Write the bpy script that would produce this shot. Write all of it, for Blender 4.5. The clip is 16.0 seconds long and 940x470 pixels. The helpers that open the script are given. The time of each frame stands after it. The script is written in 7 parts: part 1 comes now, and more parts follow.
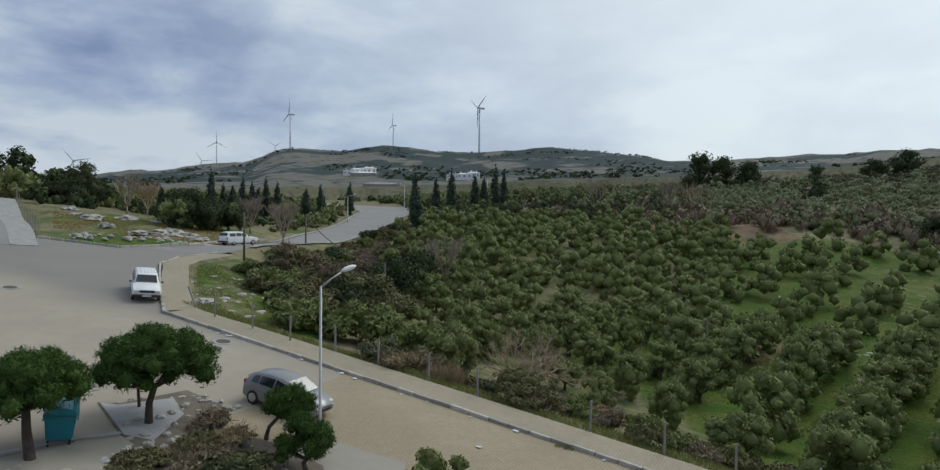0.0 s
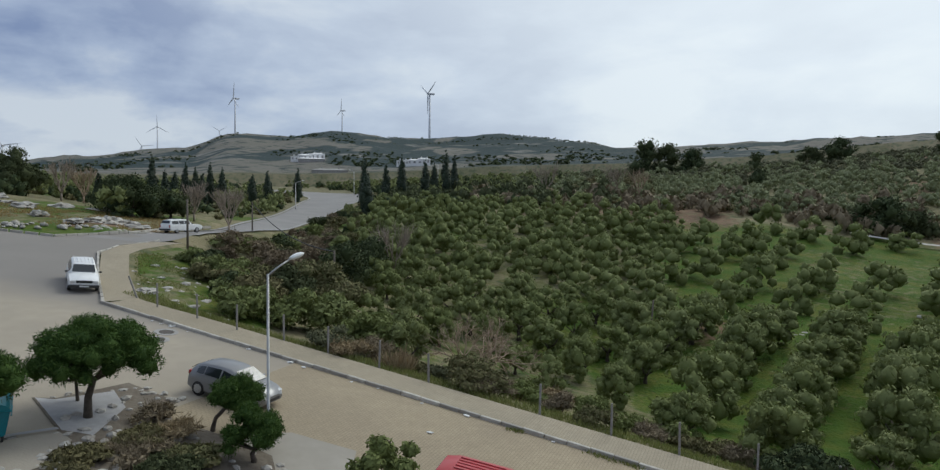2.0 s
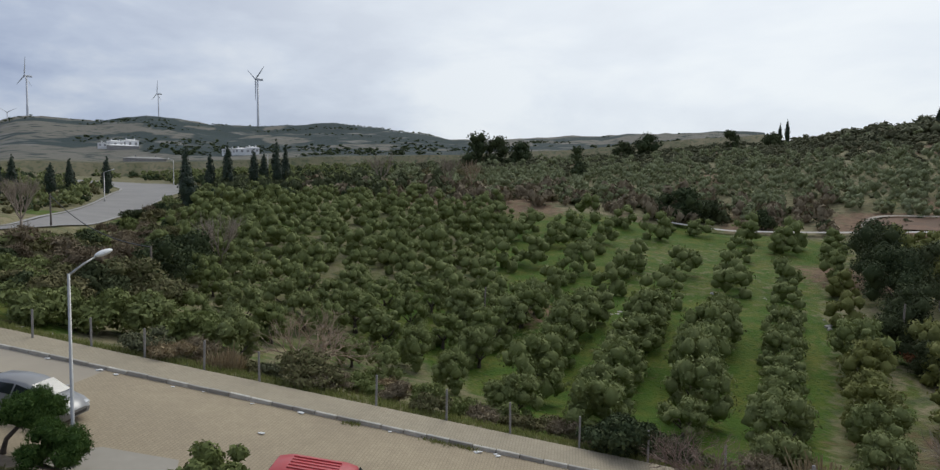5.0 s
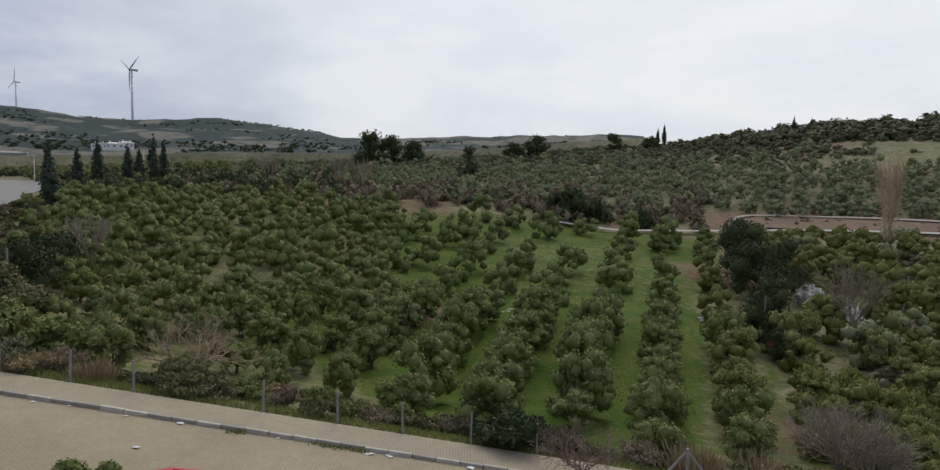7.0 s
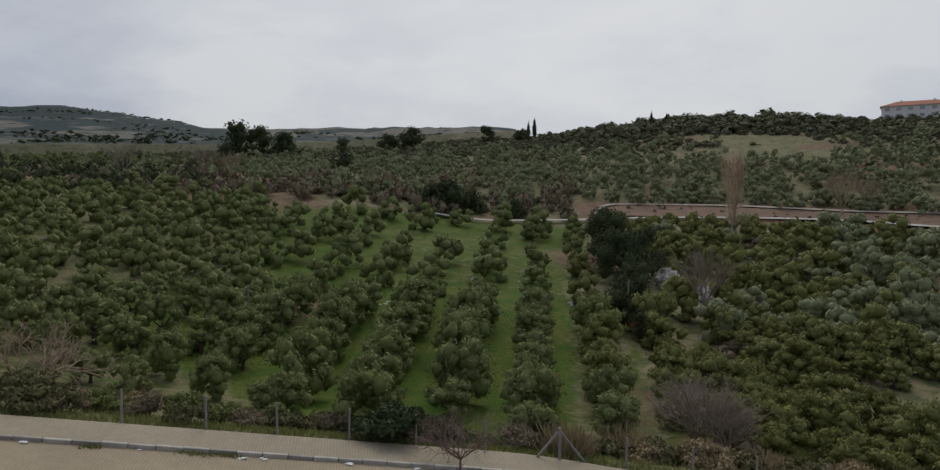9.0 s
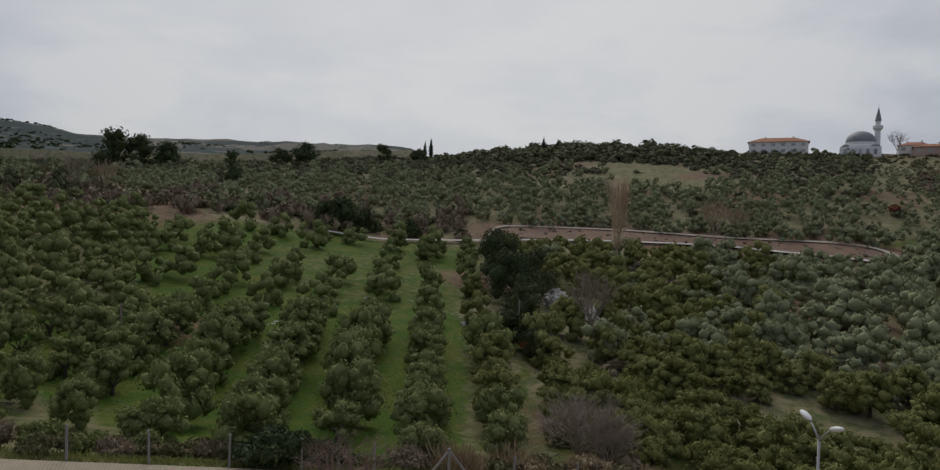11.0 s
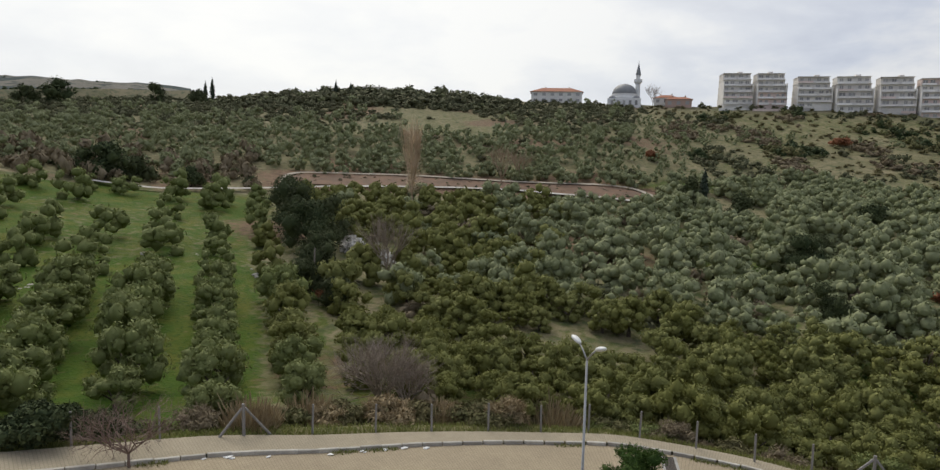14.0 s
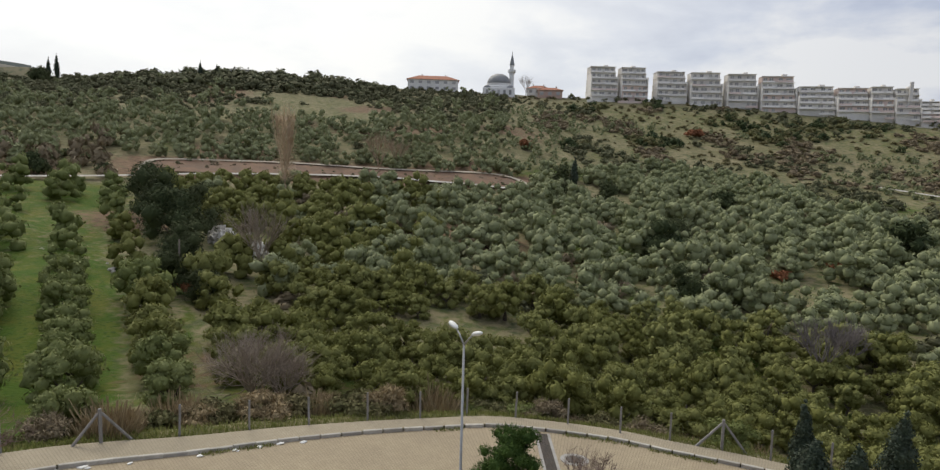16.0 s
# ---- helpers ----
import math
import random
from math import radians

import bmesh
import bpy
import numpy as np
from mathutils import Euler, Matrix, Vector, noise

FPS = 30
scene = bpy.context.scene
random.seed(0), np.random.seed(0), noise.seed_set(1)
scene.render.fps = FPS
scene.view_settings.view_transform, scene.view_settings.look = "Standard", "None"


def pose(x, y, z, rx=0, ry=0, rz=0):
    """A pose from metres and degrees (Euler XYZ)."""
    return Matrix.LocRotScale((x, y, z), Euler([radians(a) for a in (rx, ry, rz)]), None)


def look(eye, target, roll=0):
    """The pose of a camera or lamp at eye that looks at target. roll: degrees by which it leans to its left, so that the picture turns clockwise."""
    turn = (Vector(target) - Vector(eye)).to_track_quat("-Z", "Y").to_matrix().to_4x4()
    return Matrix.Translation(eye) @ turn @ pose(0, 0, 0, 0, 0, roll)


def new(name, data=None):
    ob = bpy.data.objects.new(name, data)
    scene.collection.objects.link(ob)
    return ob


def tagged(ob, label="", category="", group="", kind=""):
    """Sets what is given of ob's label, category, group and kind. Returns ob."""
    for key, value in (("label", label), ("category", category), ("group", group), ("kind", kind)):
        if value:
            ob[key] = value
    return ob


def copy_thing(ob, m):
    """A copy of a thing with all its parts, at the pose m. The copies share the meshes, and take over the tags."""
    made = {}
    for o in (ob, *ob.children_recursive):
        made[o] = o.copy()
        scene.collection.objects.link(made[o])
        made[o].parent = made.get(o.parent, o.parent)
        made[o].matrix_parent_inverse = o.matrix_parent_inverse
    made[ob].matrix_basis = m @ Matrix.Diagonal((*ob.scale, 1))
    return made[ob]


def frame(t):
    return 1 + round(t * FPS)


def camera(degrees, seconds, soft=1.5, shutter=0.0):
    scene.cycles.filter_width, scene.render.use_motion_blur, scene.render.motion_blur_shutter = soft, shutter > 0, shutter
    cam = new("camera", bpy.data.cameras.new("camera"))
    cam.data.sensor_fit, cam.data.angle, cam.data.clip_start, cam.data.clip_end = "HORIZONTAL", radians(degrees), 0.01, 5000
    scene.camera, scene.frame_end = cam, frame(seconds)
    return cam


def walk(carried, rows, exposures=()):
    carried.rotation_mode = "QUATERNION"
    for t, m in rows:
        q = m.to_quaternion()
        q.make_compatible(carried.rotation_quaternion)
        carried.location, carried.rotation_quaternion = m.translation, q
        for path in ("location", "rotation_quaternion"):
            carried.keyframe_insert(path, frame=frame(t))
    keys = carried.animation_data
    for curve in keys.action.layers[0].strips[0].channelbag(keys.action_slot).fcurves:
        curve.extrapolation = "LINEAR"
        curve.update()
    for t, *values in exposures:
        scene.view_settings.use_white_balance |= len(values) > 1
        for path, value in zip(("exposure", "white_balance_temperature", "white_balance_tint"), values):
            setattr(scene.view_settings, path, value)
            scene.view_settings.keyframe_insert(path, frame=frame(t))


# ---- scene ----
# ---- camera ----
cam = camera(70.4, 16.0, soft=1.3)
EYE = 11.0
ARM = 0.5          # the camera is swung round at arm's length
ROWS = [  # seconds, yaw, pitch, roll
    (0.0, -0.03, -1.32, -0.69), (0.5, -1.14, -1.41, -0.75), (1.0, -2.68, -1.73, -0.56), (1.5, -3.25, -2.09, -0.36),
    (2.0, -4.26, -2.45, -0.51), (2.5, -5.97, -2.7, -0.5), (3.0, -8.05, -3.05, -0.31), (3.5, -9.6, -2.62, 0.06),
    (4.0, -11.61, -2.97, 0.22), (4.5, -15.12, -3.07, -0.1), (7.0, -27.45, -3.13, -0.5), (7.5, -30.12, -2.82, -0.86),
    (8.0, -32.56, -3.39, -0.75), (8.5, -35.45, -3.88, -0.22), (11.0, -47.0, -2.0, -1.45), (11.5, -49.49, -2.51, -2.03),
    (12.0, -51.26, -3.24, -1.76), (12.5, -54.6, -3.65, -2.13), (13.0, -57.42, -4.49, -1.83), (13.5, -60.75, -5.03, -1.2),
    (14.0, -64.42, -6.22, -1.22), (14.5, -66.71, -6.21, -0.63), (15.0, -70.59, -6.43, -1.13), (15.5, -73.36, -6.44, -1.69),
    (16.0, -74.85, -7.01, -1.63),
]
EXPOSURES = [(0.0, -0.18, 6300, 2), (3.5, -0.1, 6400, 5), (7.0, -0.17, 6700, 8), (8.5, -0.43, 6750, 9), (11.0, -0.62, 6850, 9), (12.5, -0.47, 7000, 8), (13.0, -0.4, 6950, 8), (14.0, 0.05, 7100, 8), (14.5, 0.13, 7150, 8), (16.0, 0.13, 7150, 8)]
walk(cam, [(t, pose(-ARM * math.sin(radians(yaw)), ARM * (math.cos(radians(yaw)) - 1), EYE, 90 + pitch, roll, yaw))
           for t, yaw, pitch, roll in ROWS], EXPOSURES)

# ---- world: an overcast sky, brightest where the sun stands behind the cloud ----
SUN_AZ, SUN_EL = 44.0, 46.0
world = bpy.data.worlds.new("overcast_sky")
scene.world = world
world.use_nodes = True
wt = world.node_tree
wt.nodes.clear()


def wnode(kind, **inputs):
    n = wt.nodes.new(kind)
    for key, value in inputs.items():
        n.inputs[key.replace("_", " ")].default_value = value
    return n


def wlink(a, b):
    wt.links.new(a, b)


sky = wt.nodes.new("ShaderNodeTexSky")
sky.sky_type, sky.sun_disc = "NISHITA", False
sky.sun_elevation, sky.sun_rotation = radians(SUN_EL), radians(SUN_AZ)
sky_dim = wt.nodes.new("ShaderNodeVectorMath")
sky_dim.operation = "SCALE"
sky_dim.inputs["Scale"].default_value = 0.10
wlink(sky.outputs["Color"], sky_dim.inputs[0])
coord = wt.nodes.new("ShaderNodeTexCoord")
flat = wt.nodes.new("ShaderNodeMapping")
flat.inputs["Scale"].default_value = (1.0, 1.0, 2.6)
flat.inputs["Location"].default_value = (3.1, 0.4, 1.7)
wlink(coord.outputs["Generated"], flat.inputs["Vector"])
big = wnode("ShaderNodeTexNoise", Scale=2.1, Detail=7.0, Roughness=0.52, Distortion=0.35)
wlink(flat.outputs["Vector"], big.inputs["Vector"])
fine = wnode("ShaderNodeTexNoise", Scale=6.5, Detail=6.0, Roughness=0.55, Distortion=0.2)
wlink(flat.outputs["Vector"], fine.inputs["Vector"])
both = wnode("ShaderNodeMix", Factor=0.3)
wlink(big.outputs["Fac"], both.inputs["A"])
wlink(fine.outputs["Fac"], both.inputs["B"])
cloud = wt.nodes.new("ShaderNodeValToRGB")
cloud.color_ramp.elements[0].position, cloud.color_ramp.elements[0].color = 0.415, (0.235, 0.295, 0.49, 1)
cloud.color_ramp.elements[1].position, cloud.color_ramp.elements[1].color = 0.585, (0.665, 0.70, 0.80, 1)
mid = cloud.color_ramp.elements.new(0.5)
mid.color = (0.41, 0.475, 0.655, 1)
wlink(both.outputs["Result"], cloud.inputs["Fac"])
toward = wt.nodes.new("ShaderNodeVectorMath")
toward.operation = "DOT_PRODUCT"
toward.inputs[1].default_value = (math.sin(radians(SUN_AZ)) * math.cos(radians(SUN_EL)),
                                  math.cos(radians(SUN_AZ)) * math.cos(radians(SUN_EL)), math.sin(radians(SUN_EL)))
wlink(coord.outputs["Generated"], toward.inputs[0])
glow = wnode("ShaderNodeMapRange")
glow.interpolation_type = "SMOOTHSTEP"
for key, value in (("From Min", 0.32), ("From Max", 1.0), ("To Min", 0.0), ("To Max", 0.9)):
    glow.inputs[key].default_value = value
wlink(toward.outputs["Value"], glow.inputs["Value"])
veil = wnode("ShaderNodeMix")
veil.data_type = "RGBA"
veil.inputs["B"].default_value = (1.06, 1.09, 1.14, 1)
wlink(glow.outputs["Result"], veil.inputs["Factor"])
wlink(cloud.outputs["Color"], veil.inputs["A"])
blend = wnode("ShaderNodeMix", Factor=0.9)
blend.data_type = "RGBA"
wlink(sky_dim.outputs["Vector"], blend.inputs["A"])
wlink(veil.outputs["Result"], blend.inputs["B"])
back = wnode("ShaderNodeBackground", Strength=1.0)
wlink(blend.outputs["Result"], back.inputs["Color"])
wout = wt.nodes.new("ShaderNodeOutputWorld")
wlink(back.outputs["Background"], wout.inputs["Surface"])

sun = new("sun", bpy.data.lights.new("sun", "SUN"))
sun.data.energy, sun.data.angle, sun.data.color = 1.5, radians(30), (1.0, 0.97, 0.92)
sun.matrix_world = look((0, 0, 60), (-math.sin(radians(SUN_AZ)) * 100, -math.cos(radians(SUN_AZ)) * 100, 60 - 100 * math.tan(radians(SUN_EL))))


# ---- materials ----
def material(name, base, rough=0.8, metal=0.0, tint=None, amount=0.5, scale=3.0, bump=0.0, bump_scale=20.0, island=None, spec=0.5,
             through_light=0.0, obj=None):
    """A node material: base colour, a second tone laid in by noise, fine relief, and colour varied piece by piece."""
    m = bpy.data.materials.new(name)
    m.use_nodes = True
    t = m.node_tree
    p = t.nodes["Principled BSDF"]
    p.inputs["Roughness"].default_value, p.inputs["Metallic"].default_value = rough, metal
    p.inputs["Specular IOR Level"].default_value = spec
    rgb = t.nodes.new("ShaderNodeRGB")
    rgb.outputs[0].default_value = (*base, 1)
    out = rgb.outputs[0]
    place = t.nodes.new("ShaderNodeNewGeometry")

    def lay(colour, fac, top):
        mix = t.nodes.new("ShaderNodeMix")
        mix.data_type = "RGBA"
        t.links.new(fac, mix.inputs["Factor"])
        t.links.new(top, mix.inputs["A"])
        mix.inputs["B"].default_value = (*colour, 1)
        return mix.outputs["Result"]

    if tint:
        for k, (sc, am) in enumerate(((scale, amount), (scale * 7.3, amount * 0.6))):
            n = t.nodes.new("ShaderNodeTexNoise")
            n.inputs["Scale"].default_value, n.inputs["Detail"].default_value = sc, 5
            t.links.new(place.outputs["Position"], n.inputs["Vector"])
            r = t.nodes.new("ShaderNodeMapRange")
            for key, value in (("From Min", 0.4), ("From Max", 0.62), ("To Max", am)):
                r.inputs[key].default_value = value
            t.links.new(n.outputs["Fac"], r.inputs["Value"])
            out = lay(tint, r.outputs["Result"], out)
    if island:
        r = t.nodes.new("ShaderNodeMapRange")
        r.inputs["To Max"].default_value = 0.9
        t.links.new(place.outputs["Random Per Island"], r.inputs["Value"])
        out = lay(island, r.outputs["Result"], out)
    if obj:
        info = t.nodes.new("ShaderNodeObjectInfo")
        r = t.nodes.new("ShaderNodeMapRange")
        r.inputs["To Max"].default_value = 0.8
        t.links.new(info.outputs["Random"], r.inputs["Value"])
        out = lay(obj, r.outputs["Result"], out)
    t.links.new(out, p.inputs["Base Color"])
    if bump:
        n = t.nodes.new("ShaderNodeTexNoise")
        n.inputs["Scale"].default_value, n.inputs["Detail"].default_value = bump_scale, 6
        t.links.new(place.outputs["Position"], n.inputs["Vector"])
        b = t.nodes.new("ShaderNodeBump")
        b.inputs["Strength"].default_value, b.inputs["Distance"].default_value = bump, 0.05
        t.links.new(n.outputs["Fac"], b.inputs["Height"])
        t.links.new(b.outputs["Normal"], p.inputs["Normal"])
    if through_light:
        tr = t.nodes.new("ShaderNodeBsdfTranslucent")
        t.links.new(out, tr.inputs["Color"])
        mix = t.nodes.new("ShaderNodeMixShader")
        mix.inputs["Fac"].default_value = through_light
        t.links.new(p.outputs["BSDF"], mix.inputs[1])
        t.links.new(tr.outputs["BSDF"], mix.inputs[2])
        t.links.new(mix.outputs["Shader"], t.nodes["Material Output"].inputs["Surface"])
    return m


OLIVE = material("olive_leaf", (0.119, 0.144, 0.041), 0.75, tint=(0.268, 0.29, 0.122), amount=0.5, scale=0.9, island=(0.24, 0.264, 0.103), obj=(0.152, 0.181, 0.053), through_light=0.12, spec=0.25)
# silver of the leaf, with sky sheen and distance haze paled into the colour
OLIVE_FAR = material("olive_leaf_silver", (0.155, 0.178, 0.078), 0.8, tint=(0.325, 0.35, 0.19), amount=0.5, scale=0.5, island=(0.29, 0.31, 0.172), through_light=0.1, spec=0.25)
OLIVE_KHAKI = material("olive_leaf_khaki", (0.13, 0.138, 0.036), 0.8, tint=(0.275, 0.28, 0.1), amount=0.5, scale=0.9, island=(0.24, 0.247, 0.09), obj=(0.165, 0.17, 0.044), through_light=0.12, spec=0.25)
DARKBRUSH = material("dark_brown_brush", (0.15, 0.115, 0.075), 0.85, island=(0.23, 0.18, 0.115), spec=0.2)
WHITEROCK = material("whitish_limestone", (0.74, 0.71, 0.65), 0.9, tint=(0.20, 0.185, 0.16), amount=0.8, scale=1.6, bump=0.7, bump_scale=5)
PINE = material("pine_needles", (0.034, 0.072, 0.016), 0.8, island=(0.09, 0.148, 0.032), through_light=0.2, spec=0.2)
DARKLEAF = material("dark_evergreen_leaf", (0.035, 0.055, 0.024), 0.85, island=(0.085, 0.105, 0.042), obj=(0.08, 0.09, 0.04), spec=0.2)
CREST = material("crest_scrub_leaf", (0.085, 0.094, 0.05), 0.85, tint=(0.135, 0.122, 0.07), amount=0.6, scale=0.12, island=(0.145, 0.15, 0.08), spec=0.2)
CYPRESS = material("cypress_leaf", (0.018, 0.034, 0.018), 0.7, island=(0.04, 0.06, 0.03))
SHRUB = material("shrub_leaf", (0.12, 0.13, 0.05), 0.85, island=(0.20, 0.18, 0.09), obj=(0.16, 0.135, 0.065), spec=0.2)
DRYBRUSH = material("dry_brush", (0.25, 0.185, 0.105), 0.85, island=(0.40, 0.32, 0.19), spec=0.2)
POPLAR = material("poplar_twigs", (0.58, 0.45, 0.31), 0.8, island=(0.70, 0.57, 0.42), through_light=0.3)
GREYTWIG = material("grey_twigs", (0.13, 0.11, 0.105), 0.8, island=(0.19, 0.165, 0.155))
REDTWIG = material("reddish_twigs", (0.15, 0.10, 0.08), 0.8, island=(0.24, 0.17, 0.13))
BROWNSCRUB = material("brown_scrub", (0.195, 0.155, 0.098), 0.85, island=(0.29, 0.235, 0.155), spec=0.2)
RUST = material("rust_leaf", (0.26, 0.10, 0.05), 0.85, island=(0.36, 0.17, 0.09), spec=0.2)
BARETWIG = material("bare_twigs", (0.24, 0.19, 0.145), 0.8, island=(0.36, 0.295, 0.23))
BROWNTWIG = material("brown_twigs", (0.30, 0.215, 0.14), 0.8, island=(0.38, 0.29, 0.20))
BARK = material("bark", (0.11, 0.085, 0.065), 0.9, tint=(0.05, 0.04, 0.03), amount=0.7, scale=6, bump=0.6, bump_scale=25)
STONE = material("limestone", (0.50, 0.475, 0.43), 0.9, tint=(0.27, 0.24, 0.2), amount=0.6, scale=1.2, bump=0.6, bump_scale=6)
KERB = material("kerb_stone", (0.60, 0.565, 0.50), 0.85, tint=(0.36, 0.33, 0.28), amount=0.6, scale=2.0, bump=0.4, obj=(0.24, 0.22, 0.19))
CONCRETE = material("concrete", (0.36, 0.35, 0.33), 0.85, tint=(0.24, 0.22, 0.2), amount=0.6, scale=1.5, bump=0.3)
GALV = material("galvanised_steel", (0.42, 0.42, 0.41), 0.45, 0.6, tint=(0.3, 0.29, 0.27), amount=0.4, scale=4)
POSTMAT = material("fence_post_concrete", (0.30, 0.29, 0.28), 0.85, tint=(0.17, 0.16, 0.14), amount=0.6, scale=3, bump=0.3, obj=(0.24, 0.22, 0.2))
# ---- ground heights, metres; the eye stands at EYE over the origin ----
TX, TY = math.sin(math.radians(117)), math.cos(math.radians(117))    # down the street
NX, NY = math.sin(math.radians(27)), math.cos(math.radians(27))      # across it, towards the grove
REACH = (34, 50, 75, 110, 150, 220, 340)
LAND = {  # height against the eye, by bearing, at those distances
    -60: (-4, -2, 1, 3, 5, 8, 14),
    -35: (-6, -3.4, 0.3, 2.2, 3.5, 6, 12),
    -20: (-8, -5.8, -3.1, -1.6, -0.8, 2.5, 9),
    -8: (-8.4, -8.8, -7.8, -5.2, -2.6, 2.0, 9),
    5: (-9.8, -12.2, -9.4, -3.6, 0.6, 5.5, 14),
    25: (-12.4, -14.4, -12.2, -7.2, -1.0, 7, 20),
    40: (-14, -15.4, -13, -9.8, -5.4, 8, 26),
    57: (-14.4, -16.2, -15.2, -12, -6.3, 9, 33),
    75: (-15.2, -17, -16, -13, -7.6, 8, 30),
    92: (-16, -18.5, -17.4, -14.6, -11, -1.5, 27),
    112: (-16, -19.5, -19, -16.5, -13.5, -7.5, 16),
    150: (-15, -17, -18, -18, -18, -15, -10),
}
SKY = {-60: 2.0, -34: 2.3, -26: 3.1, -19: 3.95, -15.2: 5.25, -11: 5.2, -7.5: 5.55, 0: 5.2, 3.5: 5.35, 6.9: 5.6, 10: 5.4, 13.3: 5.05, 17: 4.5, 21: 4.5, 28: 4.6, 33: 4.75, 38: 4.7, 44: 4.3, 52: 3.6, 70: 3.0, 110: 2.0}


def smooth(a, b, x):
    x = min(1, max(0, (x - a) / (b - a)))
    return x * x * (3 - 2 * x)


def lerp_table(table, x):
    keys = sorted(table)
    if x <= keys[0]:
        return table[keys[0]]
    for a, b in zip(keys, keys[1:]):
        if x <= b:
            return table[a] + (table[b] - table[a]) * smooth(a, b, x)
    return table[keys[-1]]


def pchip(xs, ys, x):
    n = len(xs)
    d = [(ys[i + 1] - ys[i]) / (xs[i + 1] - xs[i]) for i in range(n - 1)]
    m = [d[0]] + [0 if d[i - 1] * d[i] <= 0 else 2 * d[i - 1] * d[i] / (d[i - 1] + d[i]) for i in range(1, n - 1)] + [d[-1]]
    if x <= xs[0]:
        return ys[0] + m[0] * max(-8, x - xs[0])
    for i in range(n - 1):
        if x <= xs[i + 1]:
            h = xs[i + 1] - xs[i]
            t = (x - xs[i]) / h
            return (ys[i] * (1 + 2 * t) * (1 - t) ** 2 + m[i] * h * t * (1 - t) ** 2
                    + ys[i + 1] * t * t * (3 - 2 * t) + m[i + 1] * h * t * t * (t - 1))
    return ys[-1]


def ramp(s):
    """The street's slope: an even grade, level below and above."""
    z = -11.15 - 0.152 * s
    if s > 12:
        z = -12.974 - 0.152 * 12 * (1 - math.exp(-(s - 12) / 12))
    if s < -60:
        z = -2.03 + 0.152 * 10 * (1 - math.exp((s + 60) / 10))
    return z


FENCE = {45: 31.1, 51: 32.0, 61.4: 33.2, 71: 34.5, 79: 35.1, 88: 34.9, 98: 34.9, 110: 34.9, 150: 34.9}


def fence(az):
    """Distance of the fence line, by bearing."""
    if az < -18:
        return 41.7 + (85 - 41.7) * smooth(-22, -27, az)
    if az < 45:
        return 29.6 / math.cos(math.radians(az - 27))
    return lerp_table(FENCE, az)


def ground(x, y):
    """Height of the ground in the world."""
    r, az = math.hypot(x, y), math.degrees(math.atan2(x, y))
    street = ramp(x * TX + y * TY)
    if r < 25:
        return EYE + street
    keys = sorted(LAND)
    a = min(max(az, keys[0]), keys[-1])
    k = max(i for i in range(len(keys) - 1) if keys[i] <= a)
    w = (a - keys[k]) / (keys[k + 1] - keys[k])
    w = w * w * (3 - 2 * w) * 0.4 + w * 0.6
    rr = min(r, 340)
    land = pchip(REACH, LAND[keys[k]], rr) * (1 - w) + pchip(REACH, LAND[keys[k + 1]], rr) * w
    if r > 340:
        top = math.tan(math.radians(lerp_table(SKY, az))) * 1150
        bowl = land + (top - land) * smooth(200, 1150, r) if top > land * 3.3 else land - (r - 340) * 0.03
        far = bowl if r < 1150 else bowl * (1 - 0.8 * smooth(1150, 3000, r))
        land = far
    f = fence(az)
    wide = 4 if az > -18 else 4 + 14 * smooth(-18, -24, az)
    w = smooth(0.4, wide, r - f)
    if abs(az) > 150:
        w = 0 if r < 60 else smooth(60, 300, r)
    return EYE + street * (1 - w) + land * w


# ---- helpers for meshes ----
def part(name, bm, mat, parent=None, label="", flat_shaded=True):
    """Links a bmesh as one mesh object under a thing or a part."""
    me = bpy.data.meshes.new(name)
    bm.to_mesh(me)
    bm.free()
    me.materials.append(mat)
    if not flat_shaded:
        me.shade_smooth()
    ob = new(name, me)
    ob.parent = parent
    if label:
        ob["label"] = label
    return ob


def joined(name, verts, faces, mat, parent=None):
    """One mesh from arrays of corners and quads or triangles."""
    me = bpy.data.meshes.new(name)
    verts, faces = np.asarray(verts, dtype=np.float32), np.asarray(faces, dtype=np.int32)
    n, k = faces.shape
    me.vertices.add(len(verts))
    me.vertices.foreach_set("co", verts.ravel())
    me.loops.add(n * k)
    me.loops.foreach_set("vertex_index", faces.ravel())
    me.polygons.add(n)
    me.polygons.foreach_set("loop_start", np.arange(0, n * k, k, dtype=np.int32))
    me.update(calc_edges=True)
    me.materials.append(mat)
    ob = new(name, me)
    ob.parent = parent
    return ob


def box(bm, cx, cy, cz, sx, sy, sz, bevel=0.0, turn=0.0):
    m = Matrix.Translation((cx, cy, cz)) @ Matrix.Rotation(turn, 4, "Z") @ Matrix.Diagonal((sx, sy, sz, 1))
    made = bmesh.ops.create_cube(bm, size=1, matrix=m)
    if bevel:
        edges = list({e for v in made["verts"] for e in v.link_edges})
        bmesh.ops.bevel(bm, geom=edges, offset=bevel, segments=1, affect="EDGES")
    return bm


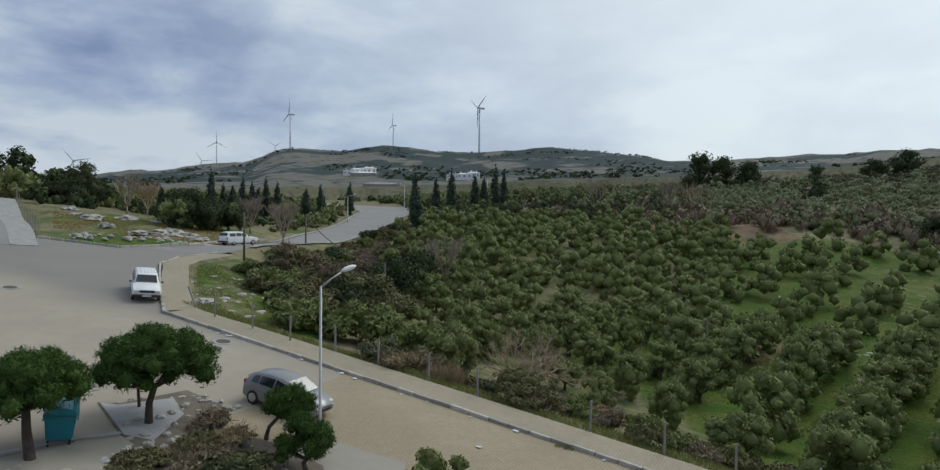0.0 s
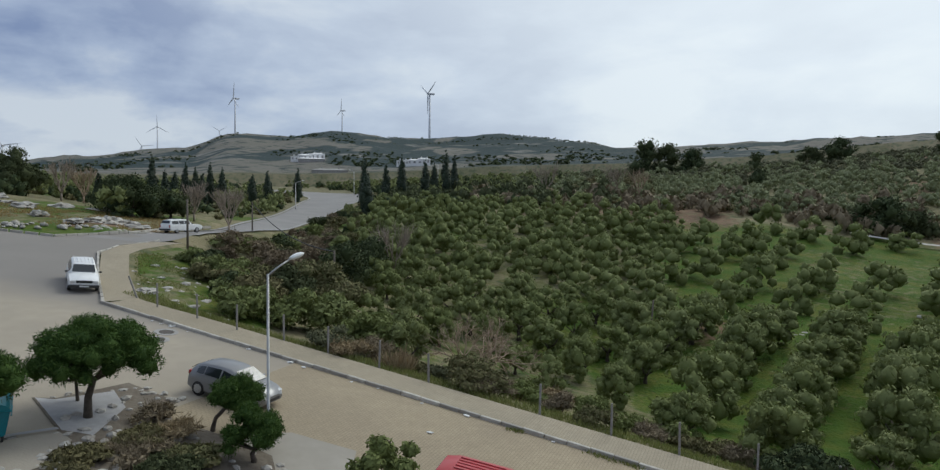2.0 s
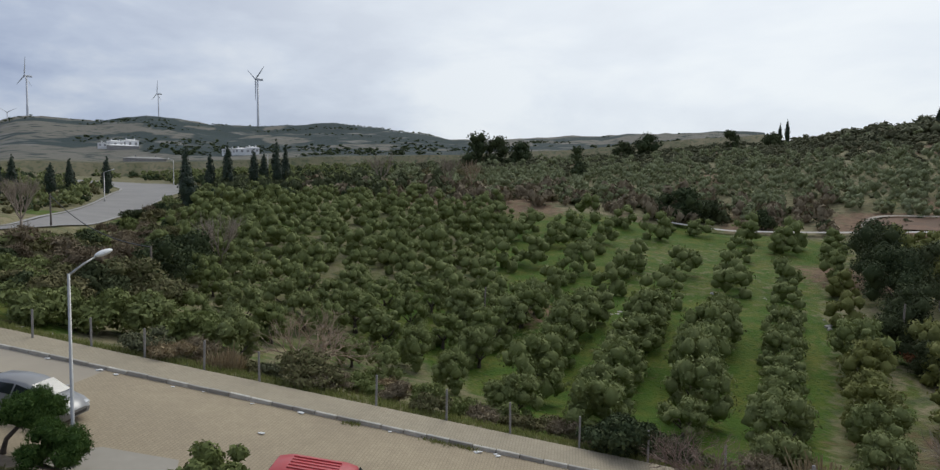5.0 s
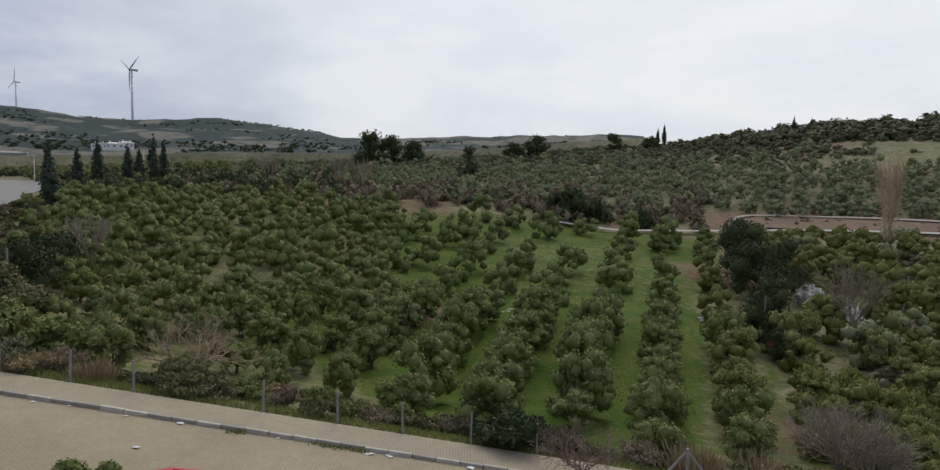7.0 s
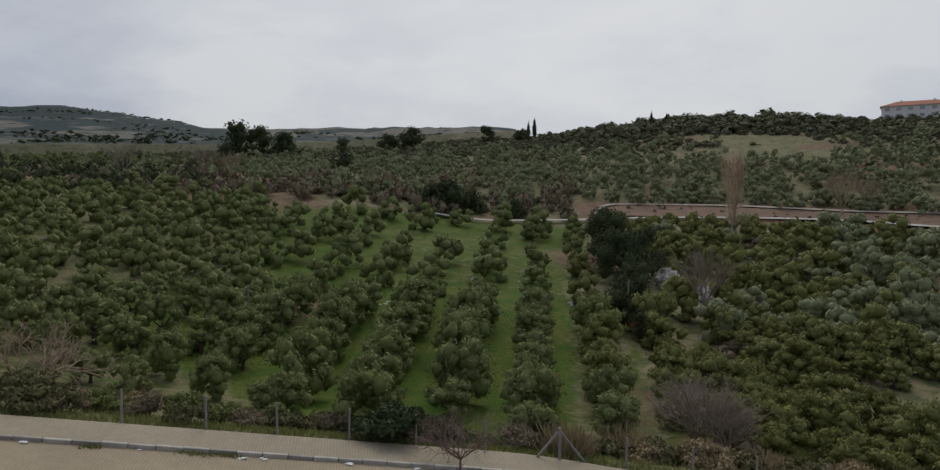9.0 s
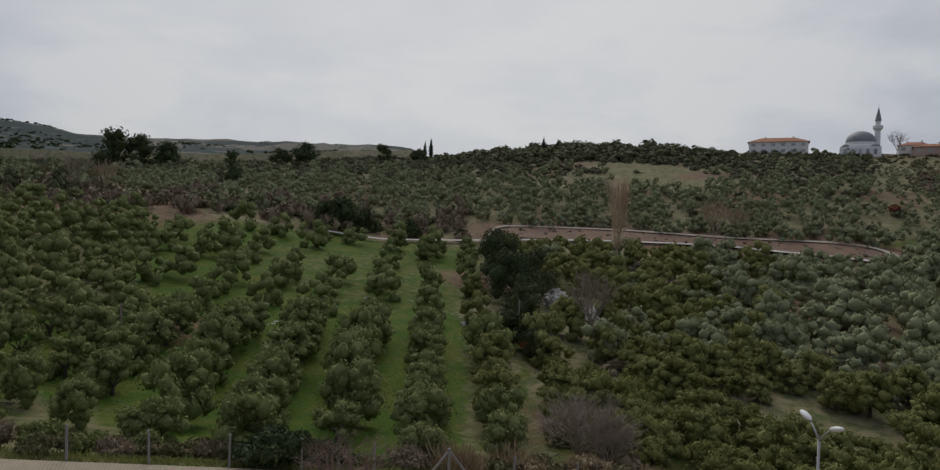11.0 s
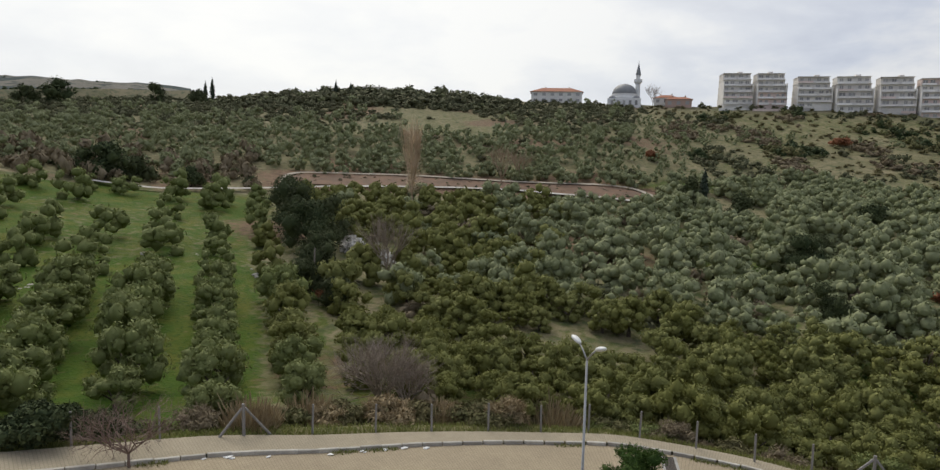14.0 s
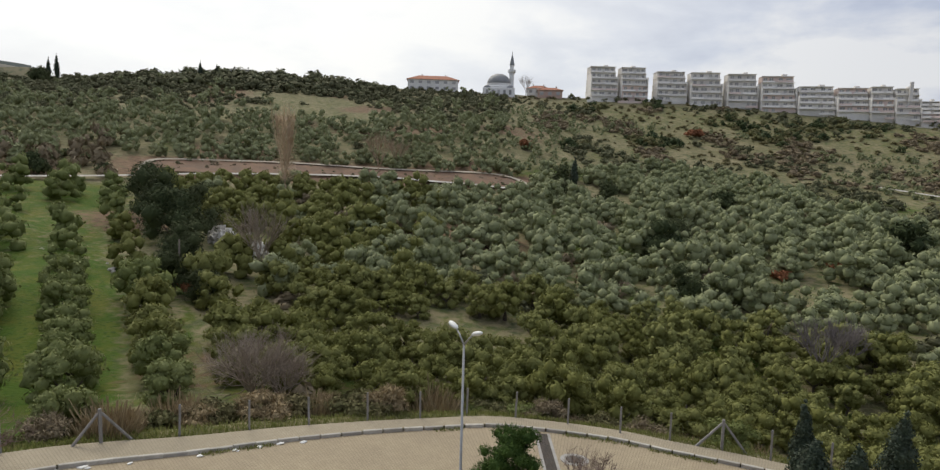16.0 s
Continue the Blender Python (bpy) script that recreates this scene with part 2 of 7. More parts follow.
def tube(bm, points, radii, sides=8, cap=True):
    """A tapered tube through the points."""
    rings = []
    pts = [Vector(p) for p in points]
    for i, p in enumerate(pts):
        d = (pts[min(i + 1, len(pts) - 1)] - pts[max(i - 1, 0)]).normalized()
        a = d.orthogonal().normalized() if abs(d.z) < 0.95 else (Vector((1, 0, 0)) - d * d.x).normalized()
        b = d.cross(a)
        rings.append([bm.verts.new(p + (a * math.cos(2 * math.pi * k / sides) + b * math.sin(2 * math.pi * k / sides)) * radii[i]) for k in range(sides)])
    for r0, r1 in zip(rings, rings[1:]):
        for k in range(sides):
            bm.faces.new((r0[k], r0[(k + 1) % sides], r1[(k + 1) % sides], r1[k]))
    if cap:
        bm.faces.new(rings[0][::-1])
        bm.faces.new(rings[-1])
    return bm


def lathe(bm, profile, sides=24, at=(0, 0, 0)):
    """Turns a profile of (radius, height) round the vertical."""
    rings = []
    for r, z in profile:
        rings.append([bm.verts.new((at[0] + max(r, 0.001) * math.cos(2 * math.pi * k / sides), at[1] + max(r, 0.001) * math.sin(2 * math.pi * k / sides), at[2] + z)) for k in range(sides)])
    for r0, r1 in zip(rings, rings[1:]):
        for k in range(sides):
            bm.faces.new((r0[k], r0[(k + 1) % sides], r1[(k + 1) % sides], r1[k]))
    bm.faces.new(rings[0][::-1])
    bm.faces.new(rings[-1])
    return bm


def empty(name, m, label="", category="", group="", kind=""):
    ob = new(name)
    ob.matrix_world = m
    return tagged(ob, label, category, group, kind)


def polar(az, r):
    return r * math.sin(radians(az)), r * math.cos(radians(az))


def street(s, n):
    return s * TX + n * NX, s * TY + n * NY


# ---- the ground: one sheet to the horizon ----
GLADES = ((86.8, 114, 6), (90.1, 79, 4.5), (96.3, 80, 4.5))   # small grassy openings: bearing, distance, size


def cover(x, y):
    """Land cover: lush grass, bare earth, pale rock; the rest is dry scrub."""
    r, az = math.hypot(x, y), math.degrees(math.atan2(x, y))
    v = noise.noise((x * 0.05, y * 0.05, 0.3))
    w = noise.noise((x * 0.016, y * 0.016, 4.3))
    f = r - fence(az)
    lush = smooth(14, 24, az + 6 * v) * smooth(50, 45, az) * smooth(143, 134, r + 8 * v) * smooth(-1, 4, f)
    lush = max(lush, 0.3 * smooth(-0.2, 0.5, f) * smooth(3.5, 1.2, f) * (az > -40))
    lush = max(lush, smooth(0.1, 0.45, v) * 0.75 * smooth(20, 50, r) * smooth(260, 150, r))
    lush = max(lush, (0.42 + 0.4 * smooth(-0.15, 0.25, noise.noise((x * 0.25, y * 0.25, 1.7)))) * smooth(-11, -14, az) * smooth(-36, -28, az) * smooth(40, 43, r) * smooth(66, 60, r))
    lush = max(lush, 0.24 * smooth(78, 86, az) * smooth(150, 200, r) * smooth(400, 350, r) * smooth(-0.2, 0.2, v + w))
    lush = max(lush, 0.5 * smooth(46, 50, az) * smooth(56, 52, az) * smooth(150, 135, r) * smooth(24, 40, r))
    lush *= 1 - 0.36 * smooth(60, 72, r) * smooth(26, 32, az) * smooth(70, 60, az) * smooth(-0.12, 0.16, noise.noise((x * 0.06, y * 0.06, 2.7)))
    lush = max(lush, 0.22 * smooth(56, 59, az) * smooth(71, 67, az) * smooth(205, 222, r) * smooth(285, 262, r))
    lush = max(lush, smooth(-20, -23, az) * smooth(-37, -33, az) * smooth(66, 70, r) * smooth(112, 95, r) * (0.02 + 0.42 * smooth(-0.05, 0.3, noise.noise((x * 0.14, y * 0.14, 5.1)))))
    lush = max(lush, 0.22 * smooth(52, 56, az) * smooth(125, 110, az) * smooth(150, 135, r) * smooth(1, 6, f))
    earth = smooth(44, 50, az) * smooth(84, 80, az) * smooth(144, 149, r) * smooth(172, 162, r)
    earth = max(earth, smooth(10, 16, az) * smooth(50, 44, az) * smooth(138, 146, r) * smooth(172, 150, r) * 0.75 * smooth(-0.25, 0.1, v + 0.1))
    lush = max(lush, 0.34 * smooth(-12, -8, az) * smooth(23, 20, az) * smooth(140, 128, r) * smooth(2, 8, f))
    earth = max(earth, 0.6 * (1 - 0.8 * smooth(26, 20, az) * smooth(140, 125, r)) * smooth(0.12, 0.4, noise.noise((x * 0.035, y * 0.035, 9.1))) * smooth(30, 60, r) * smooth(400, 300, r) * smooth(-12, 0, az) * smooth(84, 78, az))
    earth = max(earth, 0.7 * smooth(-20, -23, az) * smooth(-30, -27, az) * smooth(66, 70, r) * smooth(84, 76, r) * smooth(0.02, 0.22, noise.noise((x * 0.2, y * 0.2, 7.7))))
    rock = smooth(310, 400, r)
    wood = 1.3 * noise.noise((x * 0.006, y * 0.004, 3.9)) + 0.7 * noise.noise((x * 0.02, y * 0.014, 1.1))
    wood = smooth(-0.08, 0.1, wood + 0.35 * smooth(3, 6, az) * smooth(18, 14, az) - 0.12 * smooth(20, 28, az) - 0.3 * smooth(780, 900, r) * smooth(6, 2, az) + 0.25 * smooth(620, 500, r))
    lush = max(lush, 0.42 * max(smooth(size + 2, size * 0.6, math.hypot(x - polar(a, q)[0], y - polar(a, q)[1])) for a, q, size in GLADES))
    return lush, earth, rock, wood


def build_ground():
    azs = [-180 + 6 * k for k in range(20)] + [-60 + 0.75 * k for k in range(254)] + [131 + 7 * k for k in range(8)]
    rs = [0.02, 4, 8, 12, 16, 20] + [22 + 0.8 * k for k in range(35)] + [50 + 2 * k for k in range(60)]
    rs += [170 + 5 * k for k in range(36)] + [350 * 1.045 ** k for k in range(1, 60)]
    verts, cols = [], []
    for r in rs:
        for az in azs:
            x, y = polar(az, r)
            z = ground(x, y)
            f = r - fence(az)
            sa, nb = x * TX + y * TY, x * NX + y * NY
            junction = r < 71 and nb > 26 and sa < lerp_table({27.4: -34.6, 37: -47.4, 40: -48.8, 44: -49.9, 53: -53}, nb) + 1.0
            if f < -0.5 or (-62 < az < -18 and junction) or (-62 < az < -32.6 and r < 108):
                z -= 0.28
            z -= 0.75 * smooth(4.2, 3.0, abs(x + 25.05)) * smooth(66, 71, y) * smooth(118, 100, y)
            if r > 42:
                z += 0.5 * noise.noise((x * 0.11, y * 0.11, 0)) * smooth(42, 60, r) * (1 if az > 0 else 0.0)
            if r > 380:
                z += (6 * noise.noise((x * 0.008, y * 0.008, 1)) + 2.5 * noise.noise((x * 0.03, y * 0.03, 1)) + 1.6 * noise.noise((x * 0.11, y * 0.11, 1))) * smooth(380, 700, r)
            verts.append((x, y, z))
            cols.append(cover(x, y))
    n, faces = len(azs), []
    for i in range(len(rs) - 1):
        for j in range(n):
            k = (j + 1) % n
            faces.append((i * n + j, (i + 1) * n + j, (i + 1) * n + k, i * n + k))
    ob = joined("ground", verts, faces, GROUND)
    ob.data.shade_smooth()
    att = ob.data.color_attributes.new("cover", "FLOAT_COLOR", "POINT")
    att.data.foreach_set("color", np.asarray(cols, dtype=np.float32).ravel())
    return tagged(ob, "grassy hillside with dry scrub and bare reddish earth", "ground", kind="structure")


def ground_material():
    m = bpy.data.materials.new("hillside")
    m.use_nodes = True
    t = m.node_tree
    p = t.nodes["Principled BSDF"]
    p.inputs["Roughness"].default_value = 0.95
    p.inputs["Specular IOR Level"].default_value = 0.2
    geo = t.nodes.new("ShaderNodeNewGeometry")

    def noisy(scale, lo, hi, detail=6):
        n = t.nodes.new("ShaderNodeTexNoise")
        n.inputs["Scale"].default_value, n.inputs["Detail"].default_value = scale, detail
        t.links.new(geo.outputs["Position"], n.inputs["Vector"])
        r = t.nodes.new("ShaderNodeMapRange")
        r.inputs["From Min"].default_value, r.inputs["From Max"].default_value = lo, hi
        t.links.new(n.outputs["Fac"], r.inputs["Value"])
        return r.outputs["Result"]

    def mixed(a, b, fac):
        x = t.nodes.new("ShaderNodeMix")
        x.data_type = "RGBA"
        for key, value in (("A", a), ("B", b)):
            if isinstance(value, tuple):
                x.inputs[key].default_value = (*value, 1)
            else:
                t.links.new(value, x.inputs[key])
        t.links.new(fac, x.inputs["Factor"])
        return x.outputs["Result"]

    att = t.nodes.new("ShaderNodeAttribute")
    att.attribute_name = "cover"
    sep = t.nodes.new("ShaderNodeSeparateColor")
    t.links.new(att.outputs["Color"], sep.inputs["Color"])

    def ragged(channel):
        n = noisy(0.9, 0.3, 0.7)
        a = t.nodes.new("ShaderNodeMath")
        a.operation = "MULTIPLY_ADD"
        t.links.new(n, a.inputs[0])
        a.inputs[1].default_value = 0.7
        t.links.new(sep.outputs[channel], a.inputs[2])
        r = t.nodes.new("ShaderNodeMapRange")
        r.inputs["From Min"].default_value, r.inputs["From Max"].default_value = 0.55, 1.0
        t.links.new(a.outputs["Value"], r.inputs["Value"])
        return r.outputs["Result"]

    dry = mixed((0.17, 0.155, 0.08), (0.24, 0.205, 0.12), noisy(0.15, 0.4, 0.65))
    dry = mixed(dry, (0.085, 0.10, 0.045), noisy(0.6, 0.48, 0.66))
    lush = mixed((0.056, 0.106, 0.009), (0.125, 0.132, 0.022), noisy(0.35, 0.42, 0.7))
    lush = mixed(lush, (0.034, 0.078, 0.009), noisy(3.0, 0.5, 0.7))
    earth = mixed((0.21, 0.135, 0.085), (0.13, 0.085, 0.055), noisy(0.8, 0.4, 0.65))
    patch = t.nodes.new("ShaderNodeMath")
    patch.operation = "MULTIPLY_ADD"
    t.links.new(noisy(0.018, 0.3, 0.7, 9), patch.inputs[0])
    patch.inputs[1].default_value = 0.9
    t.links.new(att.outputs["Alpha"], patch.inputs[2])
    woods = t.nodes.new("ShaderNodeMapRange")
    woods.inputs["From Min"].default_value, woods.inputs["From Max"].default_value = 0.75, 1.05
    t.links.new(patch.outputs["Value"], woods.inputs["Value"])
    # distant haze is painted in: the dark woods tones carry a blue cast
    rock = mixed((0.15, 0.142, 0.118), (0.03, 0.047, 0.047), woods.outputs["Result"])
    rock = mixed(rock, (0.036, 0.05, 0.045), noisy(0.09, 0.54, 0.62))
    rock = mixed(rock, (0.18, 0.175, 0.155), noisy(0.03, 0.58, 0.7))
    out = mixed(dry, lush, ragged("Red"))
    out = mixed(out, earth, ragged("Green"))
    out = mixed(out, rock, sep.outputs["Blue"])
    t.links.new(out, p.inputs["Base Color"])
    b = t.nodes.new("ShaderNodeBump")
    b.inputs["Strength"].default_value, b.inputs["Distance"].default_value = 0.8, 0.15
    t.links.new(noisy(3.0, 0.2, 0.8), b.inputs["Height"])
    t.links.new(b.outputs["Normal"], p.inputs["Normal"])
    return m


GROUND = ground_material()
build_ground()


# ---- crowns of leaves ----
def leaf_quads(rng, puffs, count, size, long=1.8, loose=0.55, shell=(0.72, 1.06)):
    """Corners of small leaf sprays over the given puffs (centre, radius, flatness)."""
    weight = np.array([p[1] ** 2 for p in puffs])
    pick = rng.choice(len(puffs), count, p=weight / weight.sum())
    c = np.array([p[0] for p in puffs], dtype=float)[pick]
    rad = np.array([p[1] for p in puffs])[pick]
    squash = np.array([p[2] for p in puffs])[pick]
    d = rng.normal(size=(count, 3))
    d[:, 2] = np.abs(d[:, 2]) * np.where(rng.random(count) < 0.78, 1, -1)
    d /= np.linalg.norm(d, axis=1)[:, None]
    pos = c + d * (rad * rng.uniform(*shell, count))[:, None] * np.stack([np.ones(count), np.ones(count), squash], 1)
    nrm = d + rng.normal(size=(count, 3)) * loose
    nrm /= np.linalg.norm(nrm, axis=1)[:, None]
    a = np.cross(nrm, rng.normal(size=(count, 3)))
    a /= np.linalg.norm(a, axis=1)[:, None] + 1e-9
    b = np.cross(nrm, a)
    sz = size * rng.uniform(0.6, 1.35, count)[:, None]
    a, b = a * sz * long * 0.5, b * sz * 0.5
    lift = nrm * sz * 0.25
    v = np.stack([pos - a, pos - b * 1.0 + lift, pos + a, pos + b * 1.0 + lift], 1).reshape(-1, 3)
    return v, np.arange(count * 4).reshape(-1, 4)


def spike_quads(rng, puffs, count, length, width, loose=0.6, shell=(0.7, 1.0)):
    """Corners of thin needles or twigs that stand out from the puffs."""
    weight = np.array([p[1] ** 2 for p in puffs])
    pick = rng.choice(len(puffs), count, p=weight / weight.sum())
    c = np.array([p[0] for p in puffs], dtype=float)[pick]
    rad, squash = np.array([p[1] for p in puffs])[pick], np.array([p[2] for p in puffs])[pick]
    tufts = rng.normal(size=(max(12, count // 14), 3))
    d = tufts[rng.integers(len(tufts), size=count)] + rng.normal(size=(count, 3)) * 0.12
    d[:, 2] = np.where(rng.random(count) < 0.75, np.abs(d[:, 2]), d[:, 2])
    d /= np.linalg.norm(d, axis=1)[:, None]
    pos = c + d * (rad * rng.uniform(*shell, count))[:, None] * np.stack([np.ones(count), np.ones(count), squash], 1)
    out = d + rng.normal(size=(count, 3)) * loose + np.array([0, 0, 0.25])
    out /= np.linalg.norm(out, axis=1)[:, None]
    b = np.cross(out, rng.normal(size=(count, 3)))
    b /= np.linalg.norm(b, axis=1)[:, None] + 1e-9
    ln = length * rng.uniform(0.6, 1.3, count)[:, None]
    v = np.stack([pos - b * width, pos + b * width, pos + out * ln + b * width * 0.5, pos + out * ln - b * width * 0.5], 1).reshape(-1, 3)
    return v, np.arange(count * 4).reshape(-1, 4)


def core_quads(puffs, shrink=0.8, rings=4, sides=7):
    """Closed lumps inside the puffs, as quads."""
    vs, fs, n = [], [], 0
    lump = np.random.default_rng(len(puffs) * 7 + rings)
    for c, r, q in puffs:
        th = np.linspace(0.12, math.pi - 0.12, rings)
        ph = np.linspace(0, 2 * math.pi, sides, endpoint=False)
        g = np.array([[(math.sin(a) * math.cos(b), math.sin(a) * math.sin(b), math.cos(a) * q) for b in ph] for a in th])
        g *= lump.uniform(0.7, 1.25, (rings, sides, 1))
        vs.append((g * r * shrink + np.array(c)).reshape(-1, 3))
        for i in range(rings - 1):
            for j in range(sides):
                k = (j + 1) % sides
                fs.append((n + i * sides + j, n + (i + 1) * sides + j, n + (i + 1) * sides + k, n + i * sides + k))
        n += rings * sides
    return np.concatenate(vs), np.array(fs)


def crown_arrays(rng, puffs, count, size, core=0.8, rings=4, sides=7, **more):
    v, f = leaf_quads(rng, puffs, count, size, **more)
    if core:
        cv, cf = core_quads(puffs, core, rings, sides)
        return np.concatenate([v, cv]), np.concatenate([f, cf + len(v)])
    return v, f


def olive_puffs(rng, wide=2.35, base=0.25, tall=3.9, number=11):
    puffs = []
    for k in range(number):
        a = rng.uniform(0, 2 * math.pi)
        h = rng.uniform(0, 1)
        reach = wide * (0.62 if h < 0.6 else 0.38) * math.sqrt(rng.random())
        puffs.append(((reach * math.cos(a), reach * math.sin(a), base + 0.75 + h * (tall - base - 1.4)), wide * rng.uniform(0.36, 0.52), rng.uniform(0.75, 0.95)))
    return puffs


def olive_sprays(rng, wide=2.3, base=0.0, tall=3.8, number=30):
    """Many small clumps, as an olive's crown has, over a rounded uneven outline."""
    puffs = []
    for k in range(number):
        a, u, h = rng.uniform(0, 2 * math.pi), rng.random() ** 0.38, rng.random()
        reach = wide * 0.76 * u * math.sqrt(1 - ((h - 0.42) / 0.64) ** 2)
        puffs.append(((reach * math.cos(a), reach * math.sin(a), base + 0.45 + h * (tall - base - 0.95)), wide * rng.uniform(0.16, 0.31), rng.uniform(0.75, 1.0)))
    return puffs


def clump_arrays(rng, puffs, count, size, core=0.83, rings=4, sides=7):
    """Leafy clumps: a lumpy body under fine leaves, some lying along it and some standing out in loose upright sprays."""
    v, f = leaf_quads(rng, puffs, int(count * 0.55), size, 1.8, 0.4, (0.78, 1.1))
    lv, lf = leaf_quads(rng, puffs, count - int(count * 0.55), size, 2.3, 0.8, (0.86, 1.26))
    cv, cf = core_quads(puffs, core, rings, sides)
    return np.concatenate([v, lv, cv]), np.concatenate([f, lf + len(v), cf + len(v) + len(lv)])


def trunk_bm(rng, height, thick, limbs=4, spread=1.0, lean=0.15):
    bm = bmesh.new()
    top = (rng.uniform(-lean, lean), rng.uniform(-lean, lean), height)
    tube(bm, [(0, 0, -0.4), (0, 0, 0.1), (top[0] * 0.5 + 0.05, top[1] * 0.5, height * 0.55), top], [thick * 1.5, thick * 1.15, thick * 0.85, thick * 0.7], 7)
    for k in range(limbs):
        a = 2 * math.pi * (k + rng.uniform(0, 0.7)) / limbs
        e = (top[0] + spread * math.cos(a), top[1] + spread * math.sin(a), height + spread * rng.uniform(0.6, 1.1))
        m = ((top[0] + e[0]) / 2 + 0.1, (top[1] + e[1]) / 2, (top[2] + e[2]) / 2 - 0.12)
        tube(bm, [(top[0], top[1], top[2] - 0.15), m, e], [thick * 0.6, thick * 0.42, thick * 0.2], 5)
    return bm


def tree_thing(name, rng, puffs, leaves, size, leafmat, trunk_h, thick, label, category="tree", group="", spread=1.0, limbs=4, sprays=False, **more):
    """A tree with a trunk and a crown, at the origin."""
    ob = empty(name, Matrix(), label, category, group)
    part("trunk", trunk_bm(rng, trunk_h, thick, limbs, spread), BARK, ob, flat_shaded=False)
    if sprays:
        v, f = clump_arrays(rng, puffs, leaves, size, sides=6)
    else:
        v, f = crown_arrays(rng, puffs, leaves, size, **more)
    joined("crown", v, f, leafmat, ob).data.shade_smooth()
    return ob


def stand(ob, x, y, scale=1.0, turn=0.0, sink=0.0):
    ob.matrix_world = Matrix.Translation((x, y, ground(x, y) - sink)) @ Matrix.Rotation(turn, 4, "Z") @ Matrix.Diagonal((scale, scale, scale, 1))
    return ob


def copy_at(ob, x, y, scale, turn, zscale=1.0):
    c = copy_thing(ob, Matrix())
    c.matrix_basis = Matrix.Translation((x, y, ground(x, y))) @ Matrix.Rotation(turn, 4, "Z") @ Matrix.Diagonal((scale, scale, scale * zscale, 1))
    return c


def scatter(name, spots, templates, mat, rng, label, category):
    """Many plants joined into one object. spots: x, y, scale, height scale."""
    vs, fs, n = [], [], 0
    for x, y, sc, hz in spots:
        v, f = templates[rng.integers(len(templates))]
        a = rng.uniform(0, 2 * math.pi)
        m = np.array([[math.cos(a), -math.sin(a), 0], [math.sin(a), math.cos(a), 0], [0, 0, hz]]) * sc
        vs.append(v @ m.T + np.array([x, y, ground(x, y) - 0.15]))
        fs.append(f + n)
        n += len(v)
    if not vs:
        return None
    ob = joined(name, np.concatenate(vs), np.concatenate(fs), mat)
    ob.data.shade_smooth()
    return tagged(ob, label, category, kind="stuff")


# ---- the olive groves ----
rng = np.random.default_rng(7)
ROW = 43.8       # bearing of the planted rows
RX, RY = math.sin(radians(ROW)), math.cos(radians(ROW))
near_spots, mid_spots, far_spots, dark_spots, shrub_spots, under_spots, thick_spots = [], [], [], [], [], [], []
GRASS_EDGE = 21.5   # bearing where the close planting ends and the grass lanes begin


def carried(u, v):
    """A place of the planting plan, u along the rows and v across them on an even slope, moved along the eye's sight
    line out to the land to fit the camera's view: x, y and its stretch.
    """
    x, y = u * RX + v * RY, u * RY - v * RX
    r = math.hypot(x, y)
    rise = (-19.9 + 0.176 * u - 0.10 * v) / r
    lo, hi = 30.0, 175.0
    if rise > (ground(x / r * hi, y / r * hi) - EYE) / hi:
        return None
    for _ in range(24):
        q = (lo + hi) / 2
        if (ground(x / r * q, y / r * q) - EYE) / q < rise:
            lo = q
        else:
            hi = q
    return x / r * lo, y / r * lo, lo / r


def plant(u, v, keep, wide, zone):
    """One olive of the planting plan, wide metres across there and enlarged by the stretch to keep its size in the
    camera's view, where its zone of bearings holds it.
    """
    spot = carried(u, v)
    if not spot:
        return
    x, y, k = spot
    r, az = math.hypot(x, y), math.degrees(math.atan2(x, y))
    edge = 143 if az < 10 else 143 - (az - 10) * 0.3
    road_x = lerp_table({66: -22.6, 92: -22.2, 132: -21.6, 180: -19.3, 205: -18.8}, y)
    if y > 66 and x < road_x + 11 or not zone[0] <= az < zone[1]:
        return
    if r - fence(az) < 2.6 or az < -11.5 or r > edge or (az < -5 and r < 62 + (az + 16) * 2.5):
        return
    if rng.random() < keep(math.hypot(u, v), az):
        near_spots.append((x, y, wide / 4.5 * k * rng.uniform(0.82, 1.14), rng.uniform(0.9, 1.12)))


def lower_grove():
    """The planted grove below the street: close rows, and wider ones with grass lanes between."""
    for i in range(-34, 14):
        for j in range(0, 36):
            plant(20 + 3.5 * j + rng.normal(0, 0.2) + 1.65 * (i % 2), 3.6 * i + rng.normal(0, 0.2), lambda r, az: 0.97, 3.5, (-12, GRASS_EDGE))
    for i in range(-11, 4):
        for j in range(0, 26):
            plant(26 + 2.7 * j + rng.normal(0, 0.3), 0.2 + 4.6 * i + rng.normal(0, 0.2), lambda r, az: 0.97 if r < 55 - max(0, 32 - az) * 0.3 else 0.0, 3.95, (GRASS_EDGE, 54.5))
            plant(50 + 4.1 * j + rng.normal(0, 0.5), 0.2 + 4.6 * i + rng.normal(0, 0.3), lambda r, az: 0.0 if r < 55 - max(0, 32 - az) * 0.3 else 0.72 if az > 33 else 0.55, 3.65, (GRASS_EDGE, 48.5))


ORCHARD_TOP = {48: 138, 66: 139, 79: 142, 80.5: 168, 84: 176, 91: 205, 98: 196, 104: 168, 112: 150}   # where the olives give way to scrub


def in_glade(x, y, grow=0.0):
    return max(smooth(size + grow, size * 0.6, math.hypot(x - polar(az, r)[0], y - polar(az, r)[1])) for az, r, size in GLADES)


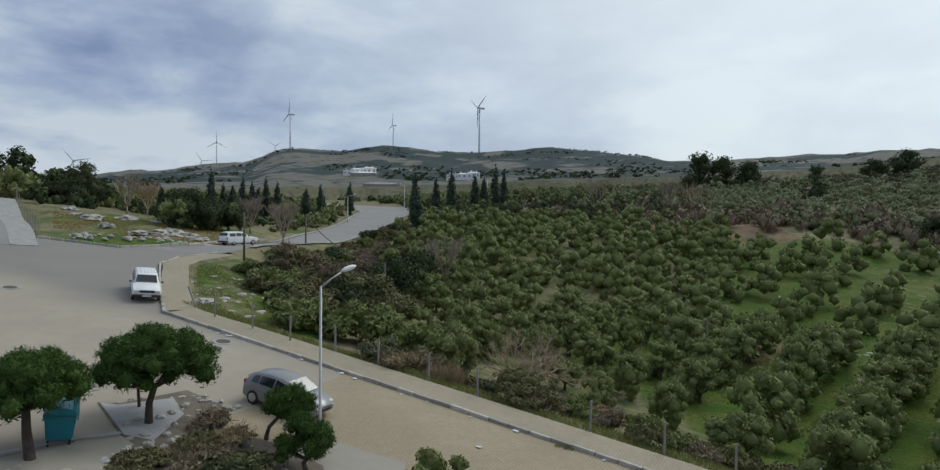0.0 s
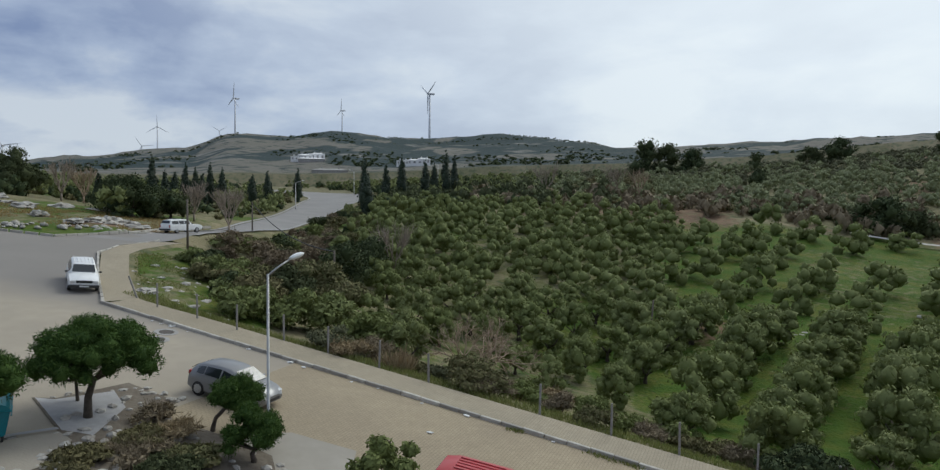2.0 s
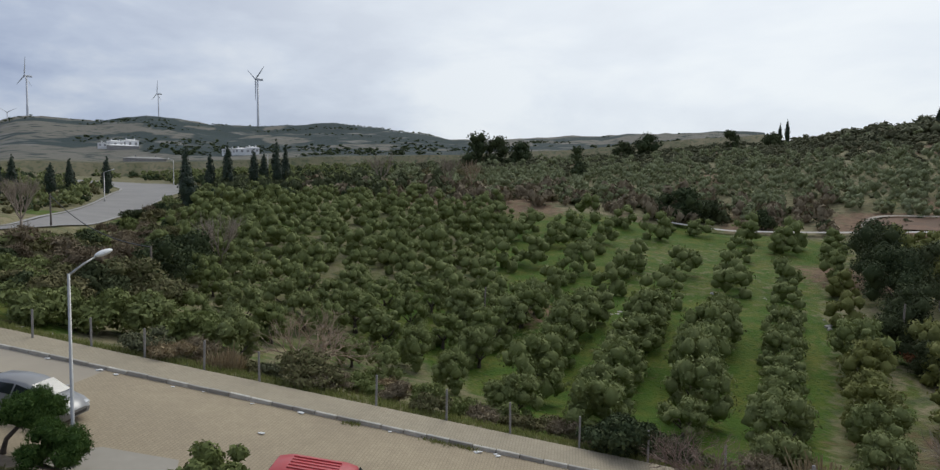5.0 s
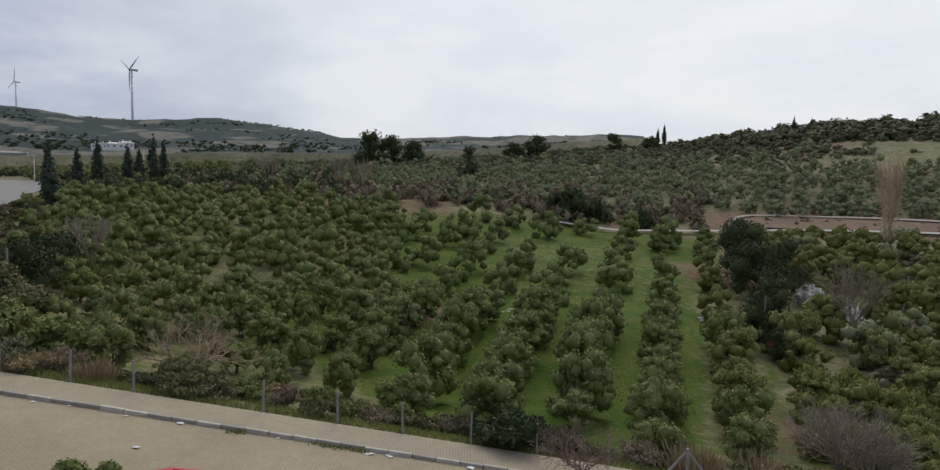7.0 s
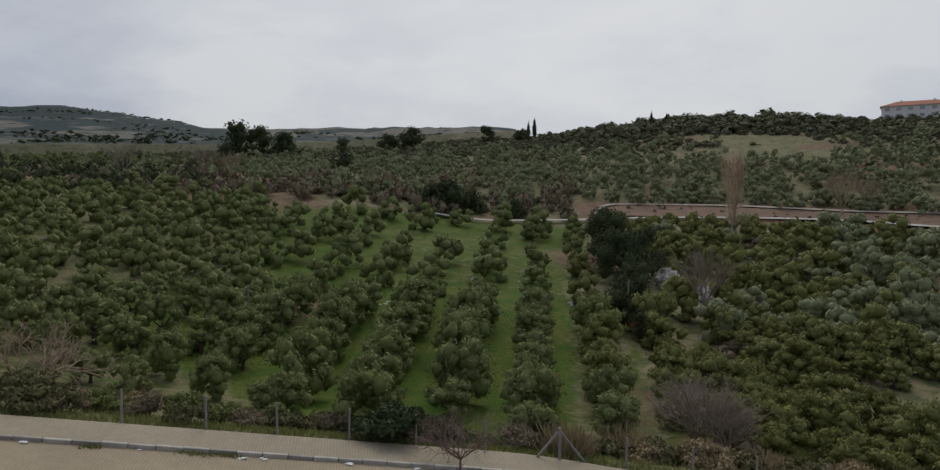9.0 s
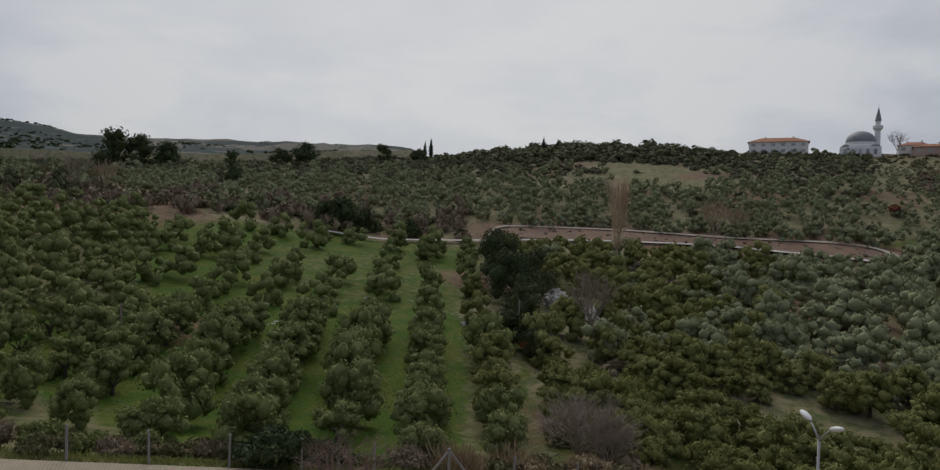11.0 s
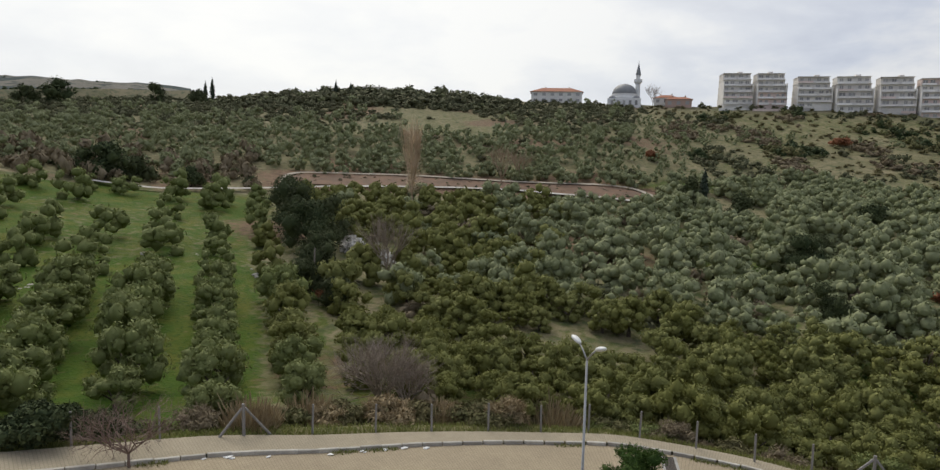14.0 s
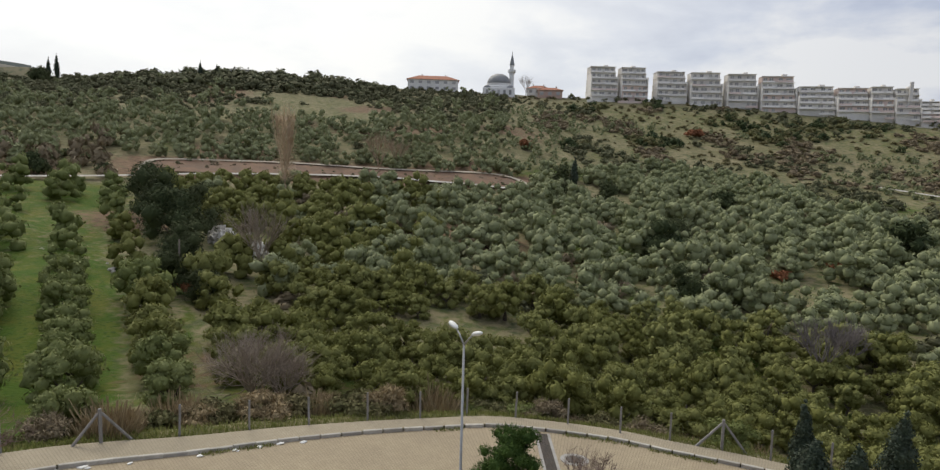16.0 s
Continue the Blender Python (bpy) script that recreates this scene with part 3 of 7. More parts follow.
def wild_grove():
    """Denser, less regular olives on the slope further down the street."""
    r = 38.0
    while r < 232:
        wide = 3.5 + 1.5 * smooth(45, 100, r) - 0.5 * smooth(130, 220, r)
        az = 48.5 + rng.uniform(0, 2)
        while az < 124:
            az += math.degrees(wide * 0.76 / r)
            q, b = r + rng.normal(0, wide * 0.26), az + math.degrees(rng.normal(0, wide * 0.2) / r)
            if q - fence(b) < 4.2 or b < 60.5 and q < 44 or b < 54.5 and q < 70 or b < 48.5:
                continue
            top = lerp_table(ORCHARD_TOP, b)
            if q > top or (b < 59.5 and 82 < q < 101) or (b < 53 and 64 < q < 112):
                continue
            x, y = polar(b, q)
            if noise.noise((x * 0.045, y * 0.045, 5.5)) > 0.5 or rng.random() > 0.95 or in_glade(x, y) > 0.3:
                continue
            size = wide / 4.5 * rng.uniform(0.72, 1.3)
            if rng.random() < 0.07 + 0.25 * smooth(0.1, 0.4, noise.noise((x * 0.05, y * 0.05, 12.5))):
                (under_spots if rng.random() < 0.6 else thick_spots).append((x, y, size * 0.75, rng.uniform(0.6, 1.0)))
            else:
                near_spots.append((x, y, size, rng.uniform(0.85, 1.1)))
        r += wide * 0.78


def upper_slope():
    """Silvery olives above the track, thinning into dark scrub towards the crest; scrubland below the apartment blocks."""
    for i in range(0, 124):
        for j in range(0, 102):
            x, y = -70 + i * 4.4 + rng.normal(0, 1.2), -110 + j * 4.4 + rng.normal(0, 1.2)
            r, az = math.hypot(x, y), math.degrees(math.atan2(x, y))
            if not 8 < az < 115 or not 150 < r < 338:
                continue
            if az < 44 and (r < 150 or r < 160 and rng.random() < 0.45) or 44 <= az < 84 and r < 168 or az > 79 and r < lerp_table(ORCHARD_TOP, az) + 2:
                continue
            v = noise.noise((x * 0.02, y * 0.02, 7.7))
            w = noise.noise((x * 0.011, y * 0.011, 2.1)) + 0.5 * noise.noise((x * 0.04, y * 0.04, 2.1))
            if 56 < az + 9 * noise.noise((x * 0.03, y * 0.03, 3.1)) < 67.5 and 212 < r + 60 * noise.noise((x * 0.02, y * 0.02, 6.1)) < 276 and rng.random() < 0.95:
                continue
            if az > 78:
                band = noise.noise((r * 0.045, az * 0.16, 1.3)) + 0.5 * noise.noise((x * 0.07, y * 0.07, 6.1))
                q = rng.random()
                if band > 0.22 and q < 0.85:
                    dark_spots.append((x, y, rng.uniform(0.5, 1.15), rng.uniform(0.6, 0.95)))
                elif r < 290 - (az - 78) * 0.8 and w > -0.05 and q < 0.62:
                    far_spots.append((x, y, rng.uniform(0.55, 0.9), rng.uniform(0.8, 1.0)))
                elif q < 0.45:
                    shrub_spots.append((x, y, rng.uniform(0.35, 0.85), rng.uniform(0.45, 0.8)))
                continue
            crest = smooth(205, 285, r + 45 * w)
            if rng.random() < 0.08 + 0.86 * crest:
                high = 1 + 1.3 * smooth(43, 50, az) * smooth(70, 64, az) * smooth(275, 305, r)
                dark_spots.append((x, y, high * rng.uniform(0.55, 1.05), rng.uniform(0.5, 0.85)))
                if r > 235:
                    dark_spots.append((x + rng.normal(0, 2), y + rng.normal(0, 2), rng.uniform(0.4, 0.8), rng.uniform(0.5, 0.85)))
            elif az < 20 and rng.random() < 0.4 or az < 50 and r < 190 and rng.random() < 0.1:
                shrub_spots.append((x, y, rng.uniform(0.6, 1.1), rng.uniform(0.6, 1.0)))
            elif rng.random() < 0.86:
                far_spots.append((x, y, rng.uniform(0.85, 1.3), rng.uniform(0.85, 1.1)))


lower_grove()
wild_grove()
upper_slope()
near_spots.sort(key=lambda q: math.hypot(q[0], q[1]))
mid_spots = near_spots[300:]
near_spots = near_spots[:300]

olives = []
for k in range(24):
    lab = "grey-green olive tree with a rounded dense crown on the grassy slope"
    olives.append(tree_thing("olive_tree", rng, olive_sprays(rng), 640 if k // 6 in (1, 3) else 1300, 0.16 if k // 6 in (1, 3) else 0.125, OLIVE if k < 12 else OLIVE_KHAKI, 0.9, 0.16, lab, "tree", "olive trees of the grove", 0.9, sprays=True))
used = set()
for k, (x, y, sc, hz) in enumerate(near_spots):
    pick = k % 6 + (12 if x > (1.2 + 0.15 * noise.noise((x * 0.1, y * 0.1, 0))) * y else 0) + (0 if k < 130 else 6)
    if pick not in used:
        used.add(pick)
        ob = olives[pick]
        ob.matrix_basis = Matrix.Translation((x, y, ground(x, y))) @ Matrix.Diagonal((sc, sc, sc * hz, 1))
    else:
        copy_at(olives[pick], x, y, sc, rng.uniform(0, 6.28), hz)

MID = [clump_arrays(rng, [(c, q * 1.22, z) for c, q, z in olive_sprays(rng, number=13)], 190, 0.21, core=0.92, rings=4, sides=6) for _ in range(10)]
scatter("silver_olive_grove", [q for q in mid_spots if q[0] > (2.3 + noise.noise((q[0] * 0.08, q[1] * 0.08, 0)) + 3.0 * noise.noise((q[0] * 2.3, q[1] * 2.3, 4.0))) * q[1]], MID, OLIVE_FAR, rng, "dense silvery olive grove in the valley", "grove")
scatter("khaki_olive_grove", [q for q in mid_spots if 1.1 * q[1] < q[0] <= (2.3 + noise.noise((q[0] * 0.08, q[1] * 0.08, 0)) + 3.0 * noise.noise((q[0] * 2.3, q[1] * 2.3, 4.0))) * q[1]], MID, OLIVE_KHAKI, rng, "dense khaki-green olive grove below the track", "grove")
scatter("olive_grove", [q for q in mid_spots if q[0] <= 1.1 * q[1]], MID, OLIVE, rng, "dense grey-green olive grove covering the valley slope", "grove")
FAR = [clump_arrays(rng, [(c, q * 1.3, z) for c, q, z in olive_sprays(rng, number=8)], 78, 0.33, core=0.9, rings=3, sides=6) for _ in range(8)]
scatter("far_olive_orchard", far_spots, FAR, OLIVE_FAR, rng, "silvery olive orchard on the upper hillside", "orchard")
BUSH = [clump_arrays(rng, [(c, q * 0.85, z) for c, q, z in olive_puffs(rng, 2.7, -0.6, 2.8, 6)], 54, 0.42, rings=3, sides=5) for _ in range(8)]
scatter("grove_brush", under_spots, BUSH, BROWNSCRUB, rng, "grey-brown leafless brush between the olives", "brush")
scatter("grove_evergreens", thick_spots, BUSH, CREST, rng, "dull dark-green shrubs between the olives", "shrubs")
scatter("slope_shrubs", shrub_spots, BUSH, SHRUB, rng, "brownish shrubs dotted over the grassy slope", "shrubs")
LOWBUSH = [clump_arrays(rng, olive_puffs(rng, 2.7, -0.6, 2.8, 4), 26, 0.6, rings=3, sides=5) for _ in range(8)]
scatter("crest_scrub", [q for q in dark_spots if math.hypot(q[0], q[1]) > 240], LOWBUSH, CREST, rng, "low dark evergreen scrub covering the hill crest", "scrub")
scatter("hill_scrub", [q for q in dark_spots if math.hypot(q[0], q[1]) <= 240], BUSH, CREST, rng, "dark evergreen scrub along the hill crest", "scrub")


# ---- roads, pavements and kerbs ----
def paving(name, colour, dark, joint, wide, high, rough=0.9):
    """Block paving in running bond, laid by the mesh's own map."""
    m = material(name, colour, rough, tint=dark, amount=0.55, scale=0.25)
    t = m.node_tree
    p = t.nodes["Principled BSDF"]
    base = p.inputs["Base Color"].links[0].from_socket
    uv = t.nodes.new("ShaderNodeUVMap")
    br = t.nodes.new("ShaderNodeTexBrick")
    br.inputs["Scale"].default_value = 1.0
    br.inputs["Brick Width"].default_value, br.inputs["Row Height"].default_value = wide, high
    br.inputs["Mortar Size"].default_value, br.inputs["Mortar Smooth"].default_value = joint, 0.3
    br.inputs["Color1"].default_value, br.inputs["Color2"].default_value = (1, 1, 1, 1), (0.90, 0.89, 0.88, 1)
    br.inputs["Mortar"].default_value = (0.74, 0.71, 0.67, 1)
    t.links.new(uv.outputs["UV"], br.inputs["Vector"])
    mul = t.nodes.new("ShaderNodeMix")
    mul.data_type, mul.blend_type = "RGBA", "MULTIPLY"
    mul.inputs["Factor"].default_value = 1.0
    t.links.new(base, mul.inputs["A"])
    t.links.new(br.outputs["Color"], mul.inputs["B"])
    t.links.new(mul.outputs["Result"], p.inputs["Base Color"])
    b = t.nodes.new("ShaderNodeBump")
    b.inputs["Strength"].default_value, b.inputs["Distance"].default_value = 0.5, 0.01
    b.invert = True
    t.links.new(br.outputs["Fac"], b.inputs["Height"])
    t.links.new(b.outputs["Normal"], p.inputs["Normal"])
    return m


PAVERS = paving("street_pavers", (0.378, 0.312, 0.21), (0.295, 0.24, 0.165), 0.014, 0.2, 0.13)
WALKPAVERS = paving("walk_pavers", (0.37, 0.318, 0.228), (0.29, 0.25, 0.18), 0.014, 0.2, 0.13)
GREYPAVERS = paving("grey_pavers", (0.46, 0.435, 0.39), (0.36, 0.34, 0.30), 0.025, 0.4, 0.22)
APRON = material("worn_concrete_road", (0.40, 0.355, 0.285), 0.9, tint=(0.32, 0.285, 0.235), amount=0.6, scale=0.18, bump=0.3, bump_scale=12)



def junction_material():
    """Worn concrete that runs out unevenly over grey asphalt."""
    m = material("junction_surface", (0.37, 0.32, 0.245), 0.9, tint=(0.295, 0.255, 0.20), amount=0.6, scale=0.18, bump=0.3, bump_scale=12)
    t = m.node_tree
    p = t.nodes["Principled BSDF"]
    base = p.inputs["Base Color"].links[0].from_socket
    geo = t.nodes.new("ShaderNodeNewGeometry")
    dot = t.nodes.new("ShaderNodeVectorMath")
    dot.operation = "DOT_PRODUCT"
    dot.inputs[1].default_value = (NX - 0.12 * TX, NY - 0.12 * TY, 0)
    t.links.new(geo.outputs["Position"], dot.inputs[0])
    n = t.nodes.new("ShaderNodeTexNoise")
    n.inputs["Scale"].default_value, n.inputs["Detail"].default_value = 0.25, 6
    t.links.new(geo.outputs["Position"], n.inputs["Vector"])
    add = t.nodes.new("ShaderNodeMath")
    add.operation = "MULTIPLY_ADD"
    t.links.new(n.outputs["Fac"], add.inputs[0])
    add.inputs[1].default_value = 3.0
    t.links.new(dot.outputs["Value"], add.inputs[2])
    r = t.nodes.new("ShaderNodeMapRange")
    r.interpolation_type = "SMOOTHSTEP"
    r.inputs["From Min"].default_value, r.inputs["From Max"].default_value = 29.6, 34.6
    t.links.new(add.outputs["Value"], r.inputs["Value"])
    n2 = t.nodes.new("ShaderNodeTexNoise")
    n2.inputs["Scale"].default_value, n2.inputs["Detail"].default_value = 0.2, 6
    t.links.new(geo.outputs["Position"], n2.inputs["Vector"])
    grey = t.nodes.new("ShaderNodeMix")
    grey.data_type = "RGBA"
    grey.inputs["A"].default_value, grey.inputs["B"].default_value = (0.185, 0.168, 0.15, 1), (0.255, 0.232, 0.206, 1)
    t.links.new(n2.outputs["Fac"], grey.inputs["Factor"])
    mix = t.nodes.new("ShaderNodeMix")
    mix.data_type = "RGBA"
    t.links.new(r.outputs["Result"], mix.inputs["Factor"])
    t.links.new(base, mix.inputs["A"])
    t.links.new(grey.outputs["Result"], mix.inputs["B"])
    t.links.new(mix.outputs["Result"], p.inputs["Base Color"])
    return m


ASPHALT = material("asphalt", (0.26, 0.245, 0.23), 0.9, tint=(0.205, 0.195, 0.185), amount=0.6, scale=0.15, bump=0.3, bump_scale=20)
SLAB = material("pale_concrete_slab", (0.42, 0.41, 0.41), 0.9, tint=(0.30, 0.29, 0.28), amount=0.7, scale=0.5, bump=0.3)
SOIL = material("garden_soil", (0.12, 0.095, 0.07), 0.95, tint=(0.20, 0.17, 0.13), amount=0.7, scale=0.7, bump=0.8, bump_scale=5)

KERB_R = {44: 28.65, 52.3: 29.5, 61.8: 31.2, 72.2: 32.9, 80: 34.0, 88: 33.9, 95.4: 33.4, 100: 33.4, 135: 33.4}


def kerb_point(d):
    """A point of the street's outer kerb; d: metres along it, 0 at the straight part's square."""
    if d < 8.3:
        return street(d, 27.4)
    az = 44 + (d - 8.3) / 32.0 * 57.3
    return polar(az, pchip(sorted(KERB_R), [KERB_R[q] for q in sorted(KERB_R)], az))


def offset_point(d, off):
    """A point off the kerb: positive towards the grove."""
    x0, y0 = kerb_point(d - 3)
    x1, y1 = kerb_point(d + 3)
    k = math.hypot(x1 - x0, y1 - y0)
    x, y = kerb_point(d)
    return x - (y1 - y0) / k * off, y + (x1 - x0) / k * off


def strip(name, left, right, across, mat, lift, label, category="road", kind="structure", drop=0.0, high=None):
    """A draped ribbon between two rows of points, with a map in metres."""
    bm = bmesh.new()
    uv = bm.loops.layers.uv.new("UVMap")
    rows, run, last = [], [0.0], None
    for a, b in zip(left, right):
        mx, my = (a[0] + b[0]) / 2, (a[1] + b[1]) / 2
        if last:
            run.append(run[-1] + math.hypot(mx - last[0], my - last[1]))
        last = (mx, my)
        rows.append([])
        for k in range(across + 1):
            x, y = a[0] + (b[0] - a[0]) * k / across, a[1] + (b[1] - a[1]) * k / across
            rows[-1].append(bm.verts.new((x, y, (high(x, y) if high else ground(x, y)) + lift - drop * k / across)))
    wid = [math.hypot(a[0] - b[0], a[1] - b[1]) for a, b in zip(left, right)]
    for i in range(len(rows) - 1):
        for k in range(across):
            f = bm.faces.new((rows[i][k], rows[i][k + 1], rows[i + 1][k + 1], rows[i + 1][k]))
            spots = ((i, k), (i, k + 1), (i + 1, k + 1), (i + 1, k))
            for loop, (r, c) in zip(f.loops, spots):
                loop[uv].uv = (wid[r] * c / across, run[r])
    bmesh.ops.recalc_face_normals(bm, faces=bm.faces)
    if sum(f.normal.z for f in bm.faces) < 0:
        bmesh.ops.reverse_faces(bm, faces=bm.faces)
    return tagged(part(name, bm, mat, flat_shaded=False), label, category, kind=kind)


def plate(name, outline, mat, lift, label, category="road"):
    """A flat piece of paving on the even slope; outline in street metres (along, across)."""
    bm = bmesh.new()
    vs = []
    for s, n in outline:
        x, y = street(s, n)
        vs.append(bm.verts.new((x, y, EYE + ramp(s) + lift)))
    f = bm.faces.new(vs)
    f.normal_update()
    if f.normal.z < 0:
        f.normal_flip()
    bmesh.ops.triangulate(bm, faces=[f])
    return tagged(part(name, bm, mat), label, category, kind="structure")


def resample(points, step):
    out = []
    for (x0, y0), (x1, y1) in zip(points, points[1:]):
        k = max(1, int(math.hypot(x1 - x0, y1 - y0) / step))
        out += [(x0 + (x1 - x0) * i / k, y0 + (y1 - y0) * i / k) for i in range(k)]
    return out + [points[-1]]


def curve_through(points, count):
    """Catmull-Rom through plan points, evenly by index."""
    p = [points[0]] + list(points) + [points[-1]]
    out = []
    for i in range(count):
        u = i / (count - 1) * (len(points) - 1)
        k = min(int(u), len(points) - 2)
        t = u - k
        a, b, c, d = p[k], p[k + 1], p[k + 2], p[k + 3]
        out.append(tuple(0.5 * (2 * b[q] + (c[q] - a[q]) * t + (2 * a[q] - 5 * b[q] + 4 * c[q] - d[q]) * t * t + (3 * b[q] - a[q] - 3 * c[q] + d[q]) * t ** 3) for q in (0, 1)))
    return out


D = [-27 + 0.75 * k for k in range(112)]
strip("road", [offset_point(d, -8.7) for d in D], [offset_point(d, 0) for d in D], 10, PAVERS, 0.0, "beige block-paved street running downhill", "road")


def walk_width(d):
    return 2.25 - 0.95 * smooth(6, 26, d)


D2 = [-34.4 + 0.75 * k for k in range(122)]
strip("pavement", [offset_point(d, 0.16) for d in D2], [offset_point(d, walk_width(d)) for d in D2], 3, WALKPAVERS, 0.126, "beige paved footpath beside the street", "pavement")
plate("road", [(-20.9, 27.4), (-34.6, 27.4), (-47.4, 37.0), (-48.8, 40), (-49.9, 44), (-50.6, 46), (-54.4, 46), (-54.4, 38.4), (-60, 34.5), (-60, -20), (-22.9, -20),
                       (-22.7, 12), (-22.2, 14.2), (-21.7, 15.4), (-24.8, 16.6), (-24.2, 17.1), (-23.8, 20.0), (-21.0, 19.9), (-20.6, 18.7)], junction_material(), 0.004,
      "junction of worn beige concrete and grey asphalt", "road")
def road_height(x, y):
    """The climbing road leaves the junction level and then follows the land."""
    u = smooth(62, 74, y)
    off = x + 25.05
    even = x - off * smooth(6.5, 3.2, abs(off)) * smooth(115, 92, y)
    return (1 - u) * (EYE + ramp(x * TX + y * TY) - 0.15) + u * ground(even, y)


LEFT = curve_through([(-29.6, 61), (-27.7, 68), (-27.5, 90), (-29.4, 136), (-33.2, 190), (-37, 224), (-58, 262), (-100, 290)], 60)
RIGHT = curve_through([(-24.6, 62), (-22.9, 68), (-22.2, 92), (-21.6, 132), (-19.3, 180), (-18.8, 205), (-28, 250), (-90, 305)], 60)
strip("road", LEFT, RIGHT, 6, ASPHALT, 0.16, "grey asphalt road climbing towards the bend", "road", high=road_height)
VERGE_L, VERGE_R = [q for q in LEFT if q[1] > 66.5], [q for q in RIGHT if q[1] > 67.5]
strip("pavement", [(x - 0.6, y) for x, y in VERGE_L], [(x - 0.05, y) for x, y in VERGE_L], 2, CONCRETE, 0.24, "pale concrete verge of the climbing road", "pavement", high=road_height)
strip("pavement", [(x + 0.05, y) for x, y in VERGE_R], [(x + 0.6, y) for x, y in VERGE_R], 2, CONCRETE, 0.22, "pale concrete verge of the climbing road", "pavement", high=road_height)
strip("ground", [(x - 0.05, y) for x, y in RIGHT if y > 64.5], [(x + 4.5, y) for x, y in RIGHT if y > 64.5], 4, GROUND, 0.145, "dry grass verge falling away from the road", "ground", drop=0.75, high=road_height)
strip("ground", [(x - 0.6, y) for x, y in VERGE_L], [(x - 3.0, y) for x, y in VERGE_L], 3, GROUND, 0.24, "dry grass verge beside the road", "ground", drop=0.7, high=road_height)
CORNER_IN = resample([street(-34.7, 27.56), street(-41, 32.2), street(-47.2, 37.3), street(-48.7, 40.2), street(-49.8, 44.2), street(-52.9, 53)], 1.0)[:23]
CORNER_OUT = resample([street(-34.2, 29.6), street(-40.3, 34.0), street(-45.6, 38.5), street(-47.2, 41.2), street(-48.4, 45), street(-51.6, 53.5)], 1.0)[:23]
strip("ground", CORNER_OUT, [(bx + (bx - ax) * 0.9, by + (by - ay) * 0.9) for (ax, ay), (bx, by) in zip(CORNER_IN, CORNER_OUT)], 3, GROUND, 0.11, "grass verge beside the corner footpath", "ground", drop=0.3)
strip("pavement", resample([street(-34.7, 27.56), street(-41, 32.2), street(-47.2, 37.3), street(-48.7, 40.2), street(-49.8, 44.2), street(-52.9, 53)], 1.0)[:23],
      resample([street(-34.2, 29.6), street(-40.3, 34.0), street(-45.6, 38.5), street(-47.2, 41.2), street(-48.4, 45), street(-51.6, 53.5)], 1.0)[:23], 2, WALKPAVERS, 0.13,
      "paved footpath rounding the street corner", "pavement")
def side_height(x, y):
    """The side road leaves the junction level and then follows the land."""
    u = smooth(67, 75, math.hypot(x, y))
    return (1 - u) * (EYE + ramp(x * TX + y * TY) - 0.08) + u * ground(x, y)


strip("pavement", [polar(-34.7 - 0.05 * k, 69 + 2 * k) for k in range(-2, 19)], [polar(-33.05 - 0.075 * k, 69 + 2 * k) for k in range(-2, 19)], 2, CONCRETE, 0.12, "pale concrete footpath climbing beside a fence", "pavement", high=side_height)
strip("road", [polar(-52 - 0.05 * k, 69 + 2 * k) for k in range(-2, 19)], [polar(-34.7 - 0.05 * k, 69 + 2 * k) for k in range(-2, 19)], 4, ASPHALT, 0.10, "worn grey road climbing away", "road", high=side_height)

# kerb stones, laid end to end
bm = bmesh.new()
box(bm, 0, 0, 0.0, 0.98, 0.17, 0.34, 0.02)
kerb_mesh = bpy.data.meshes.new("kerb_stone")
bm.to_mesh(kerb_mesh)
bm.free()
kerb_mesh.materials.append(KERB)
kerbs = tagged(new("kerb"), "weathered grey kerb stones along the street", "kerb", kind="structure")
wob = random.Random(5)
for k in range(100):
    d = -34.4 + k
    x, y = offset_point(d, 0.07)
    x1, y1 = offset_point(d + 0.5, 0.07)
    st = new("kerb_stone", kerb_mesh)
    st.parent = kerbs
    tilt = math.atan(ramp((x1 + 0.01) * TX + y1 * TY) - ramp(x * TX + y * TY)) / 0.5
    st.matrix_world = Matrix.Translation((x, y, ground(x, y) + wob.uniform(-0.02, 0.01))) @ Matrix.Rotation(math.atan2(y1 - y, x1 - x) + wob.uniform(-0.015, 0.015), 4, "Z") @ Matrix.Rotation(-tilt, 4, "Y")
CORNER = resample([street(-34.6, 27.4), street(-41, 32.1), street(-47.3, 37.1), street(-48.7, 40.1), street(-49.8, 44.1), street(-50.6, 46)], 1.0)
for (x, y), (x1, y1) in zip(CORNER, CORNER[1:]):
    st = new("kerb_stone", kerb_mesh)
    st.parent = kerbs
    st.matrix_world = Matrix.Translation(((x + x1) / 2, (y + y1) / 2, ground((x + x1) / 2, (y + y1) / 2) + 0.01)) @ Matrix.Rotation(math.atan2(y1 - y, x1 - x), 4, "Z") @ Matrix.Rotation(-math.atan((ground(x1, y1) - ground(x, y)) / math.hypot(x1 - x, y1 - y)), 4, "Y")
FARKERB = resample([street(-60, 34.6), street(-54.5, 38.6), street(-54.5, 48), (-27.6, 66), (-27.5, 90)], 1.0)
far_kerb = tagged(new("kerb"), "low pale kerb below the rocky bank", "kerb", kind="structure")
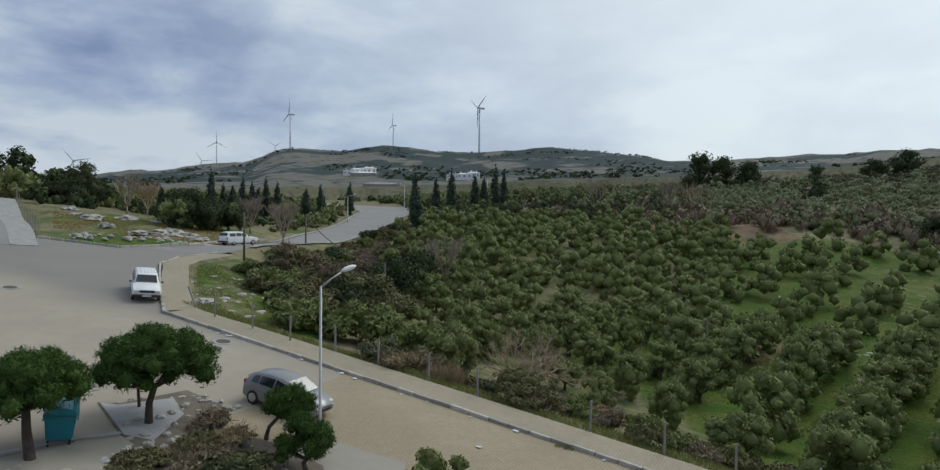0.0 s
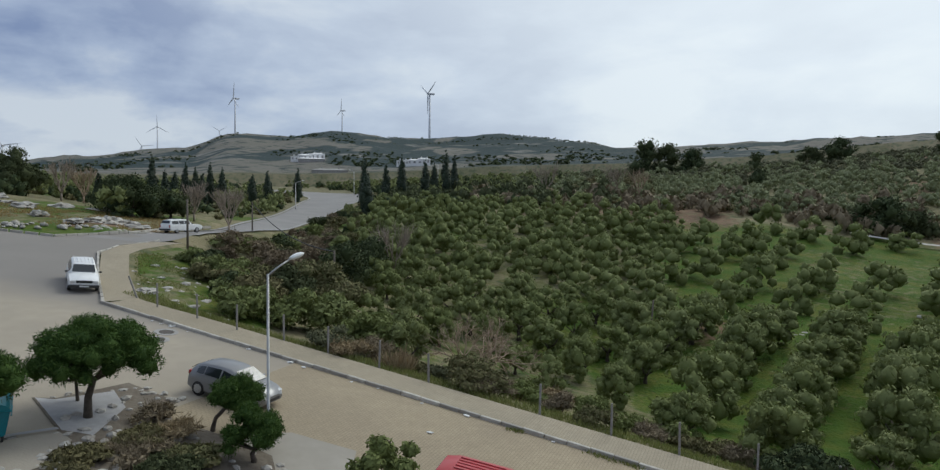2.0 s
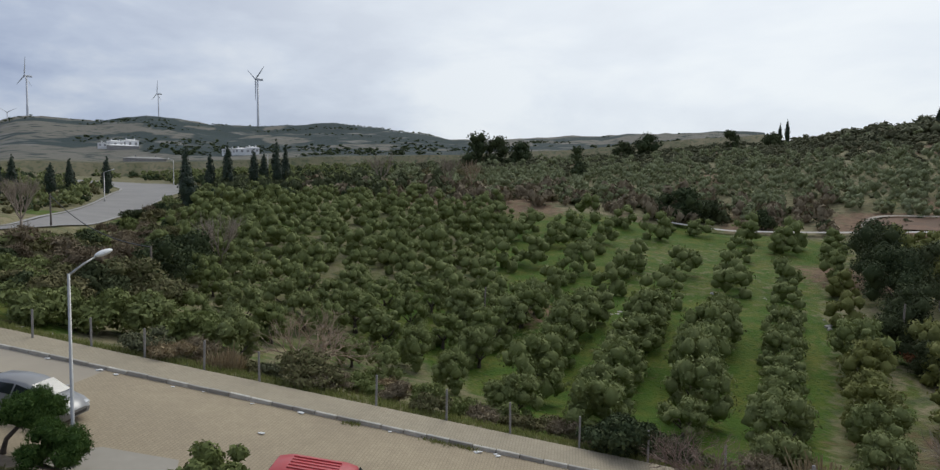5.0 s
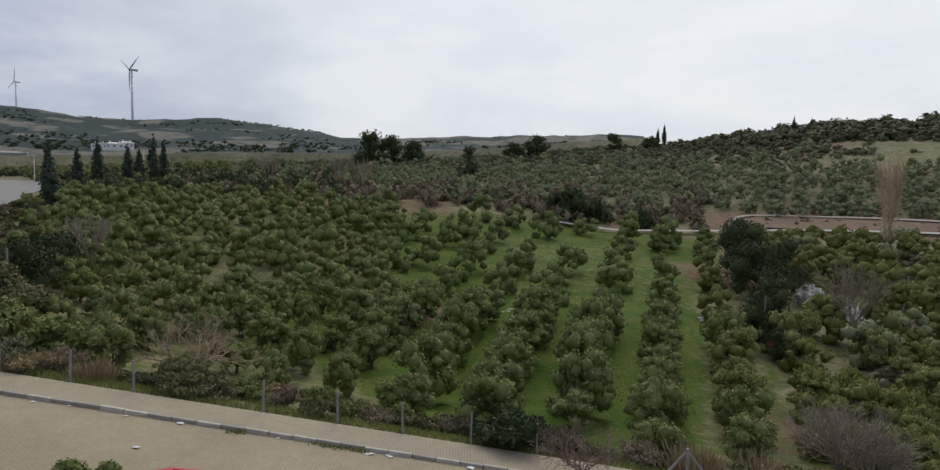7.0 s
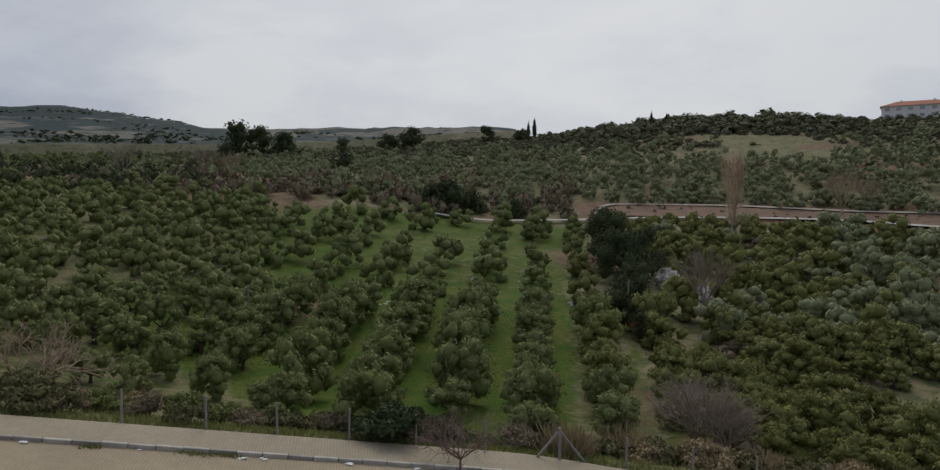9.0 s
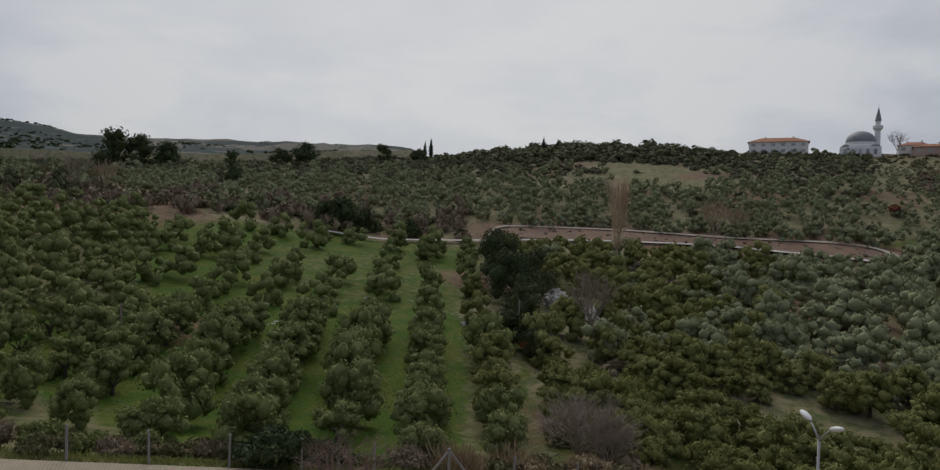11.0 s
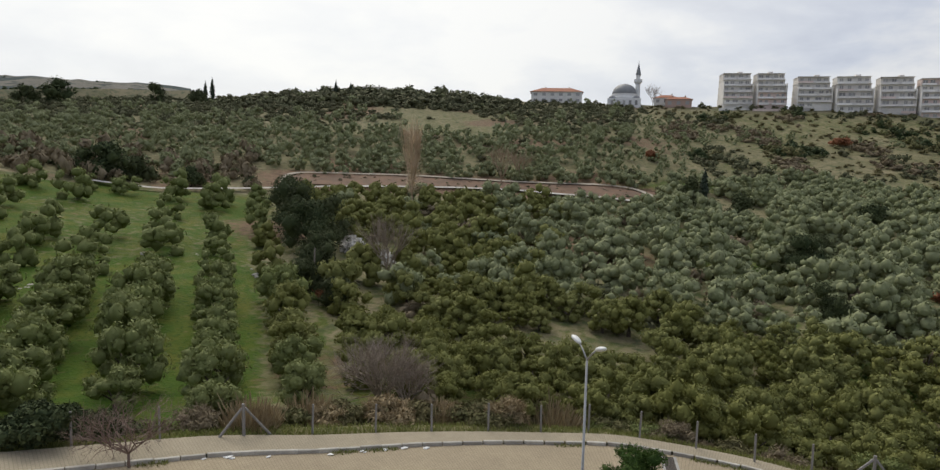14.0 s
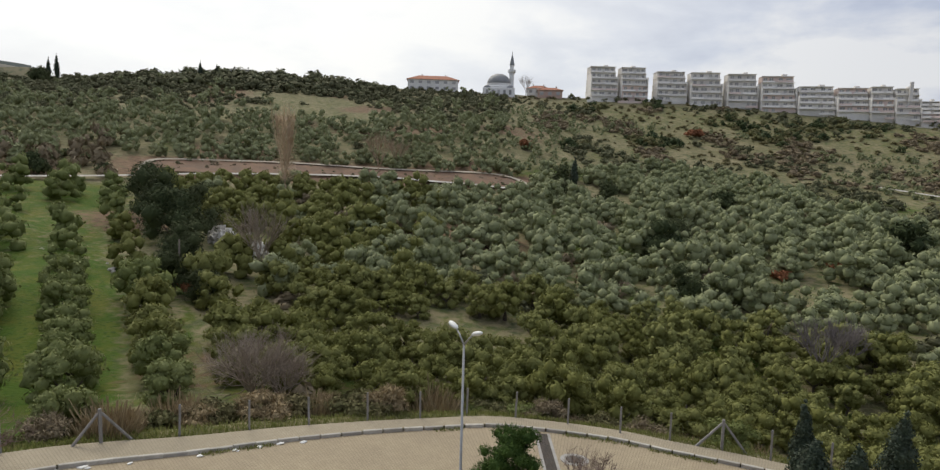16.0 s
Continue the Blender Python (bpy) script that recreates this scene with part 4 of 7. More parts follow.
for (x, y), (x1, y1) in zip(FARKERB, FARKERB[1:]):
    st = new("kerb_stone", kerb_mesh)
    st.parent = far_kerb
    st.matrix_world = Matrix.Translation(((x + x1) / 2, (y + y1) / 2, ground((x + x1) / 2, (y + y1) / 2) + 0.03)) @ Matrix.Rotation(math.atan2(y1 - y, x1 - x), 4, "Z") @ Matrix.Rotation(-math.atan((ground(x1, y1) - ground(x, y)) / math.hypot(x1 - x, y1 - y)), 4, "Y")

# ---- the fence posts ----
def fence_post(x, y, group="posts of the fence line"):
    bm = bmesh.new()
    box(bm, 0, 0, 0.72, 0.085, 0.085, 1.65, 0.01)
    ob = part("fence_post", bm, POSTMAT)
    ob.matrix_world = Matrix.Translation((x, y, ground(x, y))) @ Matrix.Rotation(radians(-27 + wob.uniform(-4, 4)), 4, "Z") @ Matrix.Rotation(radians(wob.uniform(-1.5, 1.5)), 4, "X") @ Matrix.Rotation(radians(wob.uniform(-1.5, 1.5)), 4, "Y")
    return tagged(ob, "slim grey concrete fence post beside the footpath", "fence post", group)


for s in (-32.3, -29.2, -26.3, -23.5, -20.6, -17.45, -14.6, -8.8, -5.45, -2.5, 0.6):
    fence_post(*street(s, 29.75 if s > -25 else 29.2))
for az, r in ((33.9, 29.95), (40.0, 30.5), (52.0, 31.8), (57.4, 32.4), (62.3, 33.0), (67.3, 33.9), (71.9, 34.4), (76.0, 35.4), (80.3, 35.4), (84.9, 35.1), (89.4, 34.8), (93.5, 35.0), (101.3, 35.0), (105.5, 35)):
    fence_post(*polar(az, r))
for k in range(9):
    fence_post(*polar(-32.9 - 0.16 * k, 69.5 + 3.8 * k), "posts of the upper fence")


def braced_post(x, y, along):
    """A straining post with two raking struts."""
    ob = empty("braced_fence_post", Matrix.Translation((x, y, ground(x, y))) @ Matrix.Rotation(along, 4, "Z"), "weathered concrete straining post with two raking struts", "fence post")
    bm = bmesh.new()
    box(bm, 0, 0, 0.75, 0.13, 0.13, 1.75, 0.015)
    part("post", bm, POSTMAT, ob)
    for side in (-1, 1):
        bm = bmesh.new()
        tube(bm, [(side * 1.35, 0, -0.15 - side * 0.12), (side * 0.07, 0, 1.42)], [0.07, 0.06], 6)
        part("strut", bm, POSTMAT, ob)
    return ob


x, y = polar(46.4, 31.0)
braced_post(x, y, radians(-30))
x, y = polar(97.6, 35.0)
braced_post(x, y, radians(-85))
# a leaning post by the corner
bm = bmesh.new()
tube(bm, [(0, 0, -0.2), (-0.55, -0.1, 1.5)], [0.06, 0.055], 6)
ob = part("leaning_post", bm, POSTMAT)
x, y = -17.2, 42.2
ob.location = (x, y, ground(x, y))
tagged(ob, "grey concrete fence post leaning over the grass", "fence post")


# ---- street lamps ----
LAMPHEAD = material("lamp_head_white", (0.78, 0.78, 0.76), 0.35, tint=(0.62, 0.61, 0.58), amount=0.3, scale=5)


def street_lamp(x, y, height, arms, label, reach=1.5, thick=0.055):
    ob = empty("street_lamp", Matrix.Translation((x, y, ground(x, y))), label, "street lamp")
    bm = bmesh.new()
    tube(bm, [(0, 0, -0.1), (0, 0, 0.9), (0, 0, 0.92), (0, 0, height)], [thick * 1.5, thick * 1.5, thick * 1.1, thick * 0.8], 10)
    part("pole", bm, GALV, ob, flat_shaded=False)
    for bearing in arms:
        c, s = math.sin(radians(bearing)), math.cos(radians(bearing))
        bm = bmesh.new()
        tube(bm, [(0, 0, height - 0.05), (c * reach * 0.5, s * reach * 0.5, height + 0.26), (c * reach, s * reach, height + 0.5)], [thick * 0.75, thick * 0.65, thick * 0.6], 8)
        part("arm", bm, GALV, ob, flat_shaded=False)
        bm = bmesh.new()
        m = Matrix.Translation((c * (reach + 0.24), s * (reach + 0.24), height + 0.60)) @ Matrix.Rotation(math.atan2(s, c), 4, "Z") @ Matrix.Rotation(-0.3, 4, "Y") @ Matrix.Diagonal((0.32, 0.14, 0.10, 1))
        bmesh.ops.create_uvsphere(bm, u_segments=14, v_segments=8, radius=1, matrix=m)
        part("lamp_head", bm, LAMPHEAD, ob, "white oval lamp head", flat_shaded=False)
    return ob


street_lamp(-5.35, 24.05, 6.3, (50,), "grey steel street lamp with one raised arm", 0.9)
street_lamp(25.57, 6.45, 6.25, (40, 215), "grey steel street lamp with two white heads", 0.55)
street_lamp(-30.2, 165, 6.6, (85,), "grey steel street lamp beside the climbing road", thick=0.09)
street_lamp(*polar(-5.6, 238), 8.2, (-60,), "grey steel street lamp by the road bend", thick=0.1)
street_lamp(*polar(1.5, 262), 8.6, (-60,), "tall street lamp behind the cypresses", thick=0.1)


# ---- vehicles ----
GLASS = material("car_glass", (0.02, 0.024, 0.028), 0.08, spec=0.7)
TYRE = material("tyre_rubber", (0.02, 0.02, 0.02), 0.85, tint=(0.05, 0.045, 0.04), amount=0.4, scale=8)
RIM = material("alloy_rim", (0.5, 0.5, 0.5), 0.35, 0.7)
TRIMBLACK = material("black_trim", (0.03, 0.03, 0.03), 0.6)
HEADLIGHT = material("headlight_lens", (0.6, 0.6, 0.6), 0.15, spec=0.7)
TAILLIGHT = material("tail_light_lens", (0.35, 0.02, 0.02), 0.2)
GREYCAR = material("grey_metallic_paint", (0.23, 0.23, 0.235), 0.3, 0.35, tint=(0.25, 0.245, 0.24), amount=0.3, scale=1.5)
WHITECAR = material("white_car_paint", (0.80, 0.80, 0.79), 0.35, tint=(0.6, 0.59, 0.57), amount=0.3, scale=2)
REDCAR = material("faded_red_paint", (0.42, 0.035, 0.045), 0.4, tint=(0.36, 0.06, 0.06), amount=0.4, scale=2)
PLATE = material("plate_white", (0.6, 0.6, 0.6), 0.5)


def loft(stations, paint, ob):
    """A car body from stations: x, sill, belt, roof, half width at belt, half width at roof."""
    bm = bmesh.new()
    rings = []
    for x, zb, zw, zr, w, wr in stations:
        pts = [(-w * 0.92, zb), (-w, zb + 0.10), (-w * 1.0, (zb + zw) / 2 + 0.05), (-w * 0.965, zw), (-wr, zr - 0.05), (-wr * 0.86, zr),
               (0, zr + 0.02), (wr * 0.86, zr), (wr, zr - 0.05), (w * 0.965, zw), (w * 1.0, (zb + zw) / 2 + 0.05), (w, zb + 0.10), (w * 0.92, zb)]
        rings.append([bm.verts.new((x, y, z)) for y, z in pts])
    n = len(rings[0])
    for a, b in zip(rings, rings[1:]):
        for k in range(n):
            bm.faces.new((a[k], a[(k + 1) % n], b[(k + 1) % n], b[k]))
    bm.faces.new(rings[0])
    bm.faces.new(rings[-1][::-1])
    bmesh.ops.recalc_face_normals(bm, faces=bm.faces)
    body = part("body", bm, paint, ob, flat_shaded=False)
    body.data.set_sharp_from_angle(angle=radians(32))
    return body


def pane(name, corners, mat, parent, label="", out=(0, 0, 0)):
    """A thin pane through its corners."""
    bm = bmesh.new()
    c = [Vector(p) + Vector(out) for p in corners]
    n = (c[1] - c[0]).cross(c[2] - c[0]).normalized() * 0.006
    a, b = [bm.verts.new(p + n) for p in c], [bm.verts.new(p - n) for p in c]
    bm.faces.new(a)
    bm.faces.new(b[::-1])
    for k in range(len(c)):
        j = (k + 1) % len(c)
        bm.faces.new((a[k], b[k], b[j], a[j]))
    bmesh.ops.recalc_face_normals(bm, faces=bm.faces)
    return part(name, bm, mat, parent, label)


def wheel(x, y, r, ob, wide=0.19, rim=RIM):
    side = 1 if y > 0 else -1
    bm = bmesh.new()
    prof = [(r * 0.66, -wide / 2), (r * 0.95, -wide / 2), (r, -wide / 3), (r, wide / 3), (r * 0.95, wide / 2), (r * 0.66, wide / 2)]
    lathe(bm, prof, 20)
    bmesh.ops.transform(bm, matrix=Matrix.Translation((x, y, r)) @ Matrix.Rotation(math.pi / 2, 4, "X"), verts=bm.verts)
    w = part("wheel", bm, TYRE, ob, flat_shaded=False)
    bm = bmesh.new()
    lathe(bm, [(r * 0.64, 0), (r * 0.62, 0.02), (r * 0.2, 0.035), (r * 0.1, 0.03)], 16)
    for k in range(5):
        a = 2 * math.pi * k / 5
        box(bm, r * 0.38 * math.cos(a), r * 0.38 * math.sin(a), 0.04, r * 0.46, r * 0.14, 0.02, turn=a)
    bmesh.ops.transform(bm, matrix=Matrix.Translation((x, y + side * (wide / 2 - 0.01), r)) @ Matrix.Rotation(-side * math.pi / 2, 4, "X"), verts=bm.verts)
    part("rim", bm, rim, w)


def windows(stations, ob, spans):
    """Side panes between stations, on the loft's slanted flank; spans: from x, to x."""
    def at(x):
        for a, b in zip(stations, stations[1:]):
            if a[0] <= x <= b[0]:
                t = (x - a[0]) / (b[0] - a[0])
                return [a[i] + (b[i] - a[i]) * t for i in range(6)]
    for x0, x1 in spans:
        for side in (-1, 1):
            c = []
            for x, up in ((x0, 0.12), (x1, 0.12), (x1, 0.88), (x0, 0.88)):
                _, zb, zw, zr, w, wr = at(x)
                y = w * 0.965 + (wr - w * 0.965) * up
                c.append((x, side * (y + 0.012), zw + (zr - 0.05 - zw) * up))
            pane("side_window", c, GLASS, ob)


def lamps(x, ys, z, sx, sy, sz, mat, name, ob, label=""):
    for y in ys:
        bm = bmesh.new()
        box(bm, x, y, z, sx, sy, sz, min(sx, sy, sz) * 0.3)
        part(name, bm, mat, ob, label)


def hatchback(m):
    ob = empty("hatchback_car", m, "grey metallic five-door hatchback parked on the street", "car")
    st = [(-2.0, 0.42, 0.72, 0.86, 0.70, 0.58), (-1.93, 0.26, 0.86, 1.02, 0.80, 0.62), (-1.72, 0.22, 0.94, 1.22, 0.85, 0.60), (-1.35, 0.2, 0.95, 1.38, 0.87, 0.60),
          (-0.6, 0.2, 0.94, 1.46, 0.88, 0.60), (0.1, 0.2, 0.91, 1.44, 0.88, 0.60), (0.55, 0.2, 0.90, 1.29, 0.87, 0.62), (1.15, 0.2, 0.88, 0.97, 0.86, 0.68),
          (1.6, 0.21, 0.80, 0.87, 0.83, 0.62), (1.92, 0.25, 0.68, 0.73, 0.74, 0.52), (2.05, 0.34, 0.55, 0.60, 0.58, 0.42)]
    loft(st, GREYCAR, ob)
    windows(st, ob, [(-1.5, -1.12), (-1.05, -0.28), (-0.2, 0.55)])
    pane("windscreen", [(0.36, -0.56, 1.37), (0.36, 0.56, 1.37), (1.08, 0.66, 1.01), (1.08, -0.66, 1.01)], GLASS, ob, out=(0.02, 0, 0.025))
    pane("rear_window", [(-1.72, -0.53, 1.20), (-1.72, 0.53, 1.20), (-1.93, 0.58, 1.04), (-1.93, -0.58, 1.04)], GLASS, ob, out=(-0.03, 0, 0.02))
    for x in (-1.28, 1.28):
        for y in (-0.80, 0.80):
            wheel(x, y, 0.32, ob)
    lamps(1.86, (-0.55, 0.55), 0.66, 0.22, 0.30, 0.14, HEADLIGHT, "headlight", ob)
    lamps(-1.9, (-0.70, 0.70), 0.9, 0.16, 0.2, 0.2, TAILLIGHT, "tail_light", ob, "red tail light")
    lamps(0.75, (-0.95, 0.95), 0.98, 0.12, 0.18, 0.12, GREYCAR, "wing_mirror", ob)
    lamps(2.04, (0,), 0.45, 0.06, 0.8, 0.14, TRIMBLACK, "grille", ob)
    return ob


def estate_car(m, label):
    ob = empty("estate_car", m, label, "car", "white estate cars")
    st = [(-2.15, 0.42, 0.86, 0.92, 0.74, 0.60), (-2.1, 0.32, 0.9, 1.02, 0.80, 0.62), (-1.9, 0.28, 0.92, 1.38, 0.81, 0.60), (-1.0, 0.26, 0.92, 1.44, 0.82, 0.61),
          (0.1, 0.26, 0.91, 1.43, 0.82, 0.61), (0.35, 0.26, 0.9, 1.40, 0.82, 0.60), (0.85, 0.26, 0.89, 0.95, 0.81, 0.66), (1.5, 0.28, 0.84, 0.90, 0.80, 0.66),
          (2.05, 0.32, 0.78, 0.84, 0.78, 0.64), (2.16, 0.38, 0.70, 0.76, 0.75, 0.60)]
    loft(st, WHITECAR, ob)
    windows(st, ob, [(-1.85, -1.05), (-0.95, -0.28), (-0.2, 0.45)])
    pane("windscreen", [(0.40, -0.55, 1.36), (0.40, 0.55, 1.36), (0.80, 0.62, 0.99), (0.80, -0.62, 0.99)], GLASS, ob, out=(0.025, 0, 0.02))
    pane("rear_window", [(-1.93, -0.53, 1.33), (-1.93, 0.53, 1.33), (-2.08, 0.58, 1.05), (-2.08, -0.58, 1.05)], GLASS, ob, out=(-0.03, 0, 0.01))
    for x in (-1.3, 1.35):
        for y in (-0.73, 0.73):
            wheel(x, y, 0.30, ob, 0.16)
    for x in (2.2, -2.2):
        lamps(x, (0,), 0.43, 0.12, 1.58, 0.16, TRIMBLACK, "bumper", ob)
    lamps(2.15, (0,), 0.68, 0.06, 0.85, 0.15, TRIMBLACK, "grille", ob)
    lamps(2.15, (-0.58, 0.58), 0.68, 0.08, 0.26, 0.15, HEADLIGHT, "headlight", ob)
    lamps(-2.13, (-0.66, 0.66), 0.75, 0.08, 0.16, 0.24, TAILLIGHT, "tail_light", ob, "red tail light")
    lamps(0.62, (-0.9, 0.9), 0.98, 0.1, 0.16, 0.11, TRIMBLACK, "wing_mirror", ob)
    lamps(2.27, (0,), 0.43, 0.02, 0.5, 0.1, PLATE, "number_plate", ob)
    for k in range(6):
        bm = bmesh.new()
        box(bm, -0.75, -0.5 + 0.2 * k, 1.475, 1.7, 0.045, 0.03)
        part("roof_rib", bm, WHITECAR, ob)
    return ob


def red_van(m):
    ob = empty("red_van", m, "faded red van with a ribbed roof parked on the street", "van")
    st = [(-2.0, 0.4, 1.0, 1.2, 0.80, 0.70), (-1.95, 0.3, 1.05, 1.72, 0.85, 0.68), (-1.5, 0.25, 1.05, 1.84, 0.86, 0.68), (0.2, 0.25, 1.05, 1.84, 0.86, 0.68),
          (0.5, 0.25, 1.04, 1.78, 0.86, 0.67), (1.15, 0.25, 1.0, 1.12, 0.85, 0.7), (1.7, 0.27, 0.92, 1.0, 0.82, 0.68), (2.0, 0.35, 0.7, 0.76, 0.75, 0.6)]
    loft(st, REDCAR, ob)
    windows(st, ob, [(-1.4, -0.6), (-0.5, 0.1), (0.15, 0.7)])
    pane("windscreen", [(0.56, -0.6, 1.74), (0.56, 0.6, 1.74), (1.1, 0.68, 1.17), (1.1, -0.68, 1.17)], GLASS, ob, out=(0.03, 0, 0.02))
    pane("rear_window", [(-1.97, -0.6, 1.66), (-1.97, 0.6, 1.66), (-2.0, 0.66, 1.25), (-2.0, -0.66, 1.25)], GLASS, ob, out=(-0.02, 0, 0))
    for x in (-1.3, 1.25):
        for y in (-0.77, 0.77):
            wheel(x, y, 0.31, ob)
    for k in range(5):
        bm = bmesh.new()
        box(bm, -0.7, -0.4 + 0.2 * k, 1.865, 1.5, 0.06, 0.035)
        part("roof_rib", bm, REDCAR, ob)
    lamps(1.95, (-0.58, 0.58), 0.8, 0.12, 0.26, 0.2, HEADLIGHT, "headlight", ob)
    return ob


def on_slope(x, y, bearing, lift=0.0):
    """A pose on the ground, facing the bearing, pitched with the slope."""
    fx, fy = math.sin(radians(bearing)), math.cos(radians(bearing))
    f = Vector((fx, fy, (ground(x + fx, y + fy) - ground(x - fx, y - fy)) / 2)).normalized()
    l = Vector((-fy, fx, (ground(x - fy, y + fx) - ground(x + fy, y - fx)) / 2)).normalized()
    u = f.cross(l).normalized()
    l = u.cross(f)
    m = Matrix((f, l, u)).transposed().to_4x4()
    m.translation = (x, y, ground(x, y) + lift)
    return m


hatchback(on_slope(-7.75, 28.45, 114, 0.01) @ Matrix.Scale(0.95, 4))
estate_car(on_slope(-21.4, 43.9, 152, 0.02) @ Matrix.Scale(1.03, 4), "old white estate car parked by the corner kerb")
estate_car(Matrix.Translation((-24.9, 71.8, road_height(-24.9, 71.8) + 0.19)) @ Matrix.Rotation(radians(90 - 28), 4, "Z") @ Matrix.Scale(0.98, 4), "old white estate car driving up the asphalt road")
red_van(on_slope(2.35, 20.2, 110, 0.0))


# ---- waste container, manholes and drains ----
TEAL = material("teal_plastic", (0.012, 0.22, 0.27), 0.4, tint=(0.02, 0.16, 0.2), amount=0.5, scale=3)
IRON = material("cast_iron", (0.07, 0.065, 0.06), 0.7, 0.3, tint=(0.12, 0.09, 0.07), amount=0.6, scale=6)


def waste_container(m):
    ob = empty("waste_container", m, "teal plastic wheeled waste container on the parking slab", "waste bin")
    bm = bmesh.new()
    lo = [bm.verts.new(p) for p in ((-0.52, -0.40, 0.22), (0.52, -0.40, 0.22), (0.52, 0.40, 0.22), (-0.52, 0.40, 0.22))]
    hi = [bm.verts.new(p) for p in ((-0.66, -0.5, 1.18), (0.66, -0.5, 1.18), (0.66, 0.5, 1.18), (-0.66, 0.5, 1.18))]
    bm.faces.new(lo[::-1])
    bm.faces.new(hi)
    for k in range(4):
        bm.faces.new((lo[k], lo[(k + 1) % 4], hi[(k + 1) % 4], hi[k]))
    bmesh.ops.bevel(bm, geom=bm.edges[:], offset=0.04, segments=2, affect="EDGES")
    part("body", bm, TEAL, ob)
    bm = bmesh.new()
    box(bm, 0, 0, 1.2, 1.42, 1.08, 0.07, 0.025)
    part("rim", bm, TEAL, ob)
    bm = bmesh.new()
    arc = [(-0.50 * math.cos(math.pi * k / 8), 1.22 + 0.24 * math.sin(math.pi * k / 8)) for k in range(9)]
    ends = [[bm.verts.new((x, y, z)) for y, z in arc] for x in (-0.68, 0.68)]
    for k in range(8):
        bm.faces.new((ends[0][k], ends[1][k], ends[1][k + 1], ends[0][k + 1]))
    bm.faces.new(ends[0])
    bm.faces.new(ends[1][::-1])
    bm.faces.new((ends[0][0], ends[0][8], ends[1][8], ends[1][0]))
    bmesh.ops.recalc_face_normals(bm, faces=bm.faces)
    part("lid", bm, TEAL, ob, "domed teal lid")
    for y in (-0.53, 0.53):
        bm = bmesh.new()
        box(bm, 0, y, 0.95, 0.9, 0.05, 0.05, 0.015)
        part("grip_bar", bm, TEAL, ob)
    for x in (-0.45, 0.45):
        for y in (-0.33, 0.33):
            bm = bmesh.new()
            lathe(bm, [(0.02, -0.03), (0.1, -0.03), (0.1, 0.03), (0.02, 0.03)], 12)
            bmesh.ops.transform(bm, matrix=Matrix.Translation((x, y, 0.1)) @ Matrix.Rotation(math.pi / 2, 4, "X"), verts=bm.verts)
            box(bm, x, y, 0.19, 0.06, 0.08, 0.08)
            part("castor", bm, TYRE, ob)
    return ob


waste_container(on_slope(-13.9, 22.55, 152, 0.02) @ Matrix.Scale(0.95, 4))


def manhole(x, y, r, label):
    ob = empty("manhole", on_slope(x, y, 27, 0.014), label, "manhole")
    bm = bmesh.new()
    lathe(bm, [(r * 1.7, -0.03), (r * 1.7, 0.008), (r * 1.1, 0.012), (r * 1.1, -0.03)], 20)
    part("surround", bm, CONCRETE, ob)
    bm = bmesh.new()
    lathe(bm, [(r, -0.03), (r, 0.016), (r * 0.92, 0.02), (r * 0.3, 0.02), (r * 0.25, 0.028), (0, 0.028)], 20)
    part("cover", bm, IRON, ob, "dark cast-iron cover")


manhole(-13.4, 36.3, 0.36, "round iron manhole with a pale concrete surround")
manhole(-13.3, 34.9, 0.33, "round iron manhole with a pale concrete surround")
manhole(-28.2, 40.9, 0.36, "round iron manhole in the worn junction")
manhole(30.8, 2.3, 0.40, "round iron manhole beside the drain channel")
# drain channel across the street
ob = empty("drain_channel", on_slope(31.3, 3.7, 75, 0.012), "dark iron drain channel with pale concrete edges", "drain")
bm = bmesh.new()
for k in range(36):
    box(bm, -2.1 + 0.12 * k, 0, 0.0, 0.07, 0.5, 0.03)
part("grating", bm, IRON, ob)
for y in (-0.33, 0.33):
    bm = bmesh.new()
    box(bm, 0, y, -0.01, 4.4, 0.14, 0.05)
    part("edge", bm, CONCRETE, ob)

# ---- the garden below the window ----
plate("ground", [(-20.6, 18.6), (-21.0, 19.9), (-23.8, 20.0), (-24.2, 17.1), (-24.8, 16.6), (-21.7, 15.4), (-20.6, 15.0), (-18.5, 8), (4, 6), (6, 14), (-11.8, 16.5), (-13.6, 18.2), (-15.2, 18.9), (-18.0, 18.7)], SOIL, 0.03,
      "dry garden soil with scattered stones", "ground")
plate("pavement", [(-24.7, 16.65), (-24.1, 17.0), (-23.4, 19.0), (-21.8, 18.2), (-20.6, 15.9), (-21.65, 15.5)], SLAB, 0.04, "pale concrete slab round the pine trunk", "pavement")
plate("pavement", [(-22.65, 4.0), (-22.55, 12.0), (-22.05, 14.2), (-21.6, 15.35), (-20.7, 15.2), (-19.8, 13.6), (-20.2, 4)], APRON, 0.06, "worn beige concrete path beside the container", "pavement")
strip("kerb", resample([street(-22.85, 4), street(-22.75, 12), street(-22.25, 14.2), street(-21.75, 15.4)], 0.6), resample([street(-22.65, 4), street(-22.55, 12), street(-22.05, 14.2), street(-21.55, 15.35)], 0.6), 1, SLAB, 0.15,
      "pale concrete edging of the parking bay", "kerb")
plate("pavement", [(-17.6, 18.9), (-15.9, 20.6), (-13.2, 20.9), (-12.0, 18.5), (-13.4, 16.8), (-15.2, 18.6)], GREYPAVERS, 0.035, "grey block paving of a parking bay", "pavement")


